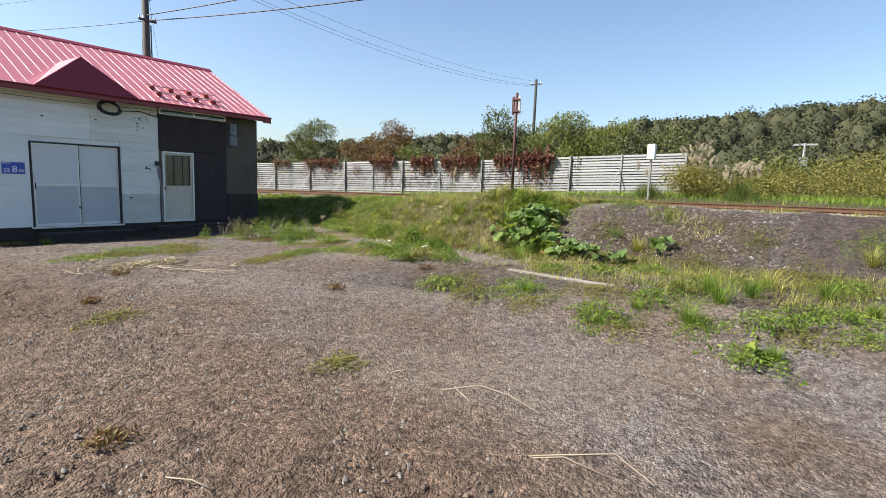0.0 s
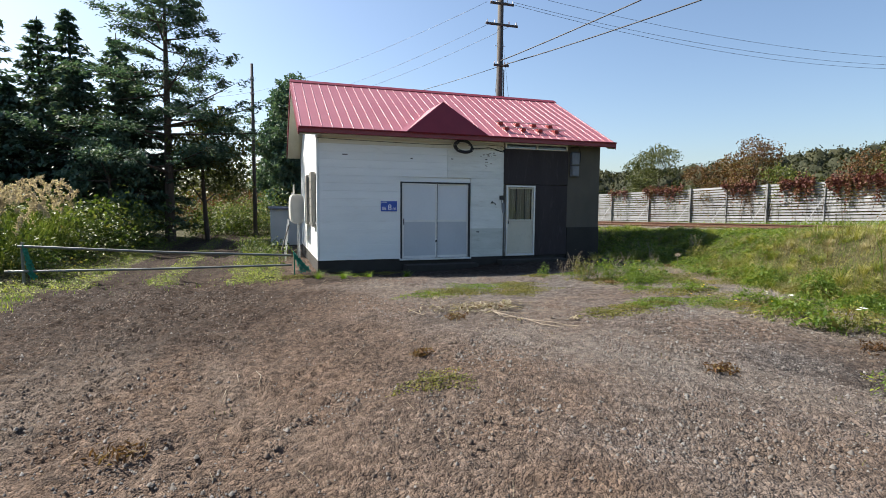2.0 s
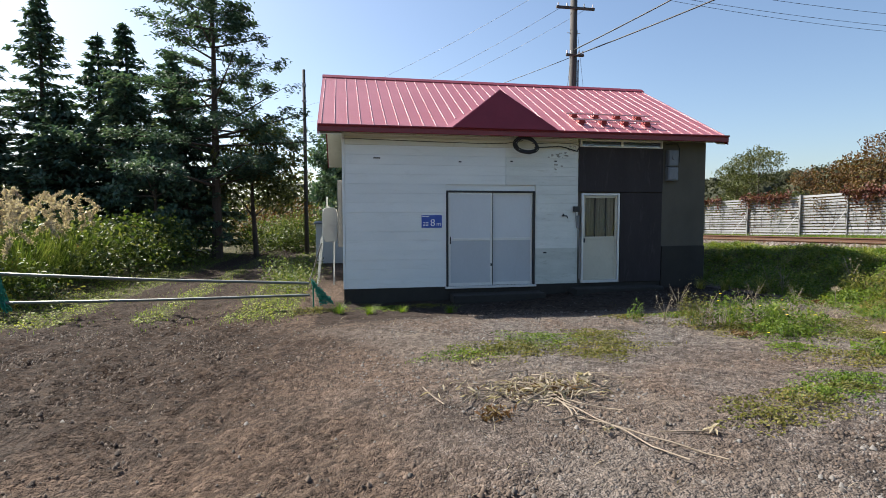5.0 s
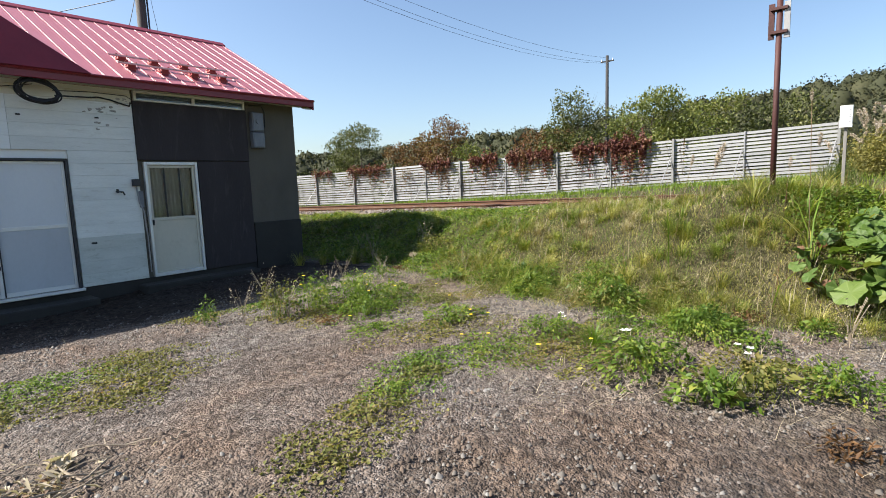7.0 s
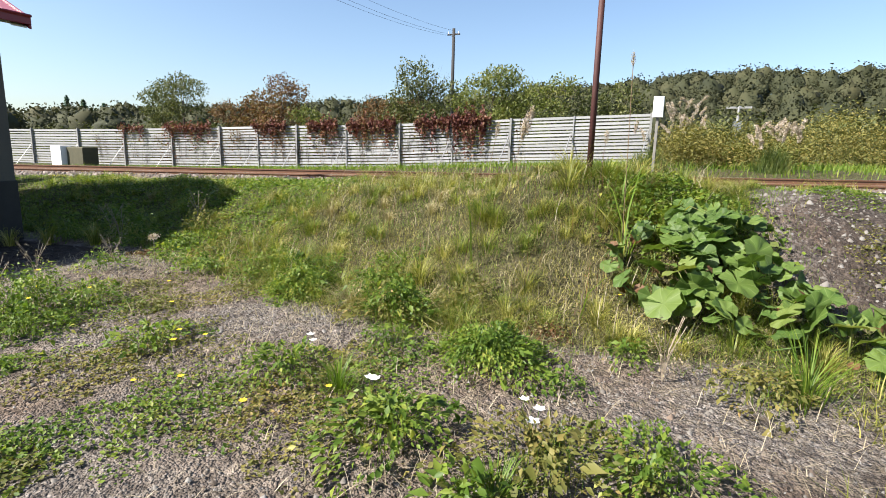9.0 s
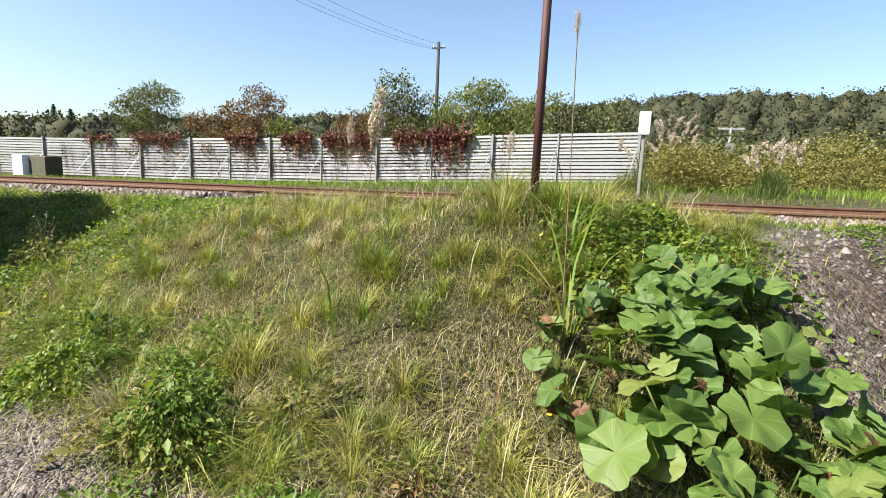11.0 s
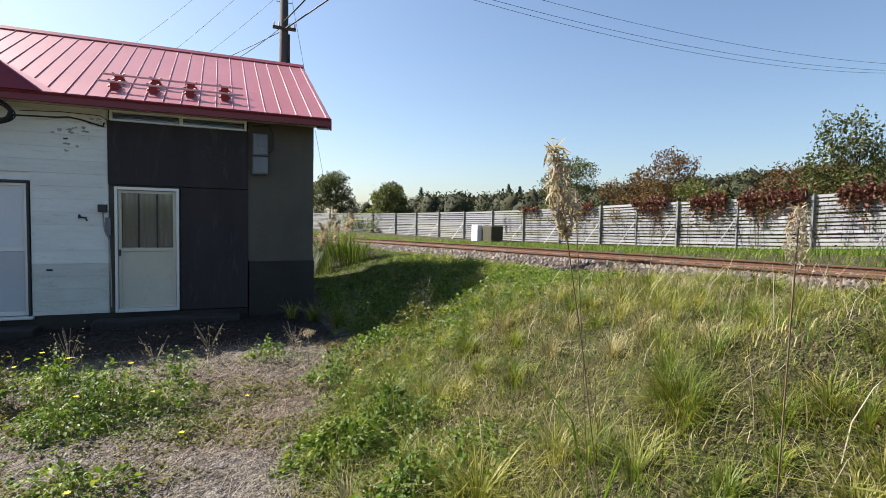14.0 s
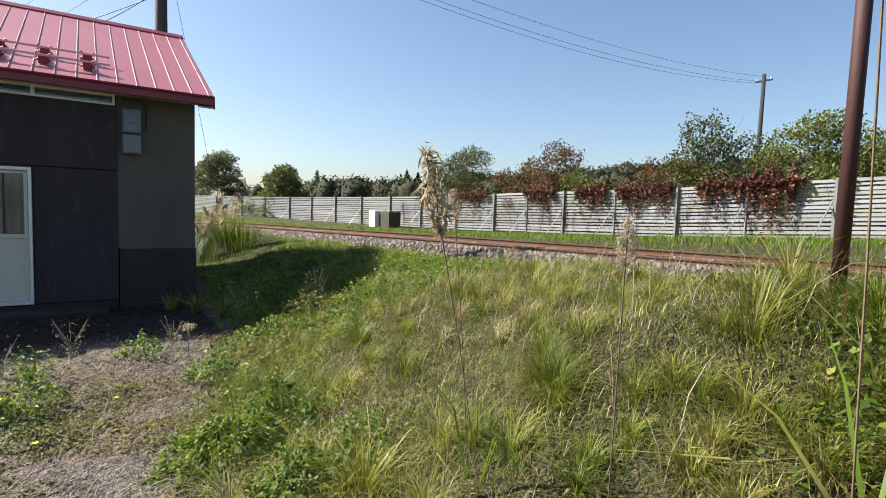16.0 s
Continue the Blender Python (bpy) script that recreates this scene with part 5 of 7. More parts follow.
    me = blade_mesh("verge_grass", x, y, ground_z(x, y) - 0.02, rng.uniform(0.12, 0.4, len(x)), rng.uniform(0.008, 0.018, len(x)), rng.uniform(0.1, 0.9, len(x)), M["grass_green"], 28, None, 1.0, True)
    stuff("verge_grass", me, "rough green verge between track and fence", "grass")
    # near edge of the ballast, and the bare shoulder
    n = 9000
    y = rng.uniform(-16, 24, n)
    x = rail_x(y) - rng.uniform(1.5, 3.6, n)
    me = blade_mesh("trackside_grass", x, y, ground_z(x, y) - 0.02, rng.uniform(0.05, 0.14, n), rng.uniform(0.004, 0.008, n), rng.uniform(0.1, 0.9, n), M["grass_green"], 29, None, 1.0, True)
    stuff("trackside_grass", me, "thin grass along the ballast", "grass")
    # gravelly shoulder by the bare bank
    n = 26000
    x, y = rng.uniform(5.2, 14, n), rng.uniform(-18.5, -10.2, n)
    edge = (np.abs(x - toe_x(y) + 0.5) < 1.2 + 0.5 * wob(x, y, 0.8, 3)) & (wob(x, y, 1.9, 4) + 0.5 * wob(x, y, 4.3, 2) > -0.35)
    keep = edge | ((wob(x, y, 1.1, 9) > 0.45) & (x > 7)) | (x > 12.0)
    x, y = x[keep], y[keep]
    me = blade_mesh("shoulder_grass", x, y, ground_z(x, y) - 0.01, rng.uniform(0.05, 0.24, len(x)), rng.uniform(0.002, 0.0045, len(x)), rng.uniform(0.3, 1.2, len(x)), M["grass_bank"], 30, None, 1.0, True)
    stuff("shoulder_grass", me, "sparse grass at the foot of the bare bank", "grass")
    # lane and left edge
    n = 24000
    x, y = rng.uniform(-6.4, -0.5, n), -4 + 20 * rng.uniform(0, 1, n) ** 1.6
    keep = rng.uniform(0, 1, n) < turf_cover(x, y) * 0.95
    x, y = x[keep], y[keep]
    me = blade_mesh("lane_grass", x, y, ground_z(x, y) - 0.01, rng.uniform(0.025, 0.09, len(x)), rng.uniform(0.003, 0.008, len(x)), rng.uniform(0.1, 1.0, len(x)), M["grass_green"], 31, None, 1.0, True)
    stuff("lane_grass", me, "bright grass along the rutted lane", "grass")
    n = 16000
    x, y = rng.uniform(-6.4, -0.3, n), -2.2 + 9 * rng.uniform(0, 1, n) ** 1.3
    keep = (turf_cover(x, y) > 0.45) & (wob(x, y, 1.3, 3) + 0.5 * rng.normal(0, 1, n) > -0.35)
    x, y = x[keep], y[keep]
    c = np.stack([x, y, ground_z(x, y) + rng.uniform(0.005, 0.06, len(x))], -1)
    stuff("lane_weeds", leaf_mesh("lane_weeds", c, rng.uniform(0.02, 0.055, len(x)), M["lane_leaf"], 36, 0.7, 0.7, far=True), "low yellow-green weeds between the lane's ruts", "weeds")


bank_grass()

# ---- weeds in the yard ----
def weed_mats():
    rng = np.random.default_rng(41)
    spots = ((1.8, -4.9, 0.5), (2.5, -4.5, 0.5), (3.3, -4.4, 0.4), (3.1, -4.95, 0.5), (1.35, -5.05, 0.4), (3.75, -7.15, 0.42), (2.9, -5.3, 0.35), (4.66, -6.72, 0.3),
             (2.1, -4.9, 0.42), (3.2, -7.4, 0.36), (4.1, -7.0, 0.32), (4.51, -6.92, 0.25), (5.68, -6.2, 0.65), (5.25, -7.0, 0.6), (5.57, -7.45, 0.5), (6.2, -7.6, 0.5),
             (5.9, -4.9, 0.6), (6.58, -5.3, 0.5), (7.4, -5.6, 0.5), (6.34, -7.9, 0.5), (5.3, -4.5, 0.5), (6.9, -4.6, 0.5), (5.2, -5.6, 0.3), (0.2, -9.0, 0.3), (1.1, -11.6, 0.25), (4.75, -11.5, 0.6), (4.66, -10.5, 0.5), (5.4, -12.6, 0.6), (3.93, -14.8, 0.15), (-3.6, -9.3, 0.35), (-2.6, -12.2, 0.4), (0.76, -0.75, 0.35), (1.6, -0.6, 0.25), (-0.6, -0.7, 0.5), (6.2, -13.6, 0.7), (6.6, -11.2, 0.5), (5.6, -8.0, 0.4), (5.2, -3.4, 0.35), (4.4, -3.3, 0.3), (9.2, -11.4, 0.5), (10.2, -12.4, 0.4), (8.4, -13.4, 0.5), (9.5, -14.2, 0.5), (11.0, -11.3, 0.6), (7.9, -12.2, 0.5), (8.3, -15.0, 0.6), (9.6, -16.0, 0.6), (7.4, -13.6, 0.5), (6.9, -10.9, 0.4), (4.09, -13.02, 0.4), (3.88, -14.73, 0.22), (4.64, -15.09, 0.4), (5.06, -15.69, 0.4), (3.99, -13.33, 0.4), (4.26, -12.0, 0.4), (4.54, -14.09, 0.4))
    for i, (x, y, r) in enumerate(spots):
        olive = i % 3 != 1
        n = int(4600 * r * r) + 350
        a, q = rng.uniform(0, 6.283, n), rng.uniform(0, 1, n) ** 0.65
        rag = 1 + 0.3 * np.sin(3 * a + i) + 0.22 * np.sin(7 * a - i)
        px, py = x + r * 1.25 * q * rag * np.cos(a), y + r * 0.85 * q * rag * np.sin(a)
        h = rng.uniform(0.0, 0.05, n) * (1.1 - q)
        c = np.stack([px, py, ground_z(px, py) + 0.006 + h], -1)
        me = leaf_mesh("weed_patch", c, rng.uniform(0.014, 0.036, n), M["weed_olive" if olive else "weed"], 50 + i, 0.7, 0.6, far=True)
        tagged(new("weed_patch", me), "low creeping olive weeds spreading over gravel" if olive else "low bright green weeds spreading over gravel", "weeds", kind="stuff")
    n = 2600
    x, y = rng.uniform(-5, 7.5, n), rng.uniform(-14, -1.5, n)
    keep = wob(x, y, 1.3, 15) + 0.5 * wob(x, y, 3.7, 4) + 0.08 * (x - 3) > 0.5
    x, y = x[keep], y[keep]
    me = blade_mesh("yard_sprigs", x, y, ground_z(x, y), rng.uniform(0.015, 0.06, len(x)), rng.uniform(0.0015, 0.004, len(x)), rng.uniform(0.3, 1.2, len(x)), M["weed_olive"], 45)
    stuff("yard_sprigs", me, "tiny sprigs coming up through the gravel", "weeds")


weed_mats()


def straw_litter():
    rng = np.random.default_rng(47)
    n = 9000
    x, y = rng.uniform(4.0, 8.2, n), rng.uniform(-11.5, -2.6, n)
    keep = wob(x, y, 1.0, 6) + 0.5 * wob(x, y, 2.4, 3) + 0.35 * (x - 6.2) + 0.4 * rng.normal(0, 1, n) > 0.1
    x, y = x[keep], y[keep]
    me = blade_mesh("straw_litter", x, y, ground_z(x, y) + 0.004, rng.uniform(0.03, 0.16, len(x)), rng.uniform(0.001, 0.0022, len(x)), np.full(len(x), 1.34), M["grass_dry"], 48, None, 0.0)
    stuff("straw_litter", me, "fine dry straw lying on the gravel", "straw")
    n = 1800
    x, y = rng.uniform(-5.5, 4.5, n), rng.uniform(-14.5, -2.0, n)
    keep = wob(x, y, 0.8, 16) + 0.5 * rng.normal(0, 1, n) > 0.5
    x, y = x[keep], y[keep]
    me = blade_mesh("yard_straw", x, y, ground_z(x, y) + 0.004, rng.uniform(0.03, 0.14, len(x)), rng.uniform(0.001, 0.0025, len(x)), np.full(len(x), 1.34), M["grass_dry"], 49, None, 0.0)
    stuff("yard_straw", me, "scattered bits of straw over the yard", "straw")


straw_litter()


def leafy_clump(name, x, y, r, h, leaf, n, mat, label, seed, group="leafy weeds"):
    rng = np.random.default_rng(seed)
    z0 = gz(x, y)
    t = thing(name, x, y, z0, label, "weed", group)
    a, q = rng.uniform(0, 6.283, n), rng.uniform(0, 1, n) ** 0.6
    q = q * (1 + 0.35 * np.sin(2 * a + seed) + 0.25 * np.sin(5 * a - seed))
    px, py = x + 1.1 * r * q * np.cos(a), y + 1.1 * r * q * np.sin(a)
    top = 0.8 * h * (1.05 - 0.6 * q ** 2) * (1 + 0.45 * np.sin(3 * a + seed) * np.sin(5 * a + 2 * seed))
    pz = ground_z(px, py) + 0.01 + top * rng.uniform(0.1, 1.0, n) ** 0.6
    ob = new("leaves", leaf_mesh("leaves", np.stack([px, py, pz], -1), rng.lognormal(0, 0.4, n) * leaf * 0.85, M[mat], seed, 0.55, 0.5))
    m = max(14, n // 14)
    sx, sy = x + rng.normal(0, r * 0.3, m), y + rng.normal(0, r * 0.3, m)
    st = new("stem_mass", blade_mesh("stem_mass", sx, sy, ground_z(sx, sy) - 0.01, h * rng.uniform(0.6, 1.0, m), np.full(m, 0.0022), rng.uniform(0.1, 0.7, m), M["weed"], seed))
    tagged(st, kind="stuff")
    tagged(ob, kind="stuff")
    for o in (ob, st):
        o.parent = t
        o.matrix_parent_inverse = t.matrix_world.inverted()
    return t


def weeds():
    rows = ((4.93, -4.17, 0.26, 0.48, 0.05, 460), (5.42, -4.28, 0.36, 0.46, 0.05, 700), (5.86, -4.60, 0.38, 0.40, 0.05, 760), (5.6, -5.0, 0.34, 0.24, 0.045, 560), (6.3, -4.75, 0.34, 0.24, 0.045, 520), (8.3, -4.2, 0.4, 0.2, 0.045, 620), (7.9, -5.3, 0.38, 0.22, 0.045, 620), (7.95, -6.1, 0.3, 0.2, 0.04, 480), (8.0, -6.9, 0.36, 0.22, 0.045, 560), (8.6, -3.2, 0.4, 0.2, 0.05, 560), (7.45, -7.15, 0.30, 0.24, 0.045, 520),
            (6.72, -8.40, 0.42, 0.22, 0.045, 800), (6.68, -7.66, 0.25, 0.18, 0.04, 340), (5.94, -7.27, 0.28, 0.2, 0.05, 380), (5.55, -8.30, 0.34, 0.26, 0.06, 560), (5.57, -9.05, 0.40, 0.24, 0.05, 820),
            (5.20, -8.85, 0.20, 0.24, 0.075, 130), (5.75, -9.55, 0.35, 0.2, 0.05, 560), (6.5, -9.0, 0.16, 0.14, 0.04, 160), (7.2, -9.31, 0.2, 0.16, 0.05, 170), (6.9, -10.1, 0.3, 0.2, 0.05, 420), (7.35, -6.1, 0.25, 0.2, 0.045, 300), (7.7, -4.6, 0.3, 0.22, 0.05, 320),
            (4.3, -3.7, 0.14, 0.35, 0.05, 120), (6.3, -4.0, 0.25, 0.3, 0.05, 240), (7.6, -7.9, 0.3, 0.22, 0.05, 420), (5.9, -6.1, 0.3, 0.16, 0.05, 380), (7.2, -3.6, 0.25, 0.25, 0.05, 240), (6.6, -12.2, 0.4, 0.16, 0.05, 420), (7.2, -12.9, 0.4, 0.2, 0.05, 420), (6.9, -14.2, 0.45, 0.2, 0.05, 420), (6.3, -11.4, 0.35, 0.14, 0.045, 380), (7.6, -15.6, 0.4, 0.25, 0.05, 400), (9.0, -11.6, 0.2, 0.12, 0.05, 140), (5.6, -15.2, 0.35, 0.14, 0.045, 320), (7.18, -7.34, 0.34, 0.26, 0.045, 620), (8.5, -0.7, 0.3, 0.55, 0.07, 300), (8.9, -1.5, 0.35, 0.6, 0.07, 340), (9.4, -0.4, 0.35, 0.5, 0.07, 300), (8.5, -2.5, 0.3, 0.45, 0.06, 300), (9.1, -3.0, 0.35, 0.4, 0.06, 320), (9.9, -1.8, 0.35, 0.4, 0.06, 300), (8.75, 1.0, 0.3, 0.6, 0.07, 280), (4.25, -12.96, 0.34, 0.2, 0.05, 380), (5.13, -13.36, 0.34, 0.2, 0.05, 380), (5.94, -13.62, 0.34, 0.2, 0.05, 380), (4.78, -14.71, 0.34, 0.2, 0.05, 380), (5.03, -14.97, 0.34, 0.2, 0.05, 380), (5.55, -15.51, 0.34, 0.2, 0.05, 380), (3.6, -14.71, 0.34, 0.2, 0.05, 380), (3.97, -11.17, 0.34, 0.2, 0.05, 380), (4.22, -10.49, 0.34, 0.2, 0.05, 380))
    for i, (x, y, r, h, leaf, n) in enumerate(rows):
        leafy_clump("leafy_weed", x, y, r, h, leaf * 0.72, int(n * 1.7), "weed" if i % 5 else "weed_olive", "bushy green weed growing out of the gravel", 70 + i)
    for i, (x, y, r, h, n) in enumerate(((7.29, -7.39, 0.33, 0.34, 2300), (6.68, -8.46, 0.40, 0.26, 2400), (7.51, -6.16, 0.3, 0.24, 1500), (7.46, -6.23, 0.3, 0.24, 1500), (7.63, -6.94, 0.3, 0.24, 1500), (7.86, -5.82, 0.3, 0.24, 1500), (7.49, -6.14, 0.3, 0.24, 1500))):
        leafy_clump("leafy_weed", x, y, r, h, 0.036, n, "weed", "dense dome of small bright green leaves on the bank's foot", 640 + i)
    rng = np.random.default_rng(77)
    # long-leaved tufts
    for i, (x, y, r, h) in enumerate(((7.0, -10.35, 0.16, 0.40), (6.22, -13.9, 0.16, 0.36), (7.3, -14.6, 0.18, 0.4), (3.9, -14.9, 0.10, 0.16), (4.75, -11.7, 0.12, 0.18), (5.9, -7.75, 0.10, 0.22), (7.9, -7.3, 0.14, 0.3), (8.6, -12.2, 0.15, 0.35), (9.4, -8.4, 0.2, 0.34), (9.9, -9.1, 0.2, 0.36), (10.0, -8.3, 0.18, 0.34), (5.3, -8.95, 0.08, 0.2), (0.45, -1.25, 0.10, 0.2), (1.05, -1.2, 0.09, 0.16), (1.9, -1.5, 0.1, 0.18), (-0.1, -1.0, 0.12, 0.22), (8.35, -1.6, 0.12, 0.4), (8.1, -0.9, 0.10, 0.35), (7.8, -0.5, 0.10, 0.3), (5.67, -14.14, 0.16, 0.36), (6.87, -15.33, 0.16, 0.36), (8.97, -15.92, 0.16, 0.36), (4.6, -13.96, 0.16, 0.36), (6.24, -14.46, 0.16, 0.36), (6.01, -15.8, 0.1, 0.2), (4.82, -13.29, 0.1, 0.2))):
        n = 130
        a, q = rng.uniform(0, 6.283, n), np.abs(rng.normal(0, r * 0.5, n))
        px, py = x + q * np.cos(a), y + q * np.sin(a)
        me = blade_mesh("grass_tuft", px, py, ground_z(px, py) - 0.01, h * rng.uniform(0.5, 1.3, n), rng.uniform(0.002, 0.0045, n), np.clip(0.7 + q * 2 + rng.normal(0, 0.25, n), 0.2, 1.3), M["grass_green" if x < 7.3 else "grass_bank"], 90 + i, a)
        tagged(new("grass_tuft", me), "long-bladed green grass tuft", "grass", kind="stuff")


weeds()


def large_leaf_mesh(seed, radius, mat="butterbur"):
    """A round, notched, wavy leaf with a short stalk under it."""
    rng = random.Random(seed)
    bm = bmesh.new()
    n = 30
    c = bm.verts.new((0, 0, -0.05 * radius))
    rim, inner = [], []
    for k in range(n + 1):
        a = 0.17 + (6.283 - 0.34) * k / n
        w = 1 + 0.05 * math.cos(6 * a) + rng.uniform(-0.045, 0.045)
        rim.append(bm.verts.new((radius * w * math.cos(a), radius * w * math.sin(a), radius * (0.07 * math.sin(5 * a) + 0.03 + 0.10 * math.cos(2 * a + seed) + rng.uniform(-0.03, 0.03)))))
        inner.append(bm.verts.new((radius * 0.55 * w * math.cos(a), radius * 0.55 * w * math.sin(a), radius * (0.05 * math.sin(5 * a) + (0.02 if k % 2 else 0.06)))))
    for k in range(n):
        bm.faces.new((c, inner[k], inner[k + 1]))
        bm.faces.new((inner[k], rim[k], rim[k + 1], inner[k + 1]))
    rod((0, 0, -0.05 * radius), (-0.2 * radius, 0.05 * radius, -1.6 * radius), 0.006, 0.008, 5, bm)
    return mesh_of(bm, M[mat], True, "large_leaf")


def butterbur():
    rng = np.random.default_rng(101)
    kinds = [large_leaf_mesh(k, 0.13) for k in range(7)]
    withered = [large_leaf_mesh(k, 0.11, "leaf_russet") for k in range(2)]
    plants = ((8.42, -9.80, 150, 0.80, 0.80, 0.38, "tall butterbur with big round leaves on the bank"), (7.85, -10.65, 55, 0.45, 0.55, 0.24, "spreading butterbur with yellowing leaves at the bank's foot"), (7.8, -11.6, 24, 0.40, 0.55, 0.2, "low butterbur leaves at the bank's foot"), (8.7, -12.6, 12, 0.28, 0.28, 0.2, "small butterbur plant on bare gravel"))
    for x, y, n, rx, ry, h, lab in plants:
        t = thing("butterbur_plant", x, y, gz(x, y), lab, "plant", "butterbur on the bank")
        for k in range(n):
            a, q = rng.uniform(0, 6.283), rng.uniform(0, 1) ** 0.6
            px, py = x + rx * q * math.cos(a), y + ry * q * math.sin(a)
            hh = h * (1.1 - 0.6 * q * q) * rng.uniform(0.45, 1.05) + 0.08
            ob = piece("leaf", withered[k % 2] if rng.uniform() < 0.06 else kinds[k % 7], t, pose(px - x, py - y, gz(px, py) + hh - gz(x, y), rng.normal(6, 30), rng.normal(-20, 30), 0) @ pose(0, 0, 0, 0, 0, rng.uniform(0, 360)))
            s = rng.uniform(0.3, 0.55) if ob.data in withered else rng.uniform(0.4, 0.85) if k % 5 else rng.uniform(0.85, 1.2)
            ob.scale = (s, s, s)


butterbur()


def bank_vine():
    """Small-leaved vine and long blades over the upper slope behind the butterbur."""
    rng = np.random.default_rng(118)
    n = 5200
    x, y = rng.normal(9.45, 0.38, n), rng.normal(-9.55, 0.36, n)
    h = (0.10 + 0.16 * np.clip(wob(x, y, 1.8, 3) + 0.4, 0, 1.4)) * np.exp(-((x - 9.45) / 0.8) ** 2 - ((y + 9.55) / 0.7) ** 2)
    c = np.stack([x, y, ground_z(x, y) + 0.02 + h * rng.uniform(0.2, 1.1, n)], -1)
    stuff("bank_vine", leaf_mesh("bank_vine", c, rng.uniform(0.03, 0.065, n), M["weed"], 119, 0.75, 0.5), "dark green vine spreading over the bank behind butterbur", "plants")
    n = 900
    a, q = rng.uniform(0, 6.283, n), np.abs(rng.normal(0, 0.30, n))
    x, y = 9.85 + q * np.cos(a), -8.75 + 1.3 * q * np.sin(a)
    me = blade_mesh("post_grass", x, y, ground_z(x, y) - 0.01, rng.uniform(0.10, 0.28, n), rng.uniform(0.0018, 0.004, n), np.clip(rng.normal(0.9, 0.3, n), 0.1, 1.3), M["grass_fresh"], 117, a)
    stuff("post_grass", me, "long grass round the foot of the rusty post", "grass")


bank_vine()


def flower(name, x, y, z, r, mat, label, petals=5):
    t = thing(name, x, y, gz(x, y), label, "flower", label)
    part("stem", tube([(x, y, gz(x, y)), (x + 0.01, y, gz(x, y) + z * 0.6), (x + 0.015, y - 0.01, gz(x, y) + z)], 0.002, 5), M["weed"], t)
    bm = bmesh.new()
    c = bm.verts.new((x + 0.015, y - 0.01, gz(x, y) + z))
    ring = [bm.verts.new((x + 0.015 + r * (1 if k % 2 else 0.72) * math.cos(k * math.pi / petals), y - 0.01 + r * (1 if k % 2 else 0.72) * math.sin(k * math.pi / petals), gz(x, y) + z + r * (0.35 if k % 2 else 0.2))) for k in range(petals * 2)]
    for k in range(petals * 2):
        bm.faces.new((c, ring[k], ring[(k + 1) % (petals * 2)]))
    part("bloom", bm, M[mat], t)


for fx, fy, fz, fr in ((5.62, -8.15, 0.27, 0.05), (5.66, -8.10, 0.25, 0.045), (6.29, -7.21, 0.12, 0.045), (6.25, -7.26, 0.1, 0.04), (5.85, -8.9, 0.2, 0.04), (5.75, -9.0, 0.22, 0.045), (5.63, -9.0, 0.22, 0.05)):
    flower("white_flower", fx, fy, fz, fr * 0.75, "petal", "white open flower among green weeds")
for fx, fy, fz, fr in ((5.95, -6.3, 0.12, 0.022), (5.8, -6.42, 0.12, 0.025), (5.5, -6.85, 0.08, 0.022), (5.33, -6.66, 0.08, 0.02), (5.4, -7.45, 0.1, 0.026), (5.7, -7.8, 0.12, 0.022), (6.0, -6.5, 0.1, 0.02), (8.0, -9.15, 0.1, 0.02), (5.7, -4.5, 0.3, 0.02), (5.9, -4.7, 0.26, 0.02), (6.2, -4.9, 0.2, 0.02), (6.9, -5.0, 0.12, 0.02), (5.3, -4.2, 0.45, 0.025), (5.52, -4.35, 0.42, 0.025), (5.15, -4.35, 0.38, 0.022), (6.0, -4.55, 0.36, 0.024), (5.7, -4.95, 0.25, 0.022), (6.45, -5.6, 0.1, 0.022), (5.1, -5.3, 0.12, 0.022)):
    flower("yellow_flower", fx, fy, fz, fr, "yellow_petal", "small yellow composite flower", 7)

# ---- reeds and plumes ----
def plume_reed(name, foot, tip, label, plume=0.30, group="", stem_r=0.004, leaves=3, seed=1):
    """A reed stem with a feathery head."""
    rng = np.random.default_rng(seed)
    f, e = Vector(foot), Vector(tip)
    t = thing(name, f.x, f.y, f.z, label, "reed", group)
    mid = f.lerp(e, 0.55) + Vector((0, 0, 0.10 * (e - f).length * 0.3))
    pts = [f, f.lerp(mid, 0.5), mid, mid.lerp(e, 0.5), e]
    part("stem", tube(pts, stem_r, 5), M["dry_stem"], t)
    n = 260
    u = rng.uniform(0, 1, n)
    d = (e - mid).normalized()
    ax = np.array([d.x, d.y, d.z])
    base = np.array(e) - ax * plume * 0.8
    w = 0.115 * plume * np.sin(np.clip(u, 0.03, 1) * math.pi) ** 0.7 + 0.01
    a = rng.uniform(0, 6.283, n)
    q = rng.uniform(0, 1, n) ** 0.5
    c = base + ax * (u * plume)[:, None] + np.stack([np.cos(a) * w * q, np.sin(a) * w * q, rng.normal(0, 0.01, n)], -1)
    ob = new("plume", leaf_mesh("plume", c, rng.uniform(0.03, 0.07, n) * plume / 0.3, M["plume"], seed, 0.16, 0.1))
    ob.parent = t
    ob.matrix_parent_inverse = t.matrix_world.inverted()
    if leaves:
        lx, ly = np.full(leaves, f.x) + rng.normal(0, 0.01, leaves), np.full(leaves, f.y)
        lo = new("leaves", blade_mesh("leaves", lx, ly, np.full(leaves, f.z), (e - f).length * rng.uniform(0.4, 0.7, leaves), np.full(leaves, 0.008), rng.uniform(0.4, 0.9, leaves), M["grass_green"], seed))
        lo.parent = t
        lo.matrix_parent_inverse = t.matrix_world.inverted()
    return t


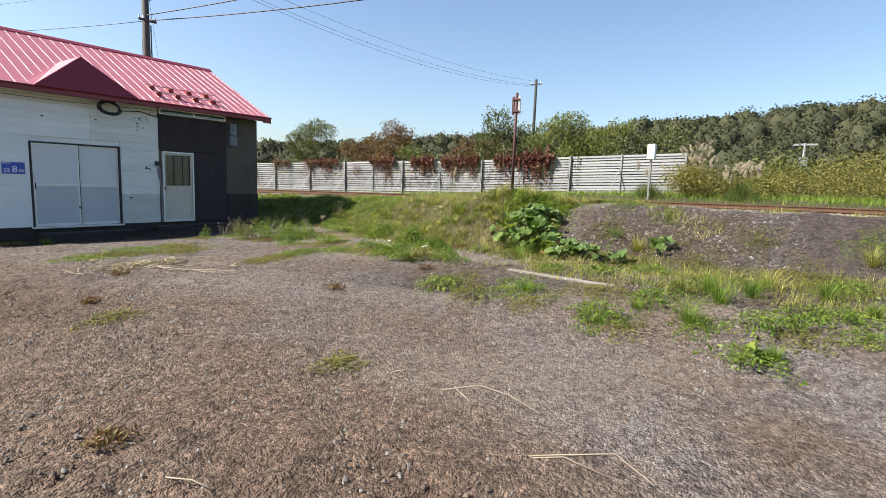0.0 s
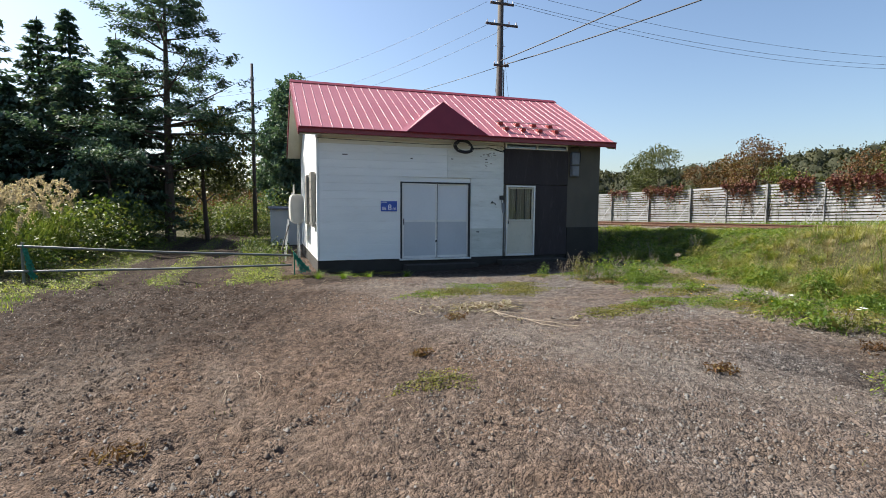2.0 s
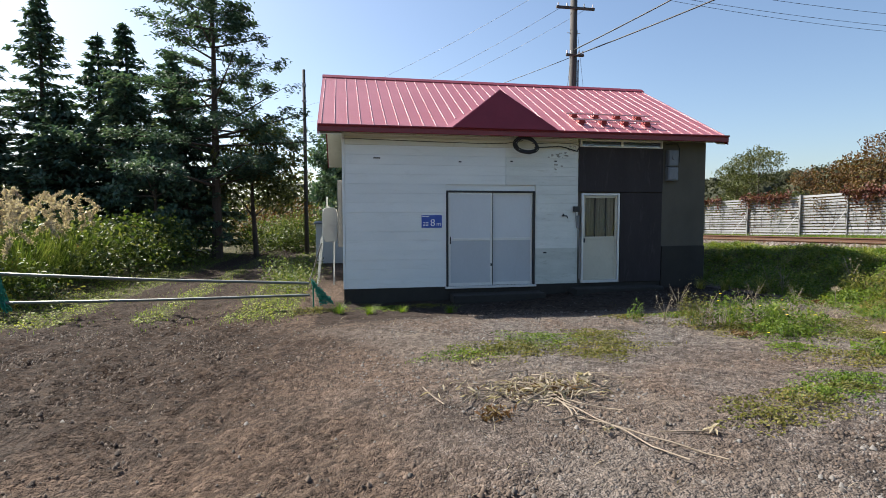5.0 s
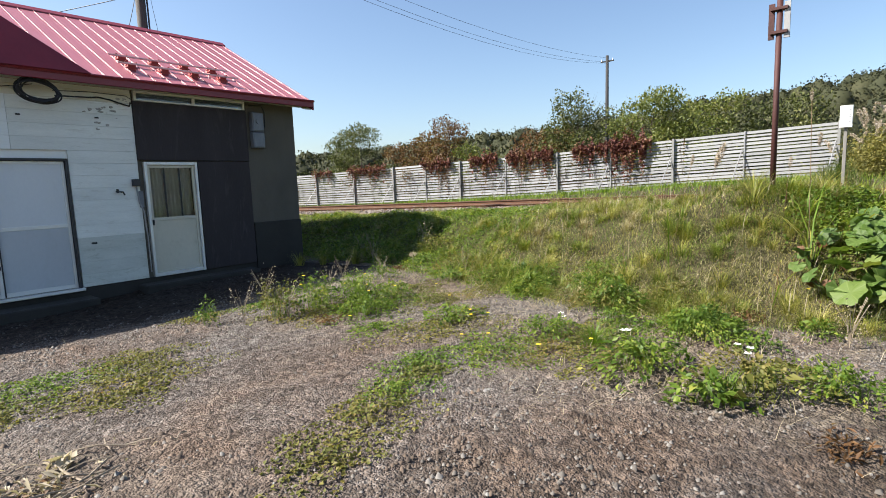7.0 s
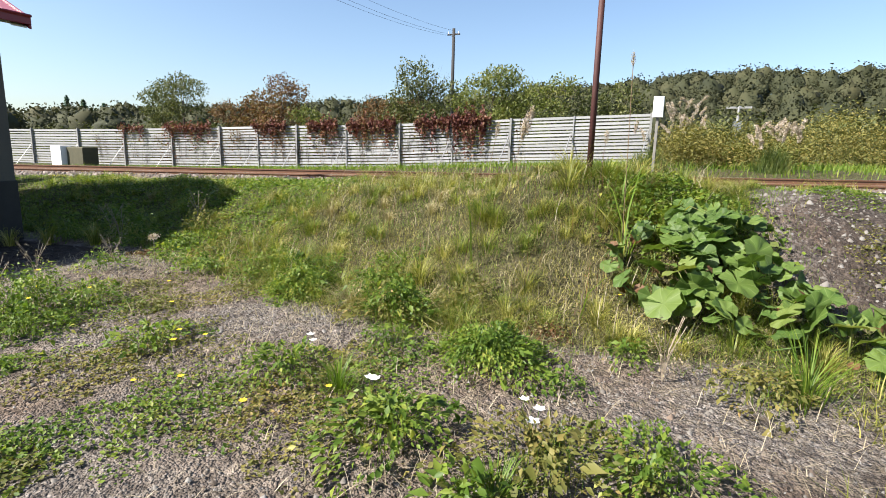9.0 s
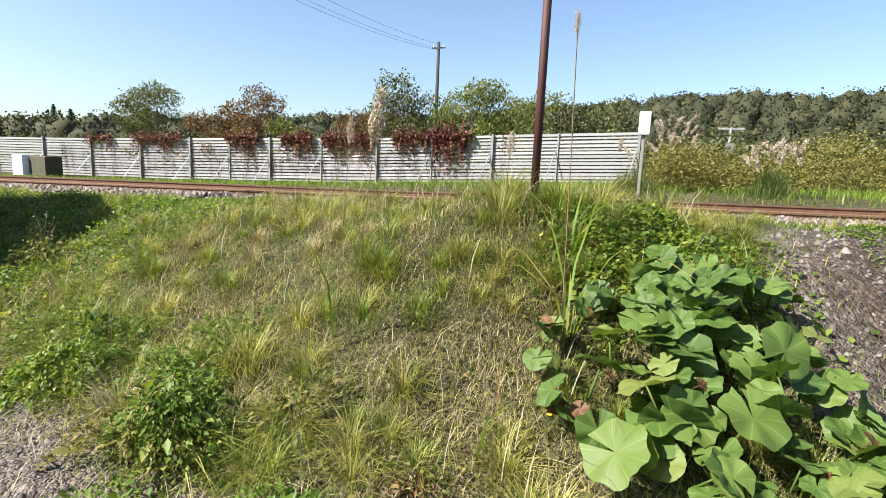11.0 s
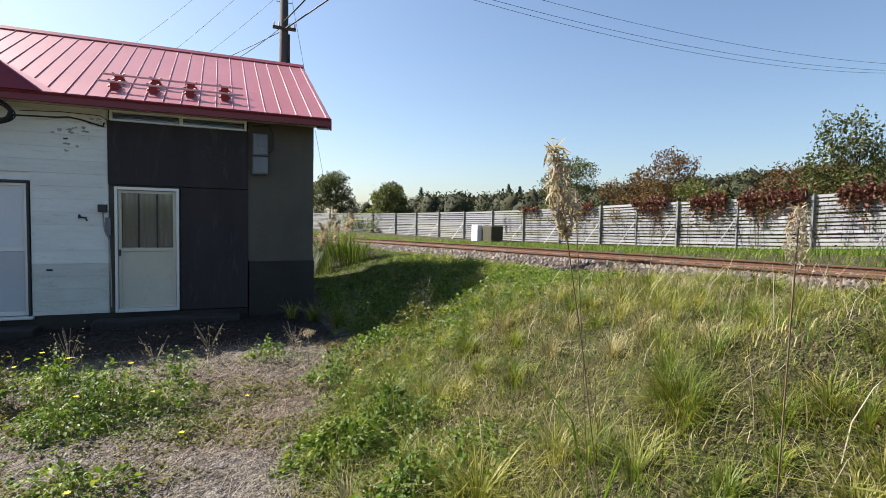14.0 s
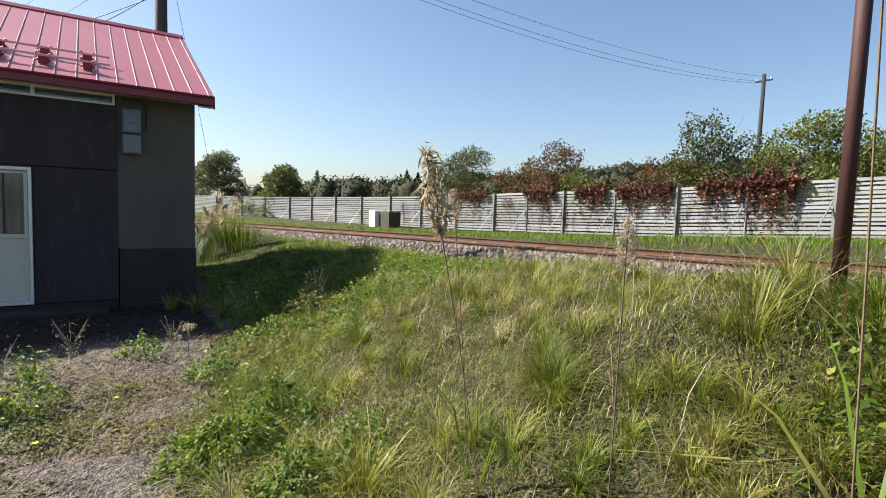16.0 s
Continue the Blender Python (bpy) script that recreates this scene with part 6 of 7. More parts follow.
plume_reed("pampas_reed", (8.2, -7.85, gz(8.2, -7.85)), (7.52, -8.42, 2.00), "tall bleached reed with a feathery head on the bank", 0.27, "reeds on the bank", 0.0022, 2, 5)
plume_reed("pampas_reed", (8.25, -7.7, gz(8.25, -7.7)), (7.86, -8.05, 1.94), "tall bleached reed with a feathery head on the bank", 0.11, "reeds on the bank", 0.002, 2, 6)
plume_reed("pampas_reed", (7.72, -8.88, gz(7.72, -8.88)), (7.58, -9.0, 1.87), "tall bleached reed with a feathery head on the bank", 0.09, "reeds on the bank", 0.0016, 1, 7)
plume_reed("pampas_reed", (8.55, -9.1, gz(8.55, -9.1)), (8.5, -9.06, 2.58), "tall bleached reed with a feathery head on the bank", 0.10, "reeds on the bank", 0.0035, 2, 8)


def broad_grass(x, y, n, h, label, seed):
    rng = np.random.default_rng(seed)
    t = thing("tall_grass", x, y, gz(x, y), label, "grass", "broad-leaved grass")
    for k in range(n):
        a = rng.uniform(0, 6.283)
        hh = h * rng.uniform(0.55, 1.1)
        me = blade_mesh("blade", np.array([x + 0.03 * math.cos(a)]), np.array([y + 0.03 * math.sin(a)]), np.array([gz(x, y) - 0.01]), np.array([hh]), np.array([rng.uniform(0.008, 0.014)]), np.array([rng.uniform(0.5, 1.25)]), M["grass_green" if k % 3 else "grass_bank"], seed + k, np.array([a]), 1.4)
        ob = new("blade", me)
        ob.parent, ob.matrix_parent_inverse = t, t.matrix_world.inverted()


broad_grass(8.62, -9.12, 8, 0.85, "tall broad-bladed grass arching over the bank", 400)
broad_grass(9.2, -9.0, 7, 0.7, "tall broad-bladed grass arching over the bank", 420)
broad_grass(9.0, -9.5, 9, 0.7, "tall broad-bladed grass arching over the bank", 440)


def reed_bed(name, x0, x1, y0, y1, n, h, w, label, seed, plumes=30, leaf="grass_green", dome=False):
    """A stand of reeds: leaves as one mass, heads as another."""
    rng = np.random.default_rng(seed)
    x, y = rng.uniform(x0, x1, n), rng.uniform(y0, y1, n)
    if dome:
        x, y = rng.normal((x0 + x1) / 2, (x1 - x0) / 5, n), rng.normal((y0 + y1) / 2, (y1 - y0) / 5, n)
    low = np.exp(-1.6 * (((x - (x0 + x1) / 2) / (x1 - x0)) ** 2 + ((y - (y0 + y1) / 2) / (y1 - y0)) ** 2) * 4) if dome else 1.0
    me = blade_mesh(name, x, y, ground_z(x, y), h * low * rng.uniform(0.4, 1.15, n), rng.uniform(0.6, 1.2, n) * w, rng.uniform(0.2, 0.8, n), M[leaf], seed)
    stuff(name, me, label, "reeds")
    if plumes:
        px, py = rng.uniform(x0, x1, plumes), rng.uniform(y0, y1, plumes)
        cs = []
        for a, b in zip(px, py):
            k = 90
            u = rng.uniform(0, 1, k)
            th, le = rng.uniform(0, 6.28), rng.uniform(0.1, 0.45)
            top = gz(a, b) + h * rng.uniform(0.75, 1.35)
            cs.append(np.stack([a + le * u * math.cos(th) + rng.normal(0, 0.03, k), b + le * u * math.sin(th) + rng.normal(0, 0.03, k), top + 0.45 * u - 0.3 * le * u * u + rng.normal(0, 0.02, k)], -1))
        c = np.concatenate(cs)
        stuff(name.replace("bed", "plumes"), leaf_mesh("plumes", c, rng.uniform(0.06, 0.12, len(c)), M["plume"], seed, 0.34, 0.25, far=True), "pale feathery reed heads", "reeds")


reed_bed("reed_bed", -10.5, -6.6, 1.6, 6.0, 2600, 1.45, 0.010, "pampas grass thicket beside the lane", 120, 110, "weed_lane")
reed_bed("lane_reed_bed", -10.5, -6.6, 0.6, 2.4, 800, 1.15, 0.009, "pampas grass leaning over the lane's edge", 125, 30, "weed_lane")
reed_bed("trackside_reed_bed", 22.4, 24.2, -9.4, -7.6, 900, 0.95, 0.006, "reeds round the marker post", 121, 3, "weed_lane", True)
reed_bed("far_reed_bed", 22.6, 24.0, -13.0, -11.6, 1500, 1.0, 0.006, "grey-green reeds across the track", 122, 18, "weed_lane", True)
reed_bed("gable_reed_bed", 8.9, 11.0, 5.5, 10.5, 1300, 0.95, 0.009, "pale reeds behind the shed's corner", 123, 22, "weed_lane")
reed_bed("far_plume_bed", 27.4, 29.6, -10.4, -8.9, 320, 1.9, 0.009, "plumed reeds behind the marker post", 124, 26, "reed_leaf")

# ---- trees and brush on the lane side ----
for i, (x, y, h, r, bare, gap) in enumerate(((-13.3, 16.0, 11.6, 2.8, 0.16, 0.08), (-11.6, 17.5, 10.4, 2.6, 0.2, 0.1), (-10.0, 16.5, 10.6, 2.7, 0.2, 0.1), (-8.3, 17.5, 10.0, 2.5, 0.2, 0.1), (-16.0, 15.0, 11.5, 3.6, 0.1, 0.05), (-18.5, 17.0, 12.0, 2.7, 0.1, 0.05), (-7.0, 14.5, 8.0, 3.0, 0.06, 0.05), (-9.2, 14.0, 7.5, 3.0, 0.05, 0.05), (-21.0, 15.5, 12.0, 3.2, 0.1, 0.05), (-14.6, 13.0, 8.0, 3.0, 0.05, 0.0), (-11.4, 13.5, 6.5, 2.8, 0.05, 0.0))):
    spruce(x, y, h, r, "dense dark green spruce at the edge of the woods", 130 + i, bare, gap)
spruce(-5.35, 13.0, 12.9, 5.4, "tall open spruce with bare dead boughs", 150, 0.24, 0.45, flare=0.62)
leafy_tree(1.0, 24.0, 10.0, 3.2, "needles", 0.24, 1300, "dark evergreen rising behind the shed", seed=151, low=0.06, blobs=30, name="evergreen_tree")
leafy_tree(-3.9, 14.0, 6.6, 2.3, "leaf_green", 0.20, 520, "shady broadleaf tree under the spruces", seed=152, trunk=0.13, low=0.42)
leafy_tree(-7.6, 12.0, 4.6, 2.0, "needles", 0.2, 460, "dark undergrowth tree beside the lane", seed=153, low=0.15)


def brush(x0, x1, y0, y1, n, h, leaf, size, mat, label, seed, name="undergrowth"):
    """A thicket: many overlapping low clumps as one mass."""
    rng = np.random.default_rng(seed)
    bl = []
    for k in range(n):
        x, y = rng.uniform(x0, x1), rng.uniform(y0, y1)
        s = h * rng.uniform(0.3, 0.55)
        bl.append((x, y, gz(x, y) + s * rng.uniform(0.4, 1.2), s * 1.2, s * 1.2, s))
    p = clump_points(rng, bl, leaf, 0.3)
    p = p[p[:, 2] > ground_z(p[:, 0], p[:, 1])]
    stuff(name, leaf_mesh(name, p, rng.uniform(0.6, 1.4, len(p)) * size, M[mat], seed, 0.55, 0.5, far=True), label, "undergrowth")


brush(-11.5, -5.9, 0.4, 4.5, 38, 1.15, 480, 0.085, "weed_lane", "leafy green weeds beside the lane", 160)
brush(-11, -5.6, 4.5, 11.5, 44, 1.9, 260, 0.15, "weed_lane", "tall weeds under the spruces", 161)
brush(-8.6, -5.3, -0.2, 1.5, 14, 0.55, 620, 0.06, "weed_olive", "low weeds at the lane's edge", 162)
brush(-6.5, 4.0, 22, 30, 30, 3.2, 240, 0.16, "leaf_russet", "russet brush closing the lane", 163)
brush(-4.8, -0.4, 15, 20, 26, 2.4, 300, 0.13, "weed_lane", "olive brush beside the lane's end", 164)
brush(-24, -8, 12, 16, 40, 2.4, 200, 0.16, "leaf_green", "dim undergrowth below the spruces", 165)
brush(-1.9, -0.75, 0.8, 9.0, 24, 0.8, 480, 0.07, "weed_lane", "weeds along the shed's side", 166)
brush(-40, 10, 36, 60, 46, 7.0, 45, 0.5, "leaf_green", "woods at the lane's far end", 167, "far_woods")

# ---- trees behind the fence ----
behind = ((37.5, 31.0, 8.4, 3.2, "leaf_green", "small round green tree behind the fence", 9, 0), (37.5, 33.8, 7.6, 2.6, "leaf_green", "small round green tree behind the fence", 8, 0),
          (37.0, 19.6, 7.2, 3.2, "leaf_russet", "russet tree overgrown with creeper", 9, 4), (36.0, 15.6, 4.4, 2.4, "leaf_bright", "yellow-green bush behind the fence", 7, 3), (37.5, 24.2, 5.6, 3.0, "leaf_russet", "russet brush behind the fence", 8, 6),
          (38.0, 7.4, 6.9, 3.4, "leaf_green", "twiggy olive tree behind the fence", 10, 26), (37.5, 2.2, 6.6, 3.4, "leaf_bright", "spreading yellow-green tree behind the fence", 11, 2), (37.0, -1.8, 5.4, 2.4, "leaf_bright", "yellow-green bush behind the fence", 8, 4),
          (40.0, 11.0, 5.0, 3.4, "leaf_russet", "russet brush behind the fence", 8, 8), (39.0, -5.0, 4.6, 3.0, "leaf_green", "olive bush behind the fence", 8, 4), (33.0, 78.0, 7.6, 3.8, "leaf_bright", "twiggy tree far down the line", 9, 26), (29.0, 62.0, 7.0, 3.4, "leaf_green", "green tree far down the line", 9, 0),
          (27.5, 100.0, 11.0, 5.8, "leaf_green", "round dark tree far down the line", 9, 0), (31, 70, 5.4, 3.0, "leaf_green", "green tree far down the line", 9, 8))
for i, (x, y, h, r, mat, lab, nb, st) in enumerate(behind):
    leafy_tree(x, y, h, r, mat, 0.18 if y < 50 else 0.34, 560 if y < 50 else 340, lab, seed=200 + i, trunk=0.10, low=0.22, blobs=nb, sticks=st, group="trees behind the fence" if y < 50 else "")
brush(35.0, 40.0, -6, 40, 24, 2.4, 330, 0.15, "leaf_russet", "russet brush along the back of the fence", 171)
brush(36.0, 44.0, -6, 60, 60, 4.0, 150, 0.22, "leaf_green", "green brush along the back of the fence", 172)
brush(35.0, 52.0, -34, -8, 46, 3.0, 330, 0.13, "leaf_green", "golden and green scrub past the fence's end", 173)
brush(40.0, 60.0, -46, -10, 50, 4.4, 100, 0.32, "leaf_green", "olive scrub past the fence's end", 174)
brush(34.6, 40.0, -20, -9, 11, 3.2, 420, 0.12, "leaf_yellow", "golden bushes past the fence's end", 177)
brush(25.0, 27.2, -10.4, -9.1, 12, 1.75, 460, 0.11, "leaf_yellow", "golden bush behind the marker post", 178)
brush(25.0, 27.5, -13.6, -10.6, 12, 1.4, 420, 0.12, "weed_olive", "olive bush behind the marker post", 179)
brush(27.0, 36.0, -24, -9, 26, 1.4, 420, 0.10, "weed_olive", "low bright scrub across the track", 175)
brush(24.0, 27.0, 60, 120, 30, 2.6, 90, 0.3, "leaf_bright", "bushes beside the distant track", 176)


def creeper():
    """Red creeper hanging over the fence in drifts."""
    rng = np.random.default_rng(180)
    for i, (y0, y1, drop, dens) in enumerate(((0.8, 3.6, 1.5, 2600), (3.6, 5.8, 0.8, 900), (7.2, 10.8, 1.0, 2000), (11.6, 14.0, 0.9, 1100), (15.8, 18.6, 0.8, 800), (22.5, 27.0, 0.9, 900), (29.0, 31.5, 0.6, 300))):
        n = int(dens * 1.6)
        y = rng.uniform(y0, y1, n)
        top = fence_z(y) + np.interp(y, [-8, 0, 16, 32], [2.62, 2.68, 2.95, 2.98])
        hang = drop * (0.6 + 0.6 * np.sin(y * 2.3 + i) * np.sin(y * 5.1) + 0.35 * np.sin(y * 11.0 + 2 * i)) + 0.15
        f = rng.uniform(-0.45, 1, n)
        z = top - hang * f * np.abs(rng.normal(0.6, 0.55, n)) + 0.05
        x = fence_x(y) - 0.12 - np.abs(rng.normal(0, 0.14, n))
        tagged(new("creeper", leaf_mesh("creeper", np.stack([x, y, z], -1), rng.uniform(0.08, 0.20, n), M["leaf_red"], 181 + i, 0.85, 0.15, far=True)), "dark red creeper hanging over the fence", "creeper", "creeper on the fence")
    n = 130
    y0 = rng.uniform(-1, 34, n)
    bm = bmesh.new()
    for y in y0:
        x, zb = float(fence_x(y)) - 0.09, float(fence_z(y))
        rod((x, y, zb + rng.uniform(0.1, 1.2)), (x - 0.05, y + rng.uniform(-0.6, 0.6), zb + 2.5), 0.012, 0.006, 4, bm)
    stuff("creeper_stems", mesh_of(bm, M["bark"], name="creeper_stems"), "bare creeper stems on the fence", "creeper")
    y = 16 + rng.normal(0, 8, 1500)
    y = np.clip(y + 1.2 * np.sin(y * 1.7), -1, 34)
    z = fence_z(y) + 2.7 - np.abs(rng.normal(0, 0.9, 1500))
    x = fence_x(y) - 0.1 - np.abs(rng.normal(0, 0.06, 1500))
    stuff("creeper_scatter", leaf_mesh("creeper_scatter", np.stack([x, y, z], -1), rng.uniform(0.06, 0.14, 1500), M["leaf_russet"], 190, 0.8, 0.15), "sparse creeper leaves over the slats", "creeper")


creeper()


def hill_woods():
    rng = np.random.default_rng(191)
    n = 1700
    az, r = np.radians(rng.uniform(6, 128, n)), 62 + 118 * rng.uniform(0, 1, n) ** 0.8
    x, y = 3 + r * np.sin(az), -10 + r * np.cos(az)
    keep = (x > 46)
    x, y, r = x[keep], y[keep], r[keep]
    z = ground_z(x, y)
    cs, sz, vs, fs = [], [], [], []
    th, ph = np.meshgrid(np.linspace(0, 2 * math.pi, 9)[:-1], np.linspace(-0.35, 1.45, 5))
    ball = np.stack([np.cos(ph) * np.cos(th), np.cos(ph) * np.sin(th), np.sin(ph)], -1).reshape(-1, 3)
    quads = np.array([[i * 8 + j, i * 8 + (j + 1) % 8, (i + 1) * 8 + (j + 1) % 8, (i + 1) * 8 + j] for i in range(4) for j in range(8)])
    for i, (a, b, c, d) in enumerate(zip(x, y, z, r)):
        s = rng.uniform(1.5, 3.4) * (0.7 + d / 250)
        tall = rng.uniform(0.9, 1.5)
        mid = np.array([a, b, c + s * 0.7])
        vs.append(mid + ball * np.array([s, s, s * tall]) * rng.uniform(0.48, 0.78, (len(ball), 1)))
        fs.append(quads + i * len(ball))
        k = 170 if d < 110 else 125
        v = rng.normal(0, 1, (k, 3))
        v /= np.linalg.norm(v, axis=1)[:, None]
        v[:, 2] = np.abs(v[:, 2]) - 0.1
        cs.append(mid + v * np.array([s, s, s * tall]) * rng.uniform(0.62, 1.0, (k, 1)))
        sz.append(rng.uniform(0.5, 1.0, k) * s * 0.19)
    me = raw_mesh("hill_crowns", np.concatenate(vs), 4, np.concatenate(fs).ravel(), M["hill_wood"], True)
    stuff("hill_crowns", me, "rounded crowns of the woods on the hillside", "woods")
    c, s = np.concatenate(cs), np.concatenate(sz)
    stuff("hill_woods", leaf_mesh("hill_woods", c, s, M["hill_wood"], 192, 0.7, 0.3, far=True), "autumn woods covering the hillside", "woods")
    for i in range(9):
        a = radians(rng.uniform(14, 34))
        d = rng.uniform(170, 190)
        xx, yy = 3 + d * math.sin(a), -10 + d * math.cos(a)
        spruce(xx, yy, rng.uniform(7, 12), 2.6, "distant dark conifer on the skyline", 300 + i, 0.1, 0.0, "conifer_tree", "conifers on the skyline", 0.75, True)


hill_woods()

# ---- poles and wires ----
def utility_pole():
    x, y = 8.52, 7.84
    z0 = gz(x, y)
    p = thing("utility_pole", x, y, z0, "weathered wooden utility pole with crossarms behind the shed", "utility pole")
    part("shaft", rod((x, y, z0 - 0.3), (x, y, 11.4), 0.17, 0.12, 12), M["utility"], p, smooth=True)
    for z, half, yaw in ((9.45, 0.75, 0), (10.32, 0.55, 30), (7.75, 0.35, 0), (10.75, 0.5, 0)):
        a = part("crossarm", rounded(box(x - half, y - 0.19, z - 0.045, x + half, y - 0.11, z + 0.045), 0.008), M["utility"], p)
        for s in (-0.9, -0.45, 0.45, 0.9):
            bm = rod((x + s * half, y - 0.15, z + 0.05), (x + s * half, y - 0.15, z + 0.17), 0.03, 0.022, 8)
            part("insulator", bm, M["white"], a)
    part("step_bolts", rod((x - 0.25, y, 8.6), (x + 0.25, y, 8.6), 0.012, sides=6), M["steel"], p)
    part("cable_riser", tube([(x + 0.17, y - 0.1, z0 + 0.5), (x + 0.16, y - 0.1, 5), (x + 0.15, y - 0.1, 7.6)], 0.025, 6), M["wire"], p)
    return p


utility_pole()


def wire(p, q, sag, r, label="black overhead wire between poles", m="wire"):
    p, q = Vector(p), Vector(q)
    n = 26
    pts = [p.lerp(q, k / n) - Vector((0, 0, sag * 4 * (k / n) * (1 - k / n))) for k in range(n + 1)]
    ob = new("overhead_wire", mesh_of(tube(pts, r, 5), M[m], True, "wire"))
    return tagged(ob, label, "wire", "overhead wires")


for p, q, sag, r in (((9.0, 7.7, 10.9), (44.2, 8.1, 11.5), 0.9, 0.008), ((9.1, 7.7, 10.45), (44.4, 8.1, 11.2), 1.0, 0.008), ((8.2, 7.7, 10.45), (44.4, 8.1, 11.1), 1.2, 0.008),
                     ((8.55, 7.7, 7.75), (15.8, -19.0, 9.0), 0.5, 0.022), ((8.5, 7.7, 7.95), (13.6, -19.0, 9.6), 0.4, 0.022),
                     ((8.5, 7.9, 7.75), (-6.0, 34.0, 8.2), 0.8, 0.012), ((8.0, 7.9, 9.5), (-4.0, 40.0, 10.5), 0.9, 0.007), ((9.0, 7.9, 9.5), (-2.0, 40.0, 10.5), 0.9, 0.007), ((7.9, 7.9, 10.4), (-6, 40, 11.5), 0.9, 0.007), ((8.55, 7.9, 9.9), (10.6, 9.6, 0.7), 0.0, 0.006), ((8.35, 7.7, 7.7), (4.6, 0.0, 3.35), 0.35, 0.009)):
    wire(p, q, sag, r)


def far_pole():
    x, y = 44.4, 8.1
    z0 = gz(x, y)
    p = thing("far_pole", x, y, z0, "dark tarred pole behind the fence", "utility pole")
    part("shaft", rod((x, y, z0 - 0.2), (x, y, 11.7), 0.17, 0.12, 10), M["dark_pole"], p, smooth=True)
    part("crossarm", box(x - 0.05, y - 0.55, 11.2, x + 0.05, y + 0.55, 11.3), M["dark_pole"], p)
    for s in (-0.45, 0.0, 0.45):
        part("insulator", rod((x, y + s, 11.3), (x, y + s, 11.45), 0.04, 0.03, 8), M["white"], p)


far_pole()


def lane_pole():
    x, y = -1.75, 15.0
    p = thing("lane_pole", x, y, gz(x, y), "slim grey pole standing beside the lane", "utility pole")
    part("shaft", rod((x, y, gz(x, y) - 0.2), (x, y, 8.7), 0.11, 0.07, 10), M["utility"], p, smooth=True)
    part("clamp", rod((x, y, 7.9), (x, y, 8.05), 0.10, sides=10), M["steel"], p)
    part("clamp", rod((x, y, 7.2), (x, y, 7.28), 0.105, sides=10), M["steel"], p)


lane_pole()


def rusty_post():
    x, y = 9.99, -8.53
    z0 = gz(x, y)
    p = thing("sign_post", x, y, z0, "rusty red steel post with sign plates seen from behind", "sign post")
    part("tube", rod((x, y, z0 - 0.3), (x, y, 4.03), 0.036, sides=16), M["rust_pole"], p, smooth=True)
    part("cap", rod((x, y, 4.03), (x, y, 4.05), 0.038, 0.024, 16), M["rust_pole"], p)
    for s in (-1, 1):
        part("plate", rounded(box(x - 0.02 + 0.01 * s, y + s * 0.09 - 0.035, 3.50, x + 0.0 + 0.01 * s, y + s * 0.09 + 0.035, 3.96), 0.003), M["steel"] if s < 0 else M["rust_pole"], p, "narrow sign plate edge")
    for z in (3.58, 3.88):
        part("bracket", rounded(box(x - 0.06, y - 0.10, z - 0.02, x + 0.05, y + 0.10, z + 0.02), 0.004), M["rust_pole"], p)


rusty_post()


def marker_post():
    x, y = 22.44, -8.74
    z0 = gz(x, y)
    p = thing("marker_post", x, y, z0, "slim pale post carrying a white marker box", "marker post")
    part("post", rounded(box(x - 0.045, y - 0.045, z0 - 0.2, x + 0.045, y + 0.045, 3.1), 0.008), M["concrete_light"], p)
    part("box", rounded(box(x - 0.14, y - 0.16, 3.05, x + 0.14, y + 0.16, 3.72), 0.012), M["white"], p, "white painted box")
    for k in range(6):
        part("lettering_bar", box(x - 0.148, y - 0.12, 3.22 + 0.07 * k, x - 0.141, y - 0.06, 3.245 + 0.07 * k), M["meter"], p, "grey unreadable lettering")


marker_post()


def signal_post():
    x, y = 52.0, -13.5
    z0 = gz(x, y)
    p = thing("equipment_post", x, y, z0, "distant grey post with a crossarm and boxes", "post")
    part("shaft", rod((x, y, z0), (x, y, z0 + 4.6), 0.12, 0.10, 8), M["steel"], p)
    part("arm", box(x - 0.06, y - 0.9, z0 + 4.4, x + 0.06, y + 0.9, z0 + 4.55), M["steel"], p)
    part("box", box(x - 0.25, y - 0.3, z0 + 2.6, x + 0.25, y + 0.3, z0 + 3.4), M["meter"], p)


signal_post()

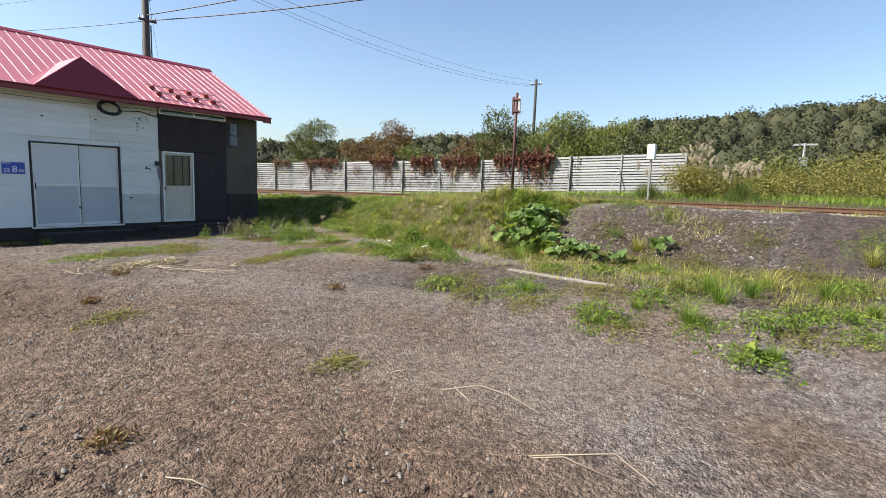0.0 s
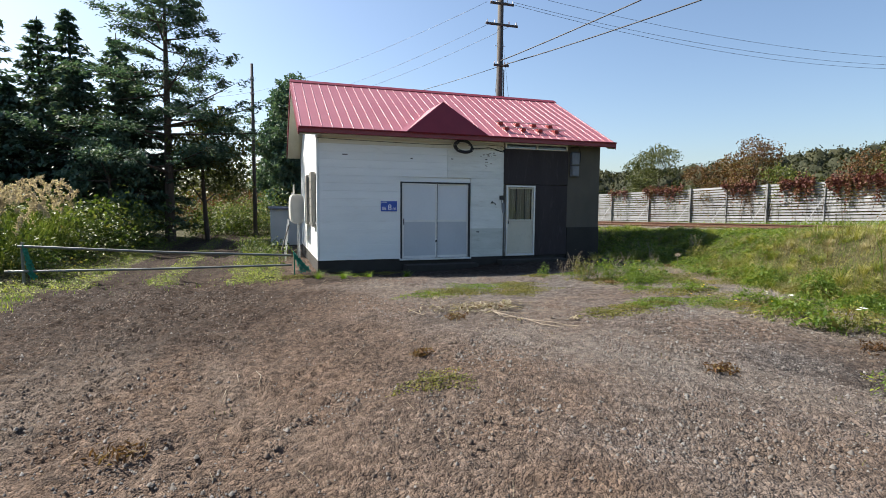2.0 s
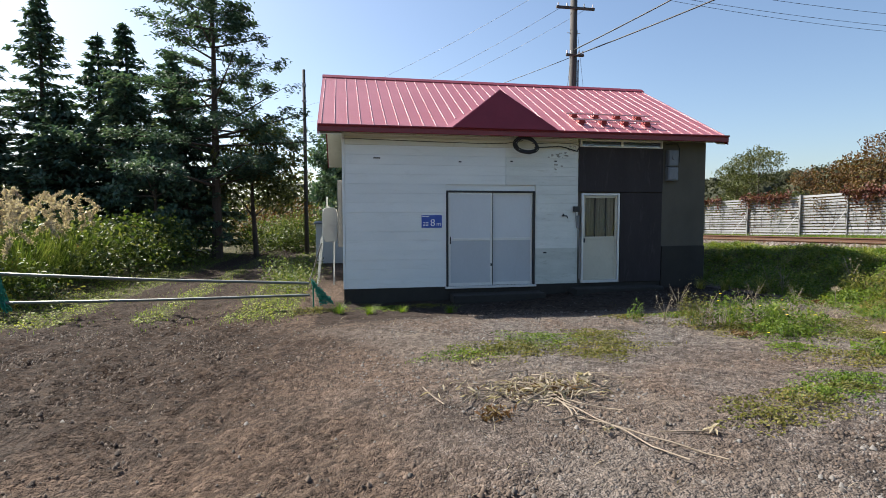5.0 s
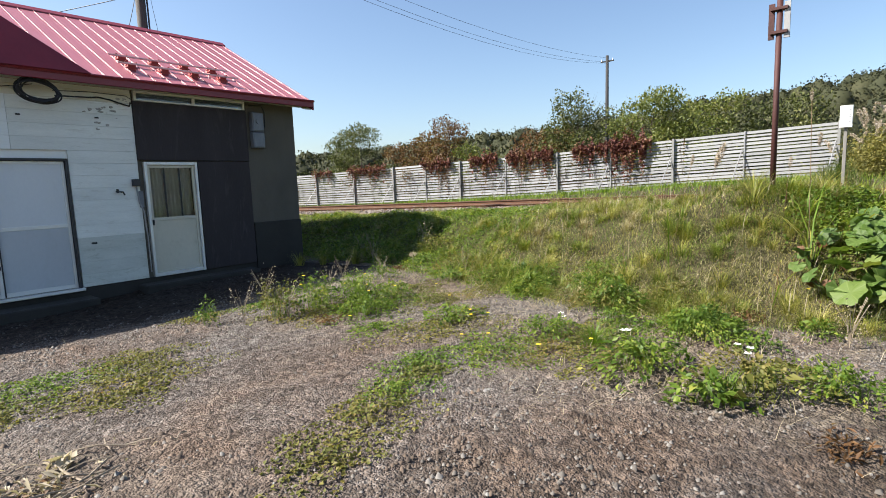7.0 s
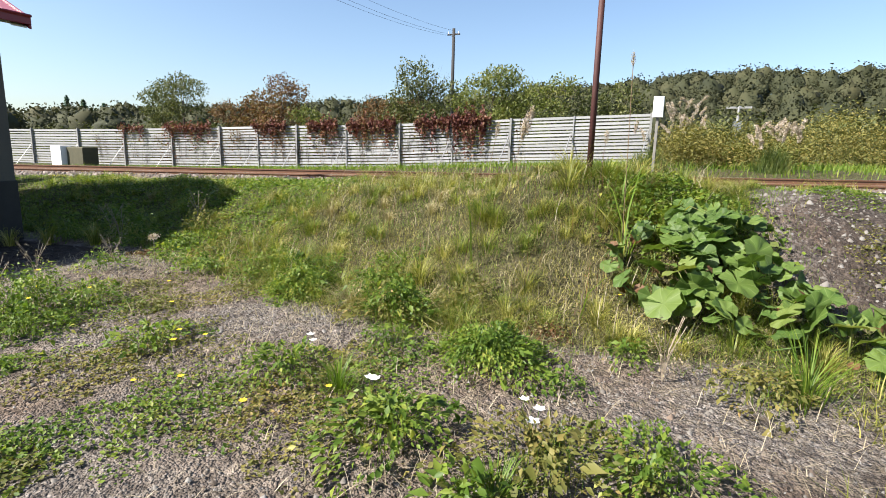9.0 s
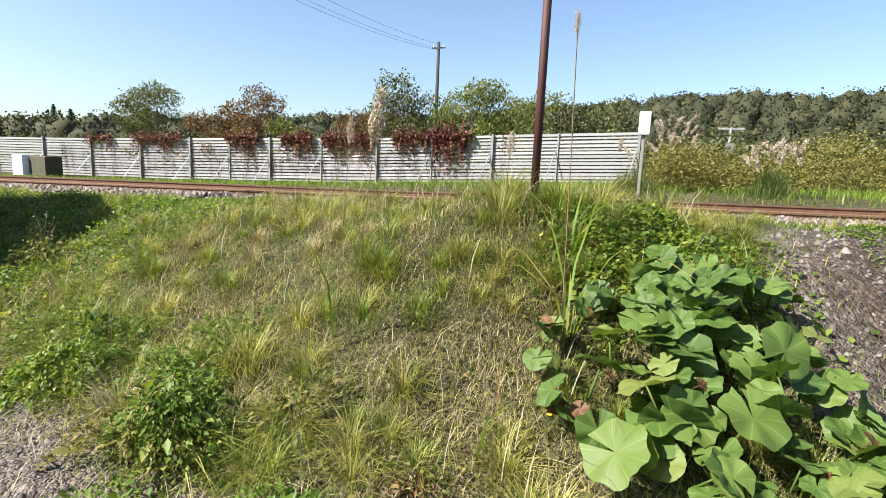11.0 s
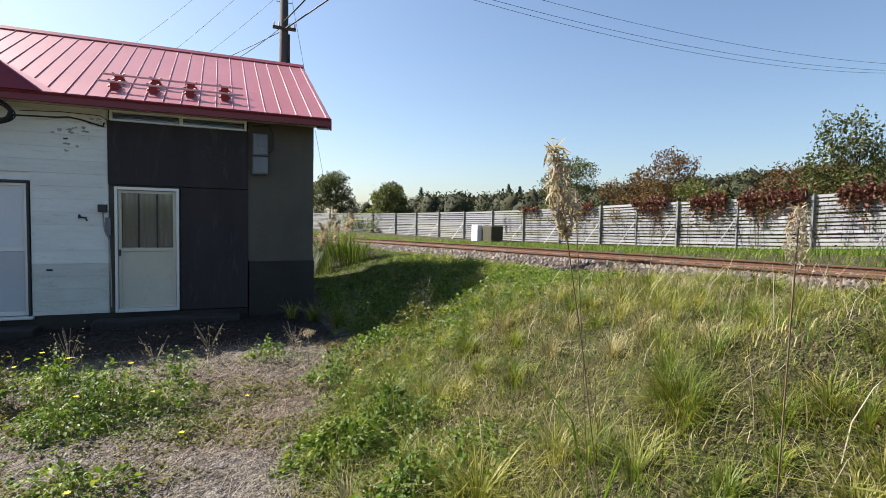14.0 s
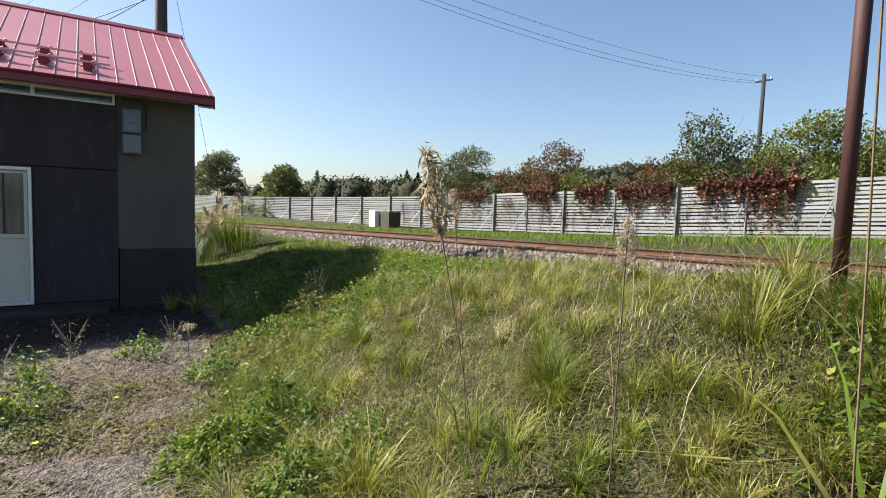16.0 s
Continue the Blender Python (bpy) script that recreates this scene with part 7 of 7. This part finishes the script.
# ---- things on and beside the shed ----
def number_sign():
    x0, x1, z0, z1 = 1.595, 2.025, 1.55, 1.815
    s = thing("number_sign", (x0 + x1) / 2, -0.02, z0, "blue sign with white figure 8 on the siding", "sign")
    part("plate", rounded(box(x0, -0.026, z0, x1, -0.016, z1), 0.002), M["sign_blue"], s)
    part("border", box(x0 + 0.01, -0.0285, z1 - 0.035, x0 + 0.16, -0.0265, z1 - 0.018), M["white"], s, "white unreadable lettering")
    cu = bpy.data.curves.new("figure", "FONT")
    cu.body, cu.size, cu.extrude, cu.align_x = "8", 0.21, 0.0015, "CENTER"
    tmp = new("figure", cu)
    tmp.matrix_world = pose((x0 + x1) / 2 + 0.02, -0.0285, z0 + 0.035, 90)
    bpy.context.view_layer.update()
    me = bpy.data.meshes.new_from_object(tmp.evaluated_get(bpy.context.evaluated_depsgraph_get()))
    me.transform(tmp.matrix_world)
    bpy.data.objects.remove(tmp)
    me.materials.clear()
    me.materials.append(M["white"])
    ob = new("figure", me)
    ob.parent, ob.matrix_parent_inverse = s, s.matrix_world.inverted()
    cu = bpy.data.curves.new("unit", "FONT")
    cu.body, cu.size, cu.extrude, cu.align_x = "m", 0.13, 0.0015, "CENTER"
    tmp = new("unit", cu)
    tmp.matrix_world = pose(x1 - 0.07, -0.0285, z0 + 0.04, 90)
    bpy.context.view_layer.update()
    me = bpy.data.meshes.new_from_object(tmp.evaluated_get(bpy.context.evaluated_depsgraph_get()))
    me.transform(tmp.matrix_world)
    bpy.data.objects.remove(tmp)
    me.materials.clear()
    me.materials.append(M["white"])
    ob = new("unit", me)
    ob.parent, ob.matrix_parent_inverse = s, s.matrix_world.inverted()
    for xx in (x0 + 0.035, x0 + 0.095):
        for k in range(3):
            part("lettering_bar", box(xx, -0.0285, z0 + 0.04 + 0.03 * k, xx + 0.045, -0.0265, z0 + 0.055 + 0.03 * k), M["white"], s)


number_sign()


def cable_coil():
    c = thing("cable_coil", 3.78, -0.06, 3.35, "loops of black cable hanging under the eave", "cable")
    rng = random.Random(9)
    for k in range(9):
        rx, rz = 0.25 + rng.uniform(-0.035, 0.03), 0.155 + rng.uniform(-0.03, 0.03)
        ox, oz, oy = rng.uniform(-0.03, 0.03), rng.uniform(-0.025, 0.02), -0.30 - 0.009 * k
        pts = [(3.76 + ox + rx * math.cos(a), oy + 0.02 * math.sin(2 * a), 3.27 + oz + rz * math.sin(a) - 0.12 * rx * math.cos(a)) for a in [2 * math.pi * i / 26 for i in range(27)]]
        part("loop", tube(pts, 0.011, 6), M["wire"], c)
    pts = [(3.95, -0.33, 3.22), (4.2, -0.2, 3.25), (4.45, -0.06, 3.28), (4.6, -0.04, 3.30), (4.78, -0.04, 3.27), (4.95, -0.04, 3.22), (5.04, -0.045, 3.20), (5.06, -0.045, 3.26)]
    part("cable", tube(pts, 0.013, 6), M["wire"], c)
    pts = [(0.0, -0.035, 3.36), (0.8, -0.03, 3.345), (1.8, -0.03, 3.33), (2.8, -0.03, 3.32), (3.4, -0.06, 3.33), (3.7, -0.3, 3.36)]
    part("thin_cable", tube(pts, 0.006, 5), M["wire"], c)
    pts = [(4.0, -0.04, 3.34), (4.5, -0.035, 3.37), (5.0, -0.035, 3.36), (5.09, -0.04, 3.30)]
    part("thin_cable", tube(pts, 0.006, 5), M["wire"], c)


cable_coil()


def meter_boxes():
    for z0, z1, lab in ((2.90, 3.27, "grey electricity meter box with a round window"), (2.58, 2.885, "lower grey switch box on the mortar wall")):
        b = thing("meter_box", 7.32, -0.07, z0, lab, "meter box", "boxes on the wall")
        part("case", rounded(box(7.20, -0.13, z0, 7.45, -0.001, z1), 0.012), M["meter"], b)
        part("lid", rounded(box(7.215, -0.145, z0 + 0.02, 7.435, -0.131, z1 - 0.02), 0.006), M["meter"], b)
        if z0 > 2.8:
            part("window", rod((7.325, -0.16, z0 + 0.2), (7.325, -0.144, z0 + 0.2), 0.055, 0.06, 14), M["meter"], b, "round meter window")
    c = thing("conduit", 7.5, -0.03, 2.9, "dark cable looping from the meter to the eave", "cable")
    part("cable", tube([(7.46, -0.05, 2.95), (7.52, -0.045, 3.0), (7.53, -0.04, 3.3), (7.47, -0.04, 3.42), (7.2, -0.04, 3.40)], 0.012, 6), M["wire"], c)


meter_boxes()


def wall_bits():
    b = thing("valve_box", 5.02, -0.05, 1.95, "dark green box and pipe beside the door", "utility box")
    part("case", rounded(box(4.96, -0.09, 1.88, 5.08, -0.013, 2.0), 0.008), M["black"], b)
    part("pipe", tube([(5.02, -0.04, 1.88), (5.04, -0.04, 1.6), (5.10, -0.04, 1.45), (5.12, -0.04, 0.9), (5.12, -0.04, 0.4)], 0.012, 6), M["steel"], b)
    part("board", rounded(box(5.05, -0.03, 1.52, 5.12, -0.014, 1.80), 0.004), M["meter"], b)
    t = thing("wall_tap", 4.75, -0.05, 1.78, "small dark tap on the siding", "tap")
    part("body", tube([(4.72, -0.013, 1.80), (4.72, -0.06, 1.80), (4.80, -0.07, 1.79), (4.82, -0.07, 1.74)], 0.014, 6), M["black"], t)
    part("handle", rod((4.72, -0.07, 1.78), (4.72, -0.07, 1.84), 0.018, sides=8), M["black"], t)
    for x, z in ((0.68, 2.98), (2.42, 2.93), (3.55, 2.96), (4.55, 2.98)):
        v = thing("wall_slot", x, -0.012, z, "small dark slot in the siding", "vent")
        part("slot", rounded(box(x - 0.07 if x < 1 else x - 0.03, -0.02, z - 0.012, x + 0.07 if x < 1 else x + 0.03, -0.011, z + 0.012), 0.003), M["black"], v)
    v = thing("wall_slot", 4.32, -0.012, 0.99, "small dark slot in the siding", "vent")
    part("slot", rounded(box(4.28, -0.02, 0.975, 4.36, -0.011, 1.005), 0.003), M["black"], v)
    s = thing("door_step", 3.1, -0.3, 0, "low concrete step before the sliding doors", "step")
    part("slab", rounded(box(2.2, -0.42, -0.05, 4.2, -0.0, 0.16), 0.015), M["concrete"], s)
    k = thing("threshold_slab", 5.6, -0.3, 0, "low concrete slab before the side door", "step")
    part("slab", rounded(box(4.9, -0.38, 0.0, 7.0, -0.02, 0.22), 0.02), M["concrete"], k)


wall_bits()


def side_window():
    w = thing("window_1", 0.0, 1.5, 1.15, "window on the side wall behind dull shutters", "window", kind="structure")
    g = part("pane", box(0.04, 0.46, 1.21, 0.05, 2.64, 2.49), M["glass"], w)
    g.visible_shadow = False
    for y0, y1 in ((0.40, 1.0), (2.1, 2.7)):
        sh = part("shutter", rounded(box(-0.12, y0, 1.15, -0.02, y1, 2.55), 0.008), M["shutter"], w, "dull metal shutter case")
        for k in range(6):
            part("slat", box(-0.128, y0 + 0.04, 1.22 + 0.215 * k, -0.1205, y1 - 0.04, 1.24 + 0.215 * k), M["black"], sh)
    for z in (1.18, 2.50):
        part("window_frame", rounded(box(-0.05, 1.0, z - 0.025, 0.03, 2.1, z + 0.025), 0.005), M["alu"], w)


side_window()


def fuel_tank():
    x0, x1, y0, y1 = -0.54, -0.14, 2.7, 3.9
    t = thing("fuel_tank", -0.42, 3.5, gz(-0.42, 3.5), "cream oval heating-oil tank on thin steel legs", "tank")
    n = 24
    prof = []
    for k in range(n):
        a = 2 * math.pi * k / n
        ca, sa = math.cos(a), math.sin(a)
        prof.append(((x0 + x1) / 2 + 0.2 * math.copysign(abs(ca) ** 0.45, ca), 1.58 + 0.44 * math.copysign(abs(sa) ** 0.6, sa)))
    bm = prism(prof, "y", y0, y1)
    part("drum", rounded(bm, 0.012), M["ac"], t, smooth=False)
    part("vent_pipe", tube([(-0.42, 3.1, 2.0), (-0.42, 3.1, 2.25), (-0.42, 3.12, 2.3)], 0.022, 8), M["ac"], t)
    part("filler_cap", rod((-0.42, 3.6, 2.0), (-0.42, 3.6, 2.08), 0.05, sides=12), M["steel"], t)
    for x, yy in ((-0.57, 3.05), (-0.27, 3.05), (-0.57, 3.95), (-0.27, 3.95)):
        part("leg", rod((x, yy, 1.25), (x + (-0.12 if x < -0.4 else 0.0), yy, gz(x, yy) - 0.02), 0.018, sides=6), M["alu"], t)
    part("brace", rod((-0.57, 3.05, 1.1), (-0.9, 2.7, 0.05), 0.02, sides=6), M["driftwood"], t, "leaning bleached timber")


fuel_tank()


def barrier():
    b = thing("pipe_barrier", -3.4, -0.4, 0, "two long steel pipes tied across the lane", "barrier")
    part("upper_pipe", tube([(-6.05, -0.5, 0.82), (-3.4, -0.5, 0.64), (-0.68, -0.45, 0.50)], 0.028, 8), M["pipe"], b)
    part("lower_pipe", tube([(-6.3, -0.5, 0.30), (-3.4, -0.5, 0.27), (-0.66, -0.45, 0.27)], 0.026, 8), M["pipe"], b)
    part("stake", rod((-0.60, -0.40, -0.1), (-0.60, -0.40, 0.50), 0.014, sides=8), M["net"], b)
    part("stake", rod((-6.0, -0.44, 0.0), (-6.0, -0.44, 0.9), 0.03, sides=8), M["pipe"], b)
    rng = random.Random(4)
    for cx, z0, z1 in ((-0.62, 0.12, 0.55), (-5.95, 0.15, 0.8)):
        for k in range(20):
            pts = []
            for i in range(9):
                f = i / 8
                pts.append((cx + 0.42 * f * rng.uniform(0.3, 1) * (1 if cx > -2 else 0.5), -0.48 + rng.uniform(-0.09, 0.09), z1 - (z1 - z0) * f + rng.uniform(-0.05, 0.05)))
            part("rope_strand", tube(pts, 0.010, 5), M["net"], b, "tangled green netting rope")


barrier()


def far_shed():
    s = thing("low_shed", 0.7, 10.5, gz(0.7, 10.5), "low white shed at the lane's end", "shed")
    part("wall", rounded(box(-1.05, 9.6, 0.0, 2.5, 11.4, 1.5), 0.01), M["far_render"], s)
    part("roof", prism([(9.5, 1.5), (11.5, 1.5), (11.5, 1.62), (9.5, 1.55)], "x", -1.12, 2.6), M["far_roof"], s)
    part("door", rounded(box(0.4, 9.56, 0.05, 1.2, 9.598, 1.3), 0.005), M["shutter"], s)


far_shed()


def trackside_box():
    b = thing("trackside_box", 29.8, 33.5, gz(29.8, 33.5), "white-ended olive covered box beside the track", "box")
    z0 = gz(29.8, 33.5)
    part("body", rounded(box(29.2, 32.2, z0 - 0.05, 30.4, 34.2, z0 + 1.45), 0.05), M["olive_box"], b, "olive cover")
    part("end_panel", rounded(box(28.8, 34.25, z0 - 0.05, 29.6, 35.5, z0 + 1.5), 0.02), M["white"], b, "white panel")


trackside_box()

# ---- loose things on the ground ----
def ground_stick(name, pts, r, mat, label, category, group=""):
    pts = [(x, y, gz(x, y) + dz) for x, y, dz in pts]
    ob = new(name, mesh_of(tube(pts, r, 6), M[mat], True, name))
    return tagged(ob, label, category, group)


def husk_heap():
    rng = np.random.default_rng(230)
    h = thing("straw_heap", 1.68, -6.4, gz(1.68, -6.4), "heap of dry maize stalks and husks on the gravel", "straw heap")
    for k in range(95):
        x, y = rng.normal(1.68, 0.36), rng.normal(-6.4, 0.2)
        a, L = rng.normal(-0.45, 0.7), rng.uniform(0.12, 0.5)
        p = [(x + L * f * math.cos(a), y + L * f * math.sin(a) + 0.03 * math.sin(3 * f), gz(x, y) + 0.015 + 0.05 * abs(math.sin(2 * f + k)) * rng.uniform(0.1, 1)) for f in (-0.5, -0.2, 0.15, 0.5)]
        part("stalk", tube(p, rng.uniform(0.003, 0.007), 5), M["straw"], h)
    for x0, y0, x1, y1 in ((1.78, -6.3500000000000005, 1.75, -7.12), (1.75, -7.12, 2.34, -8.02), (1.68, -6.4, 2.09, -7.97), (1.48, -6.4, 2.18, -7.1), (1.8299999999999998, -6.5, 1.78, -7.2)):
        n = 6
        p = [(x0 + (x1 - x0) * k / n + rng.normal(0, 0.03), y0 + (y1 - y0) * k / n, gz(x0 + (x1 - x0) * k / n, y0 + (y1 - y0) * k / n) + 0.015 + 0.02 * math.sin(k * 1.3) ** 2) for k in range(n + 1)]
        part("long_stalk", tube(p, 0.006, 5), M["straw"], h, "long pale stalk")
    n = 420
    c = np.stack([rng.normal(1.68, 0.33, n), rng.normal(-6.4, 0.17, n), rng.uniform(0.0, 0.07, n)], -1)
    c[:, 2] += ground_z(c[:, 0], c[:, 1])
    ob = new("leaves", leaf_mesh("leaves", c, rng.uniform(0.03, 0.12, n), M["grass_dry"], 231, 0.22, 0.6))
    ob.parent, ob.matrix_parent_inverse = h, h.matrix_world.inverted()
    dk = np.stack([rng.normal(1.8, 0.18, n), rng.normal(-6.43, 0.1, n), rng.uniform(0.0, 0.05, n)], -1)
    dk[:, 2] += ground_z(dk[:, 0], dk[:, 1])
    ob = tagged(new("dark_litter", leaf_mesh("dark_litter", dk, rng.uniform(0.02, 0.06, n), M["leaf_russet"], 232, 0.5, 0.5)), kind="stuff")
    ob.parent, ob.matrix_parent_inverse = h, h.matrix_world.inverted()
    for x, y, s in ((2.26, -6.15, 0.15), (1.84, -7.4, 0.07), (2.55, -7.6, 0.08), (1.35, -5.4, 0.08)):
        m = thing("maize_husk", x, y, gz(x, y), "pale dry maize husk lying on the gravel", "husk", "husks")
        k = 12
        c = np.stack([rng.normal(x, s * 0.3, k), rng.normal(y, s * 0.3, k), gz(x, y) + rng.uniform(0.01, 0.05, k)], -1)
        ob = new("husk_leaves", leaf_mesh("husk_leaves", c, rng.uniform(0.6, 1.2, k) * s, M["grass_dry"], int(x * 100), 0.32, 0.6))
        ob.parent, ob.matrix_parent_inverse = m, m.matrix_world.inverted()


husk_heap()
for pts in (((-0.75, -12.6, 0.02), (-0.78, -12.45, 0.03), (-0.85, -12.3, 0.02)), ((1.25, -12.7, 0.015), (1.5, -12.9, 0.03), (1.5, -13.2, 0.02), (1.35, -13.55, 0.01)), ((1.35, -12.75, 0.02), (1.2, -13.0, 0.015)), ((0.65, -13.7, 0.01), (0.85, -13.95, 0.02), (0.82, -14.25, 0.01)), ((0.72, -13.75, 0.015), (1.1, -14.2, 0.02), (0.9, -14.5, 0.01)),
            ((3.9, -13.35, 0.02), (3.98, -13.75, 0.01)), ((-1.33, -8.3, 0.01), (-1.3, -8.0, 0.03), (-1.35, -7.8, 0.02)), ((-1.5, -8.1, 0.01), (-1.53, -7.85, 0.02)), ((-1.62, -8.6, 0.01), (-1.6, -8.3, 0.02)), ((2.2, -7.5, 0.015), (2.6, -7.6, 0.02)), ((-2.5, -11.0, 0.01), (-2.3, -10.7, 0.02)), ((1.3, -12.1, 0.01), (1.5, -12.2, 0.015))):
    ground_stick("dry_stick", pts, 0.0042, "straw", "thin pale dry stalk lying on gravel", "stick", "loose stalks")


def plank():
    p = thing("plank", 5.76, -11.75, gz(5.76, -11.75), "long bleached timber half sunk in gravel", "plank")
    bm = bmesh.new()
    box_bm(bm, -0.95, -0.05, -0.03, 0.95, 0.05, 0.03)
    bmesh.ops.subdivide_edges(bm, edges=[e for e in bm.edges if abs(e.verts[0].co.x - e.verts[1].co.x) > 1], cuts=9)
    rng = random.Random(3)
    for v in bm.verts:
        v.co += Vector((0, rng.uniform(-0.006, 0.006), rng.uniform(-0.004, 0.004)))
    ob = part("board", rounded(bm, 0.008), M["driftwood"])
    ob.parent = p
    ob.matrix_basis = pose(0, 0, 0.0, 0, 0, 86)


plank()


def dark_tuft(x, y, r, label, seed):
    rng = np.random.default_rng(seed)
    n = 160
    c = np.stack([rng.normal(x, r * 0.45, n), rng.normal(y, r * 0.4, n), rng.uniform(0, 0.06, n)], -1)
    c[:, 2] += ground_z(c[:, 0], c[:, 1])
    tagged(new("dry_litter", leaf_mesh("dry_litter", c, rng.uniform(0.02, 0.08, n), M["leaf_russet"], seed, 0.3, 0.4)), label, "litter", "dead weeds")


for i, (x, y, r) in enumerate(((-0.85, -11.6, 0.16), (1.15, -6.9, 0.16), (5.0, -9.6, 0.2), (6.9, -8.2, 0.16), (7.4, -8.7, 0.2), (2.9, -9.6, 0.14), (8.0, -3.2, 0.25), (5.1, -4.9, 0.2), (-2.2, -9.4, 0.2), (0.3, -8.2, 0.12))):
    dark_tuft(x, y, r, "brown withered weed lying on the gravel", 240 + i)


def dry_thistle(x, y, h, label, seed):
    rng = np.random.default_rng(seed)
    z0 = gz(x, y)
    t = thing("dry_weed", x, y, z0, label, "weed", "withered stalks")
    for k in range(9):
        a, L = rng.uniform(0, 6.28), h * rng.uniform(0.6, 1.1)
        e = (x + 0.35 * L * math.cos(a), y + 0.35 * L * math.sin(a), z0 + L)
        part("stalk", tube([(x, y, z0), (x + 0.08 * L * math.cos(a), y + 0.08 * L * math.sin(a), z0 + 0.5 * L), e], 0.0025, 5), M["straw"], t)
    n = 90
    a, q = rng.uniform(0, 6.283, n), rng.uniform(0.2, 1, n)
    c = np.stack([x + 0.35 * h * q * np.cos(a), y + 0.35 * h * q * np.sin(a), z0 + h * q * rng.uniform(0.5, 1.1, n)], -1)
    ob = tagged(new("seed_mass", leaf_mesh("seed_mass", c, rng.uniform(0.012, 0.03, n), M["grass_dry"], seed, 0.6, 0.3)), kind="stuff")
    ob.parent, ob.matrix_parent_inverse = t, t.matrix_world.inverted()


for i, (x, y, h) in enumerate(((6.6, -3.4, 0.45), (5.3, -3.3, 0.5), (6.9, -9.55, 0.42), (6.1, -3.7, 0.4), (4.65, -3.9, 0.38), (5.0, -4.3, 0.5), (7.5, -3.3, 0.35), (8.5, -2.0, 0.6), (8.9, -1.2, 0.6), (9.4, -2.6, 0.5))):
    dry_thistle(x, y, h, "withered branching weed stalks", 260 + i)
f = thing("dry_bloom", 7.57, -3.96, gz(7.57, -3.96), "pinkish withered flower head on a thin stalk", "flower")
part("stalk", tube([(7.57, -3.96, gz(7.57, -3.96)), (7.56, -3.97, 0.5), (7.57, -3.96, 0.62)], 0.004, 5), M["straw"], f)
_r = np.random.default_rng(7)
_c = np.array([7.57, -3.96, 0.64]) + _r.normal(0, 1, (160, 3)) * np.array([0.03, 0.03, 0.022])
_o = new("head", leaf_mesh("head", _c, _r.uniform(0.015, 0.035, 160), M["plume"], 9, 0.4, 0.2))
tagged(_o, kind="stuff")
_o.parent, _o.matrix_parent_inverse = f, f.matrix_world.inverted()
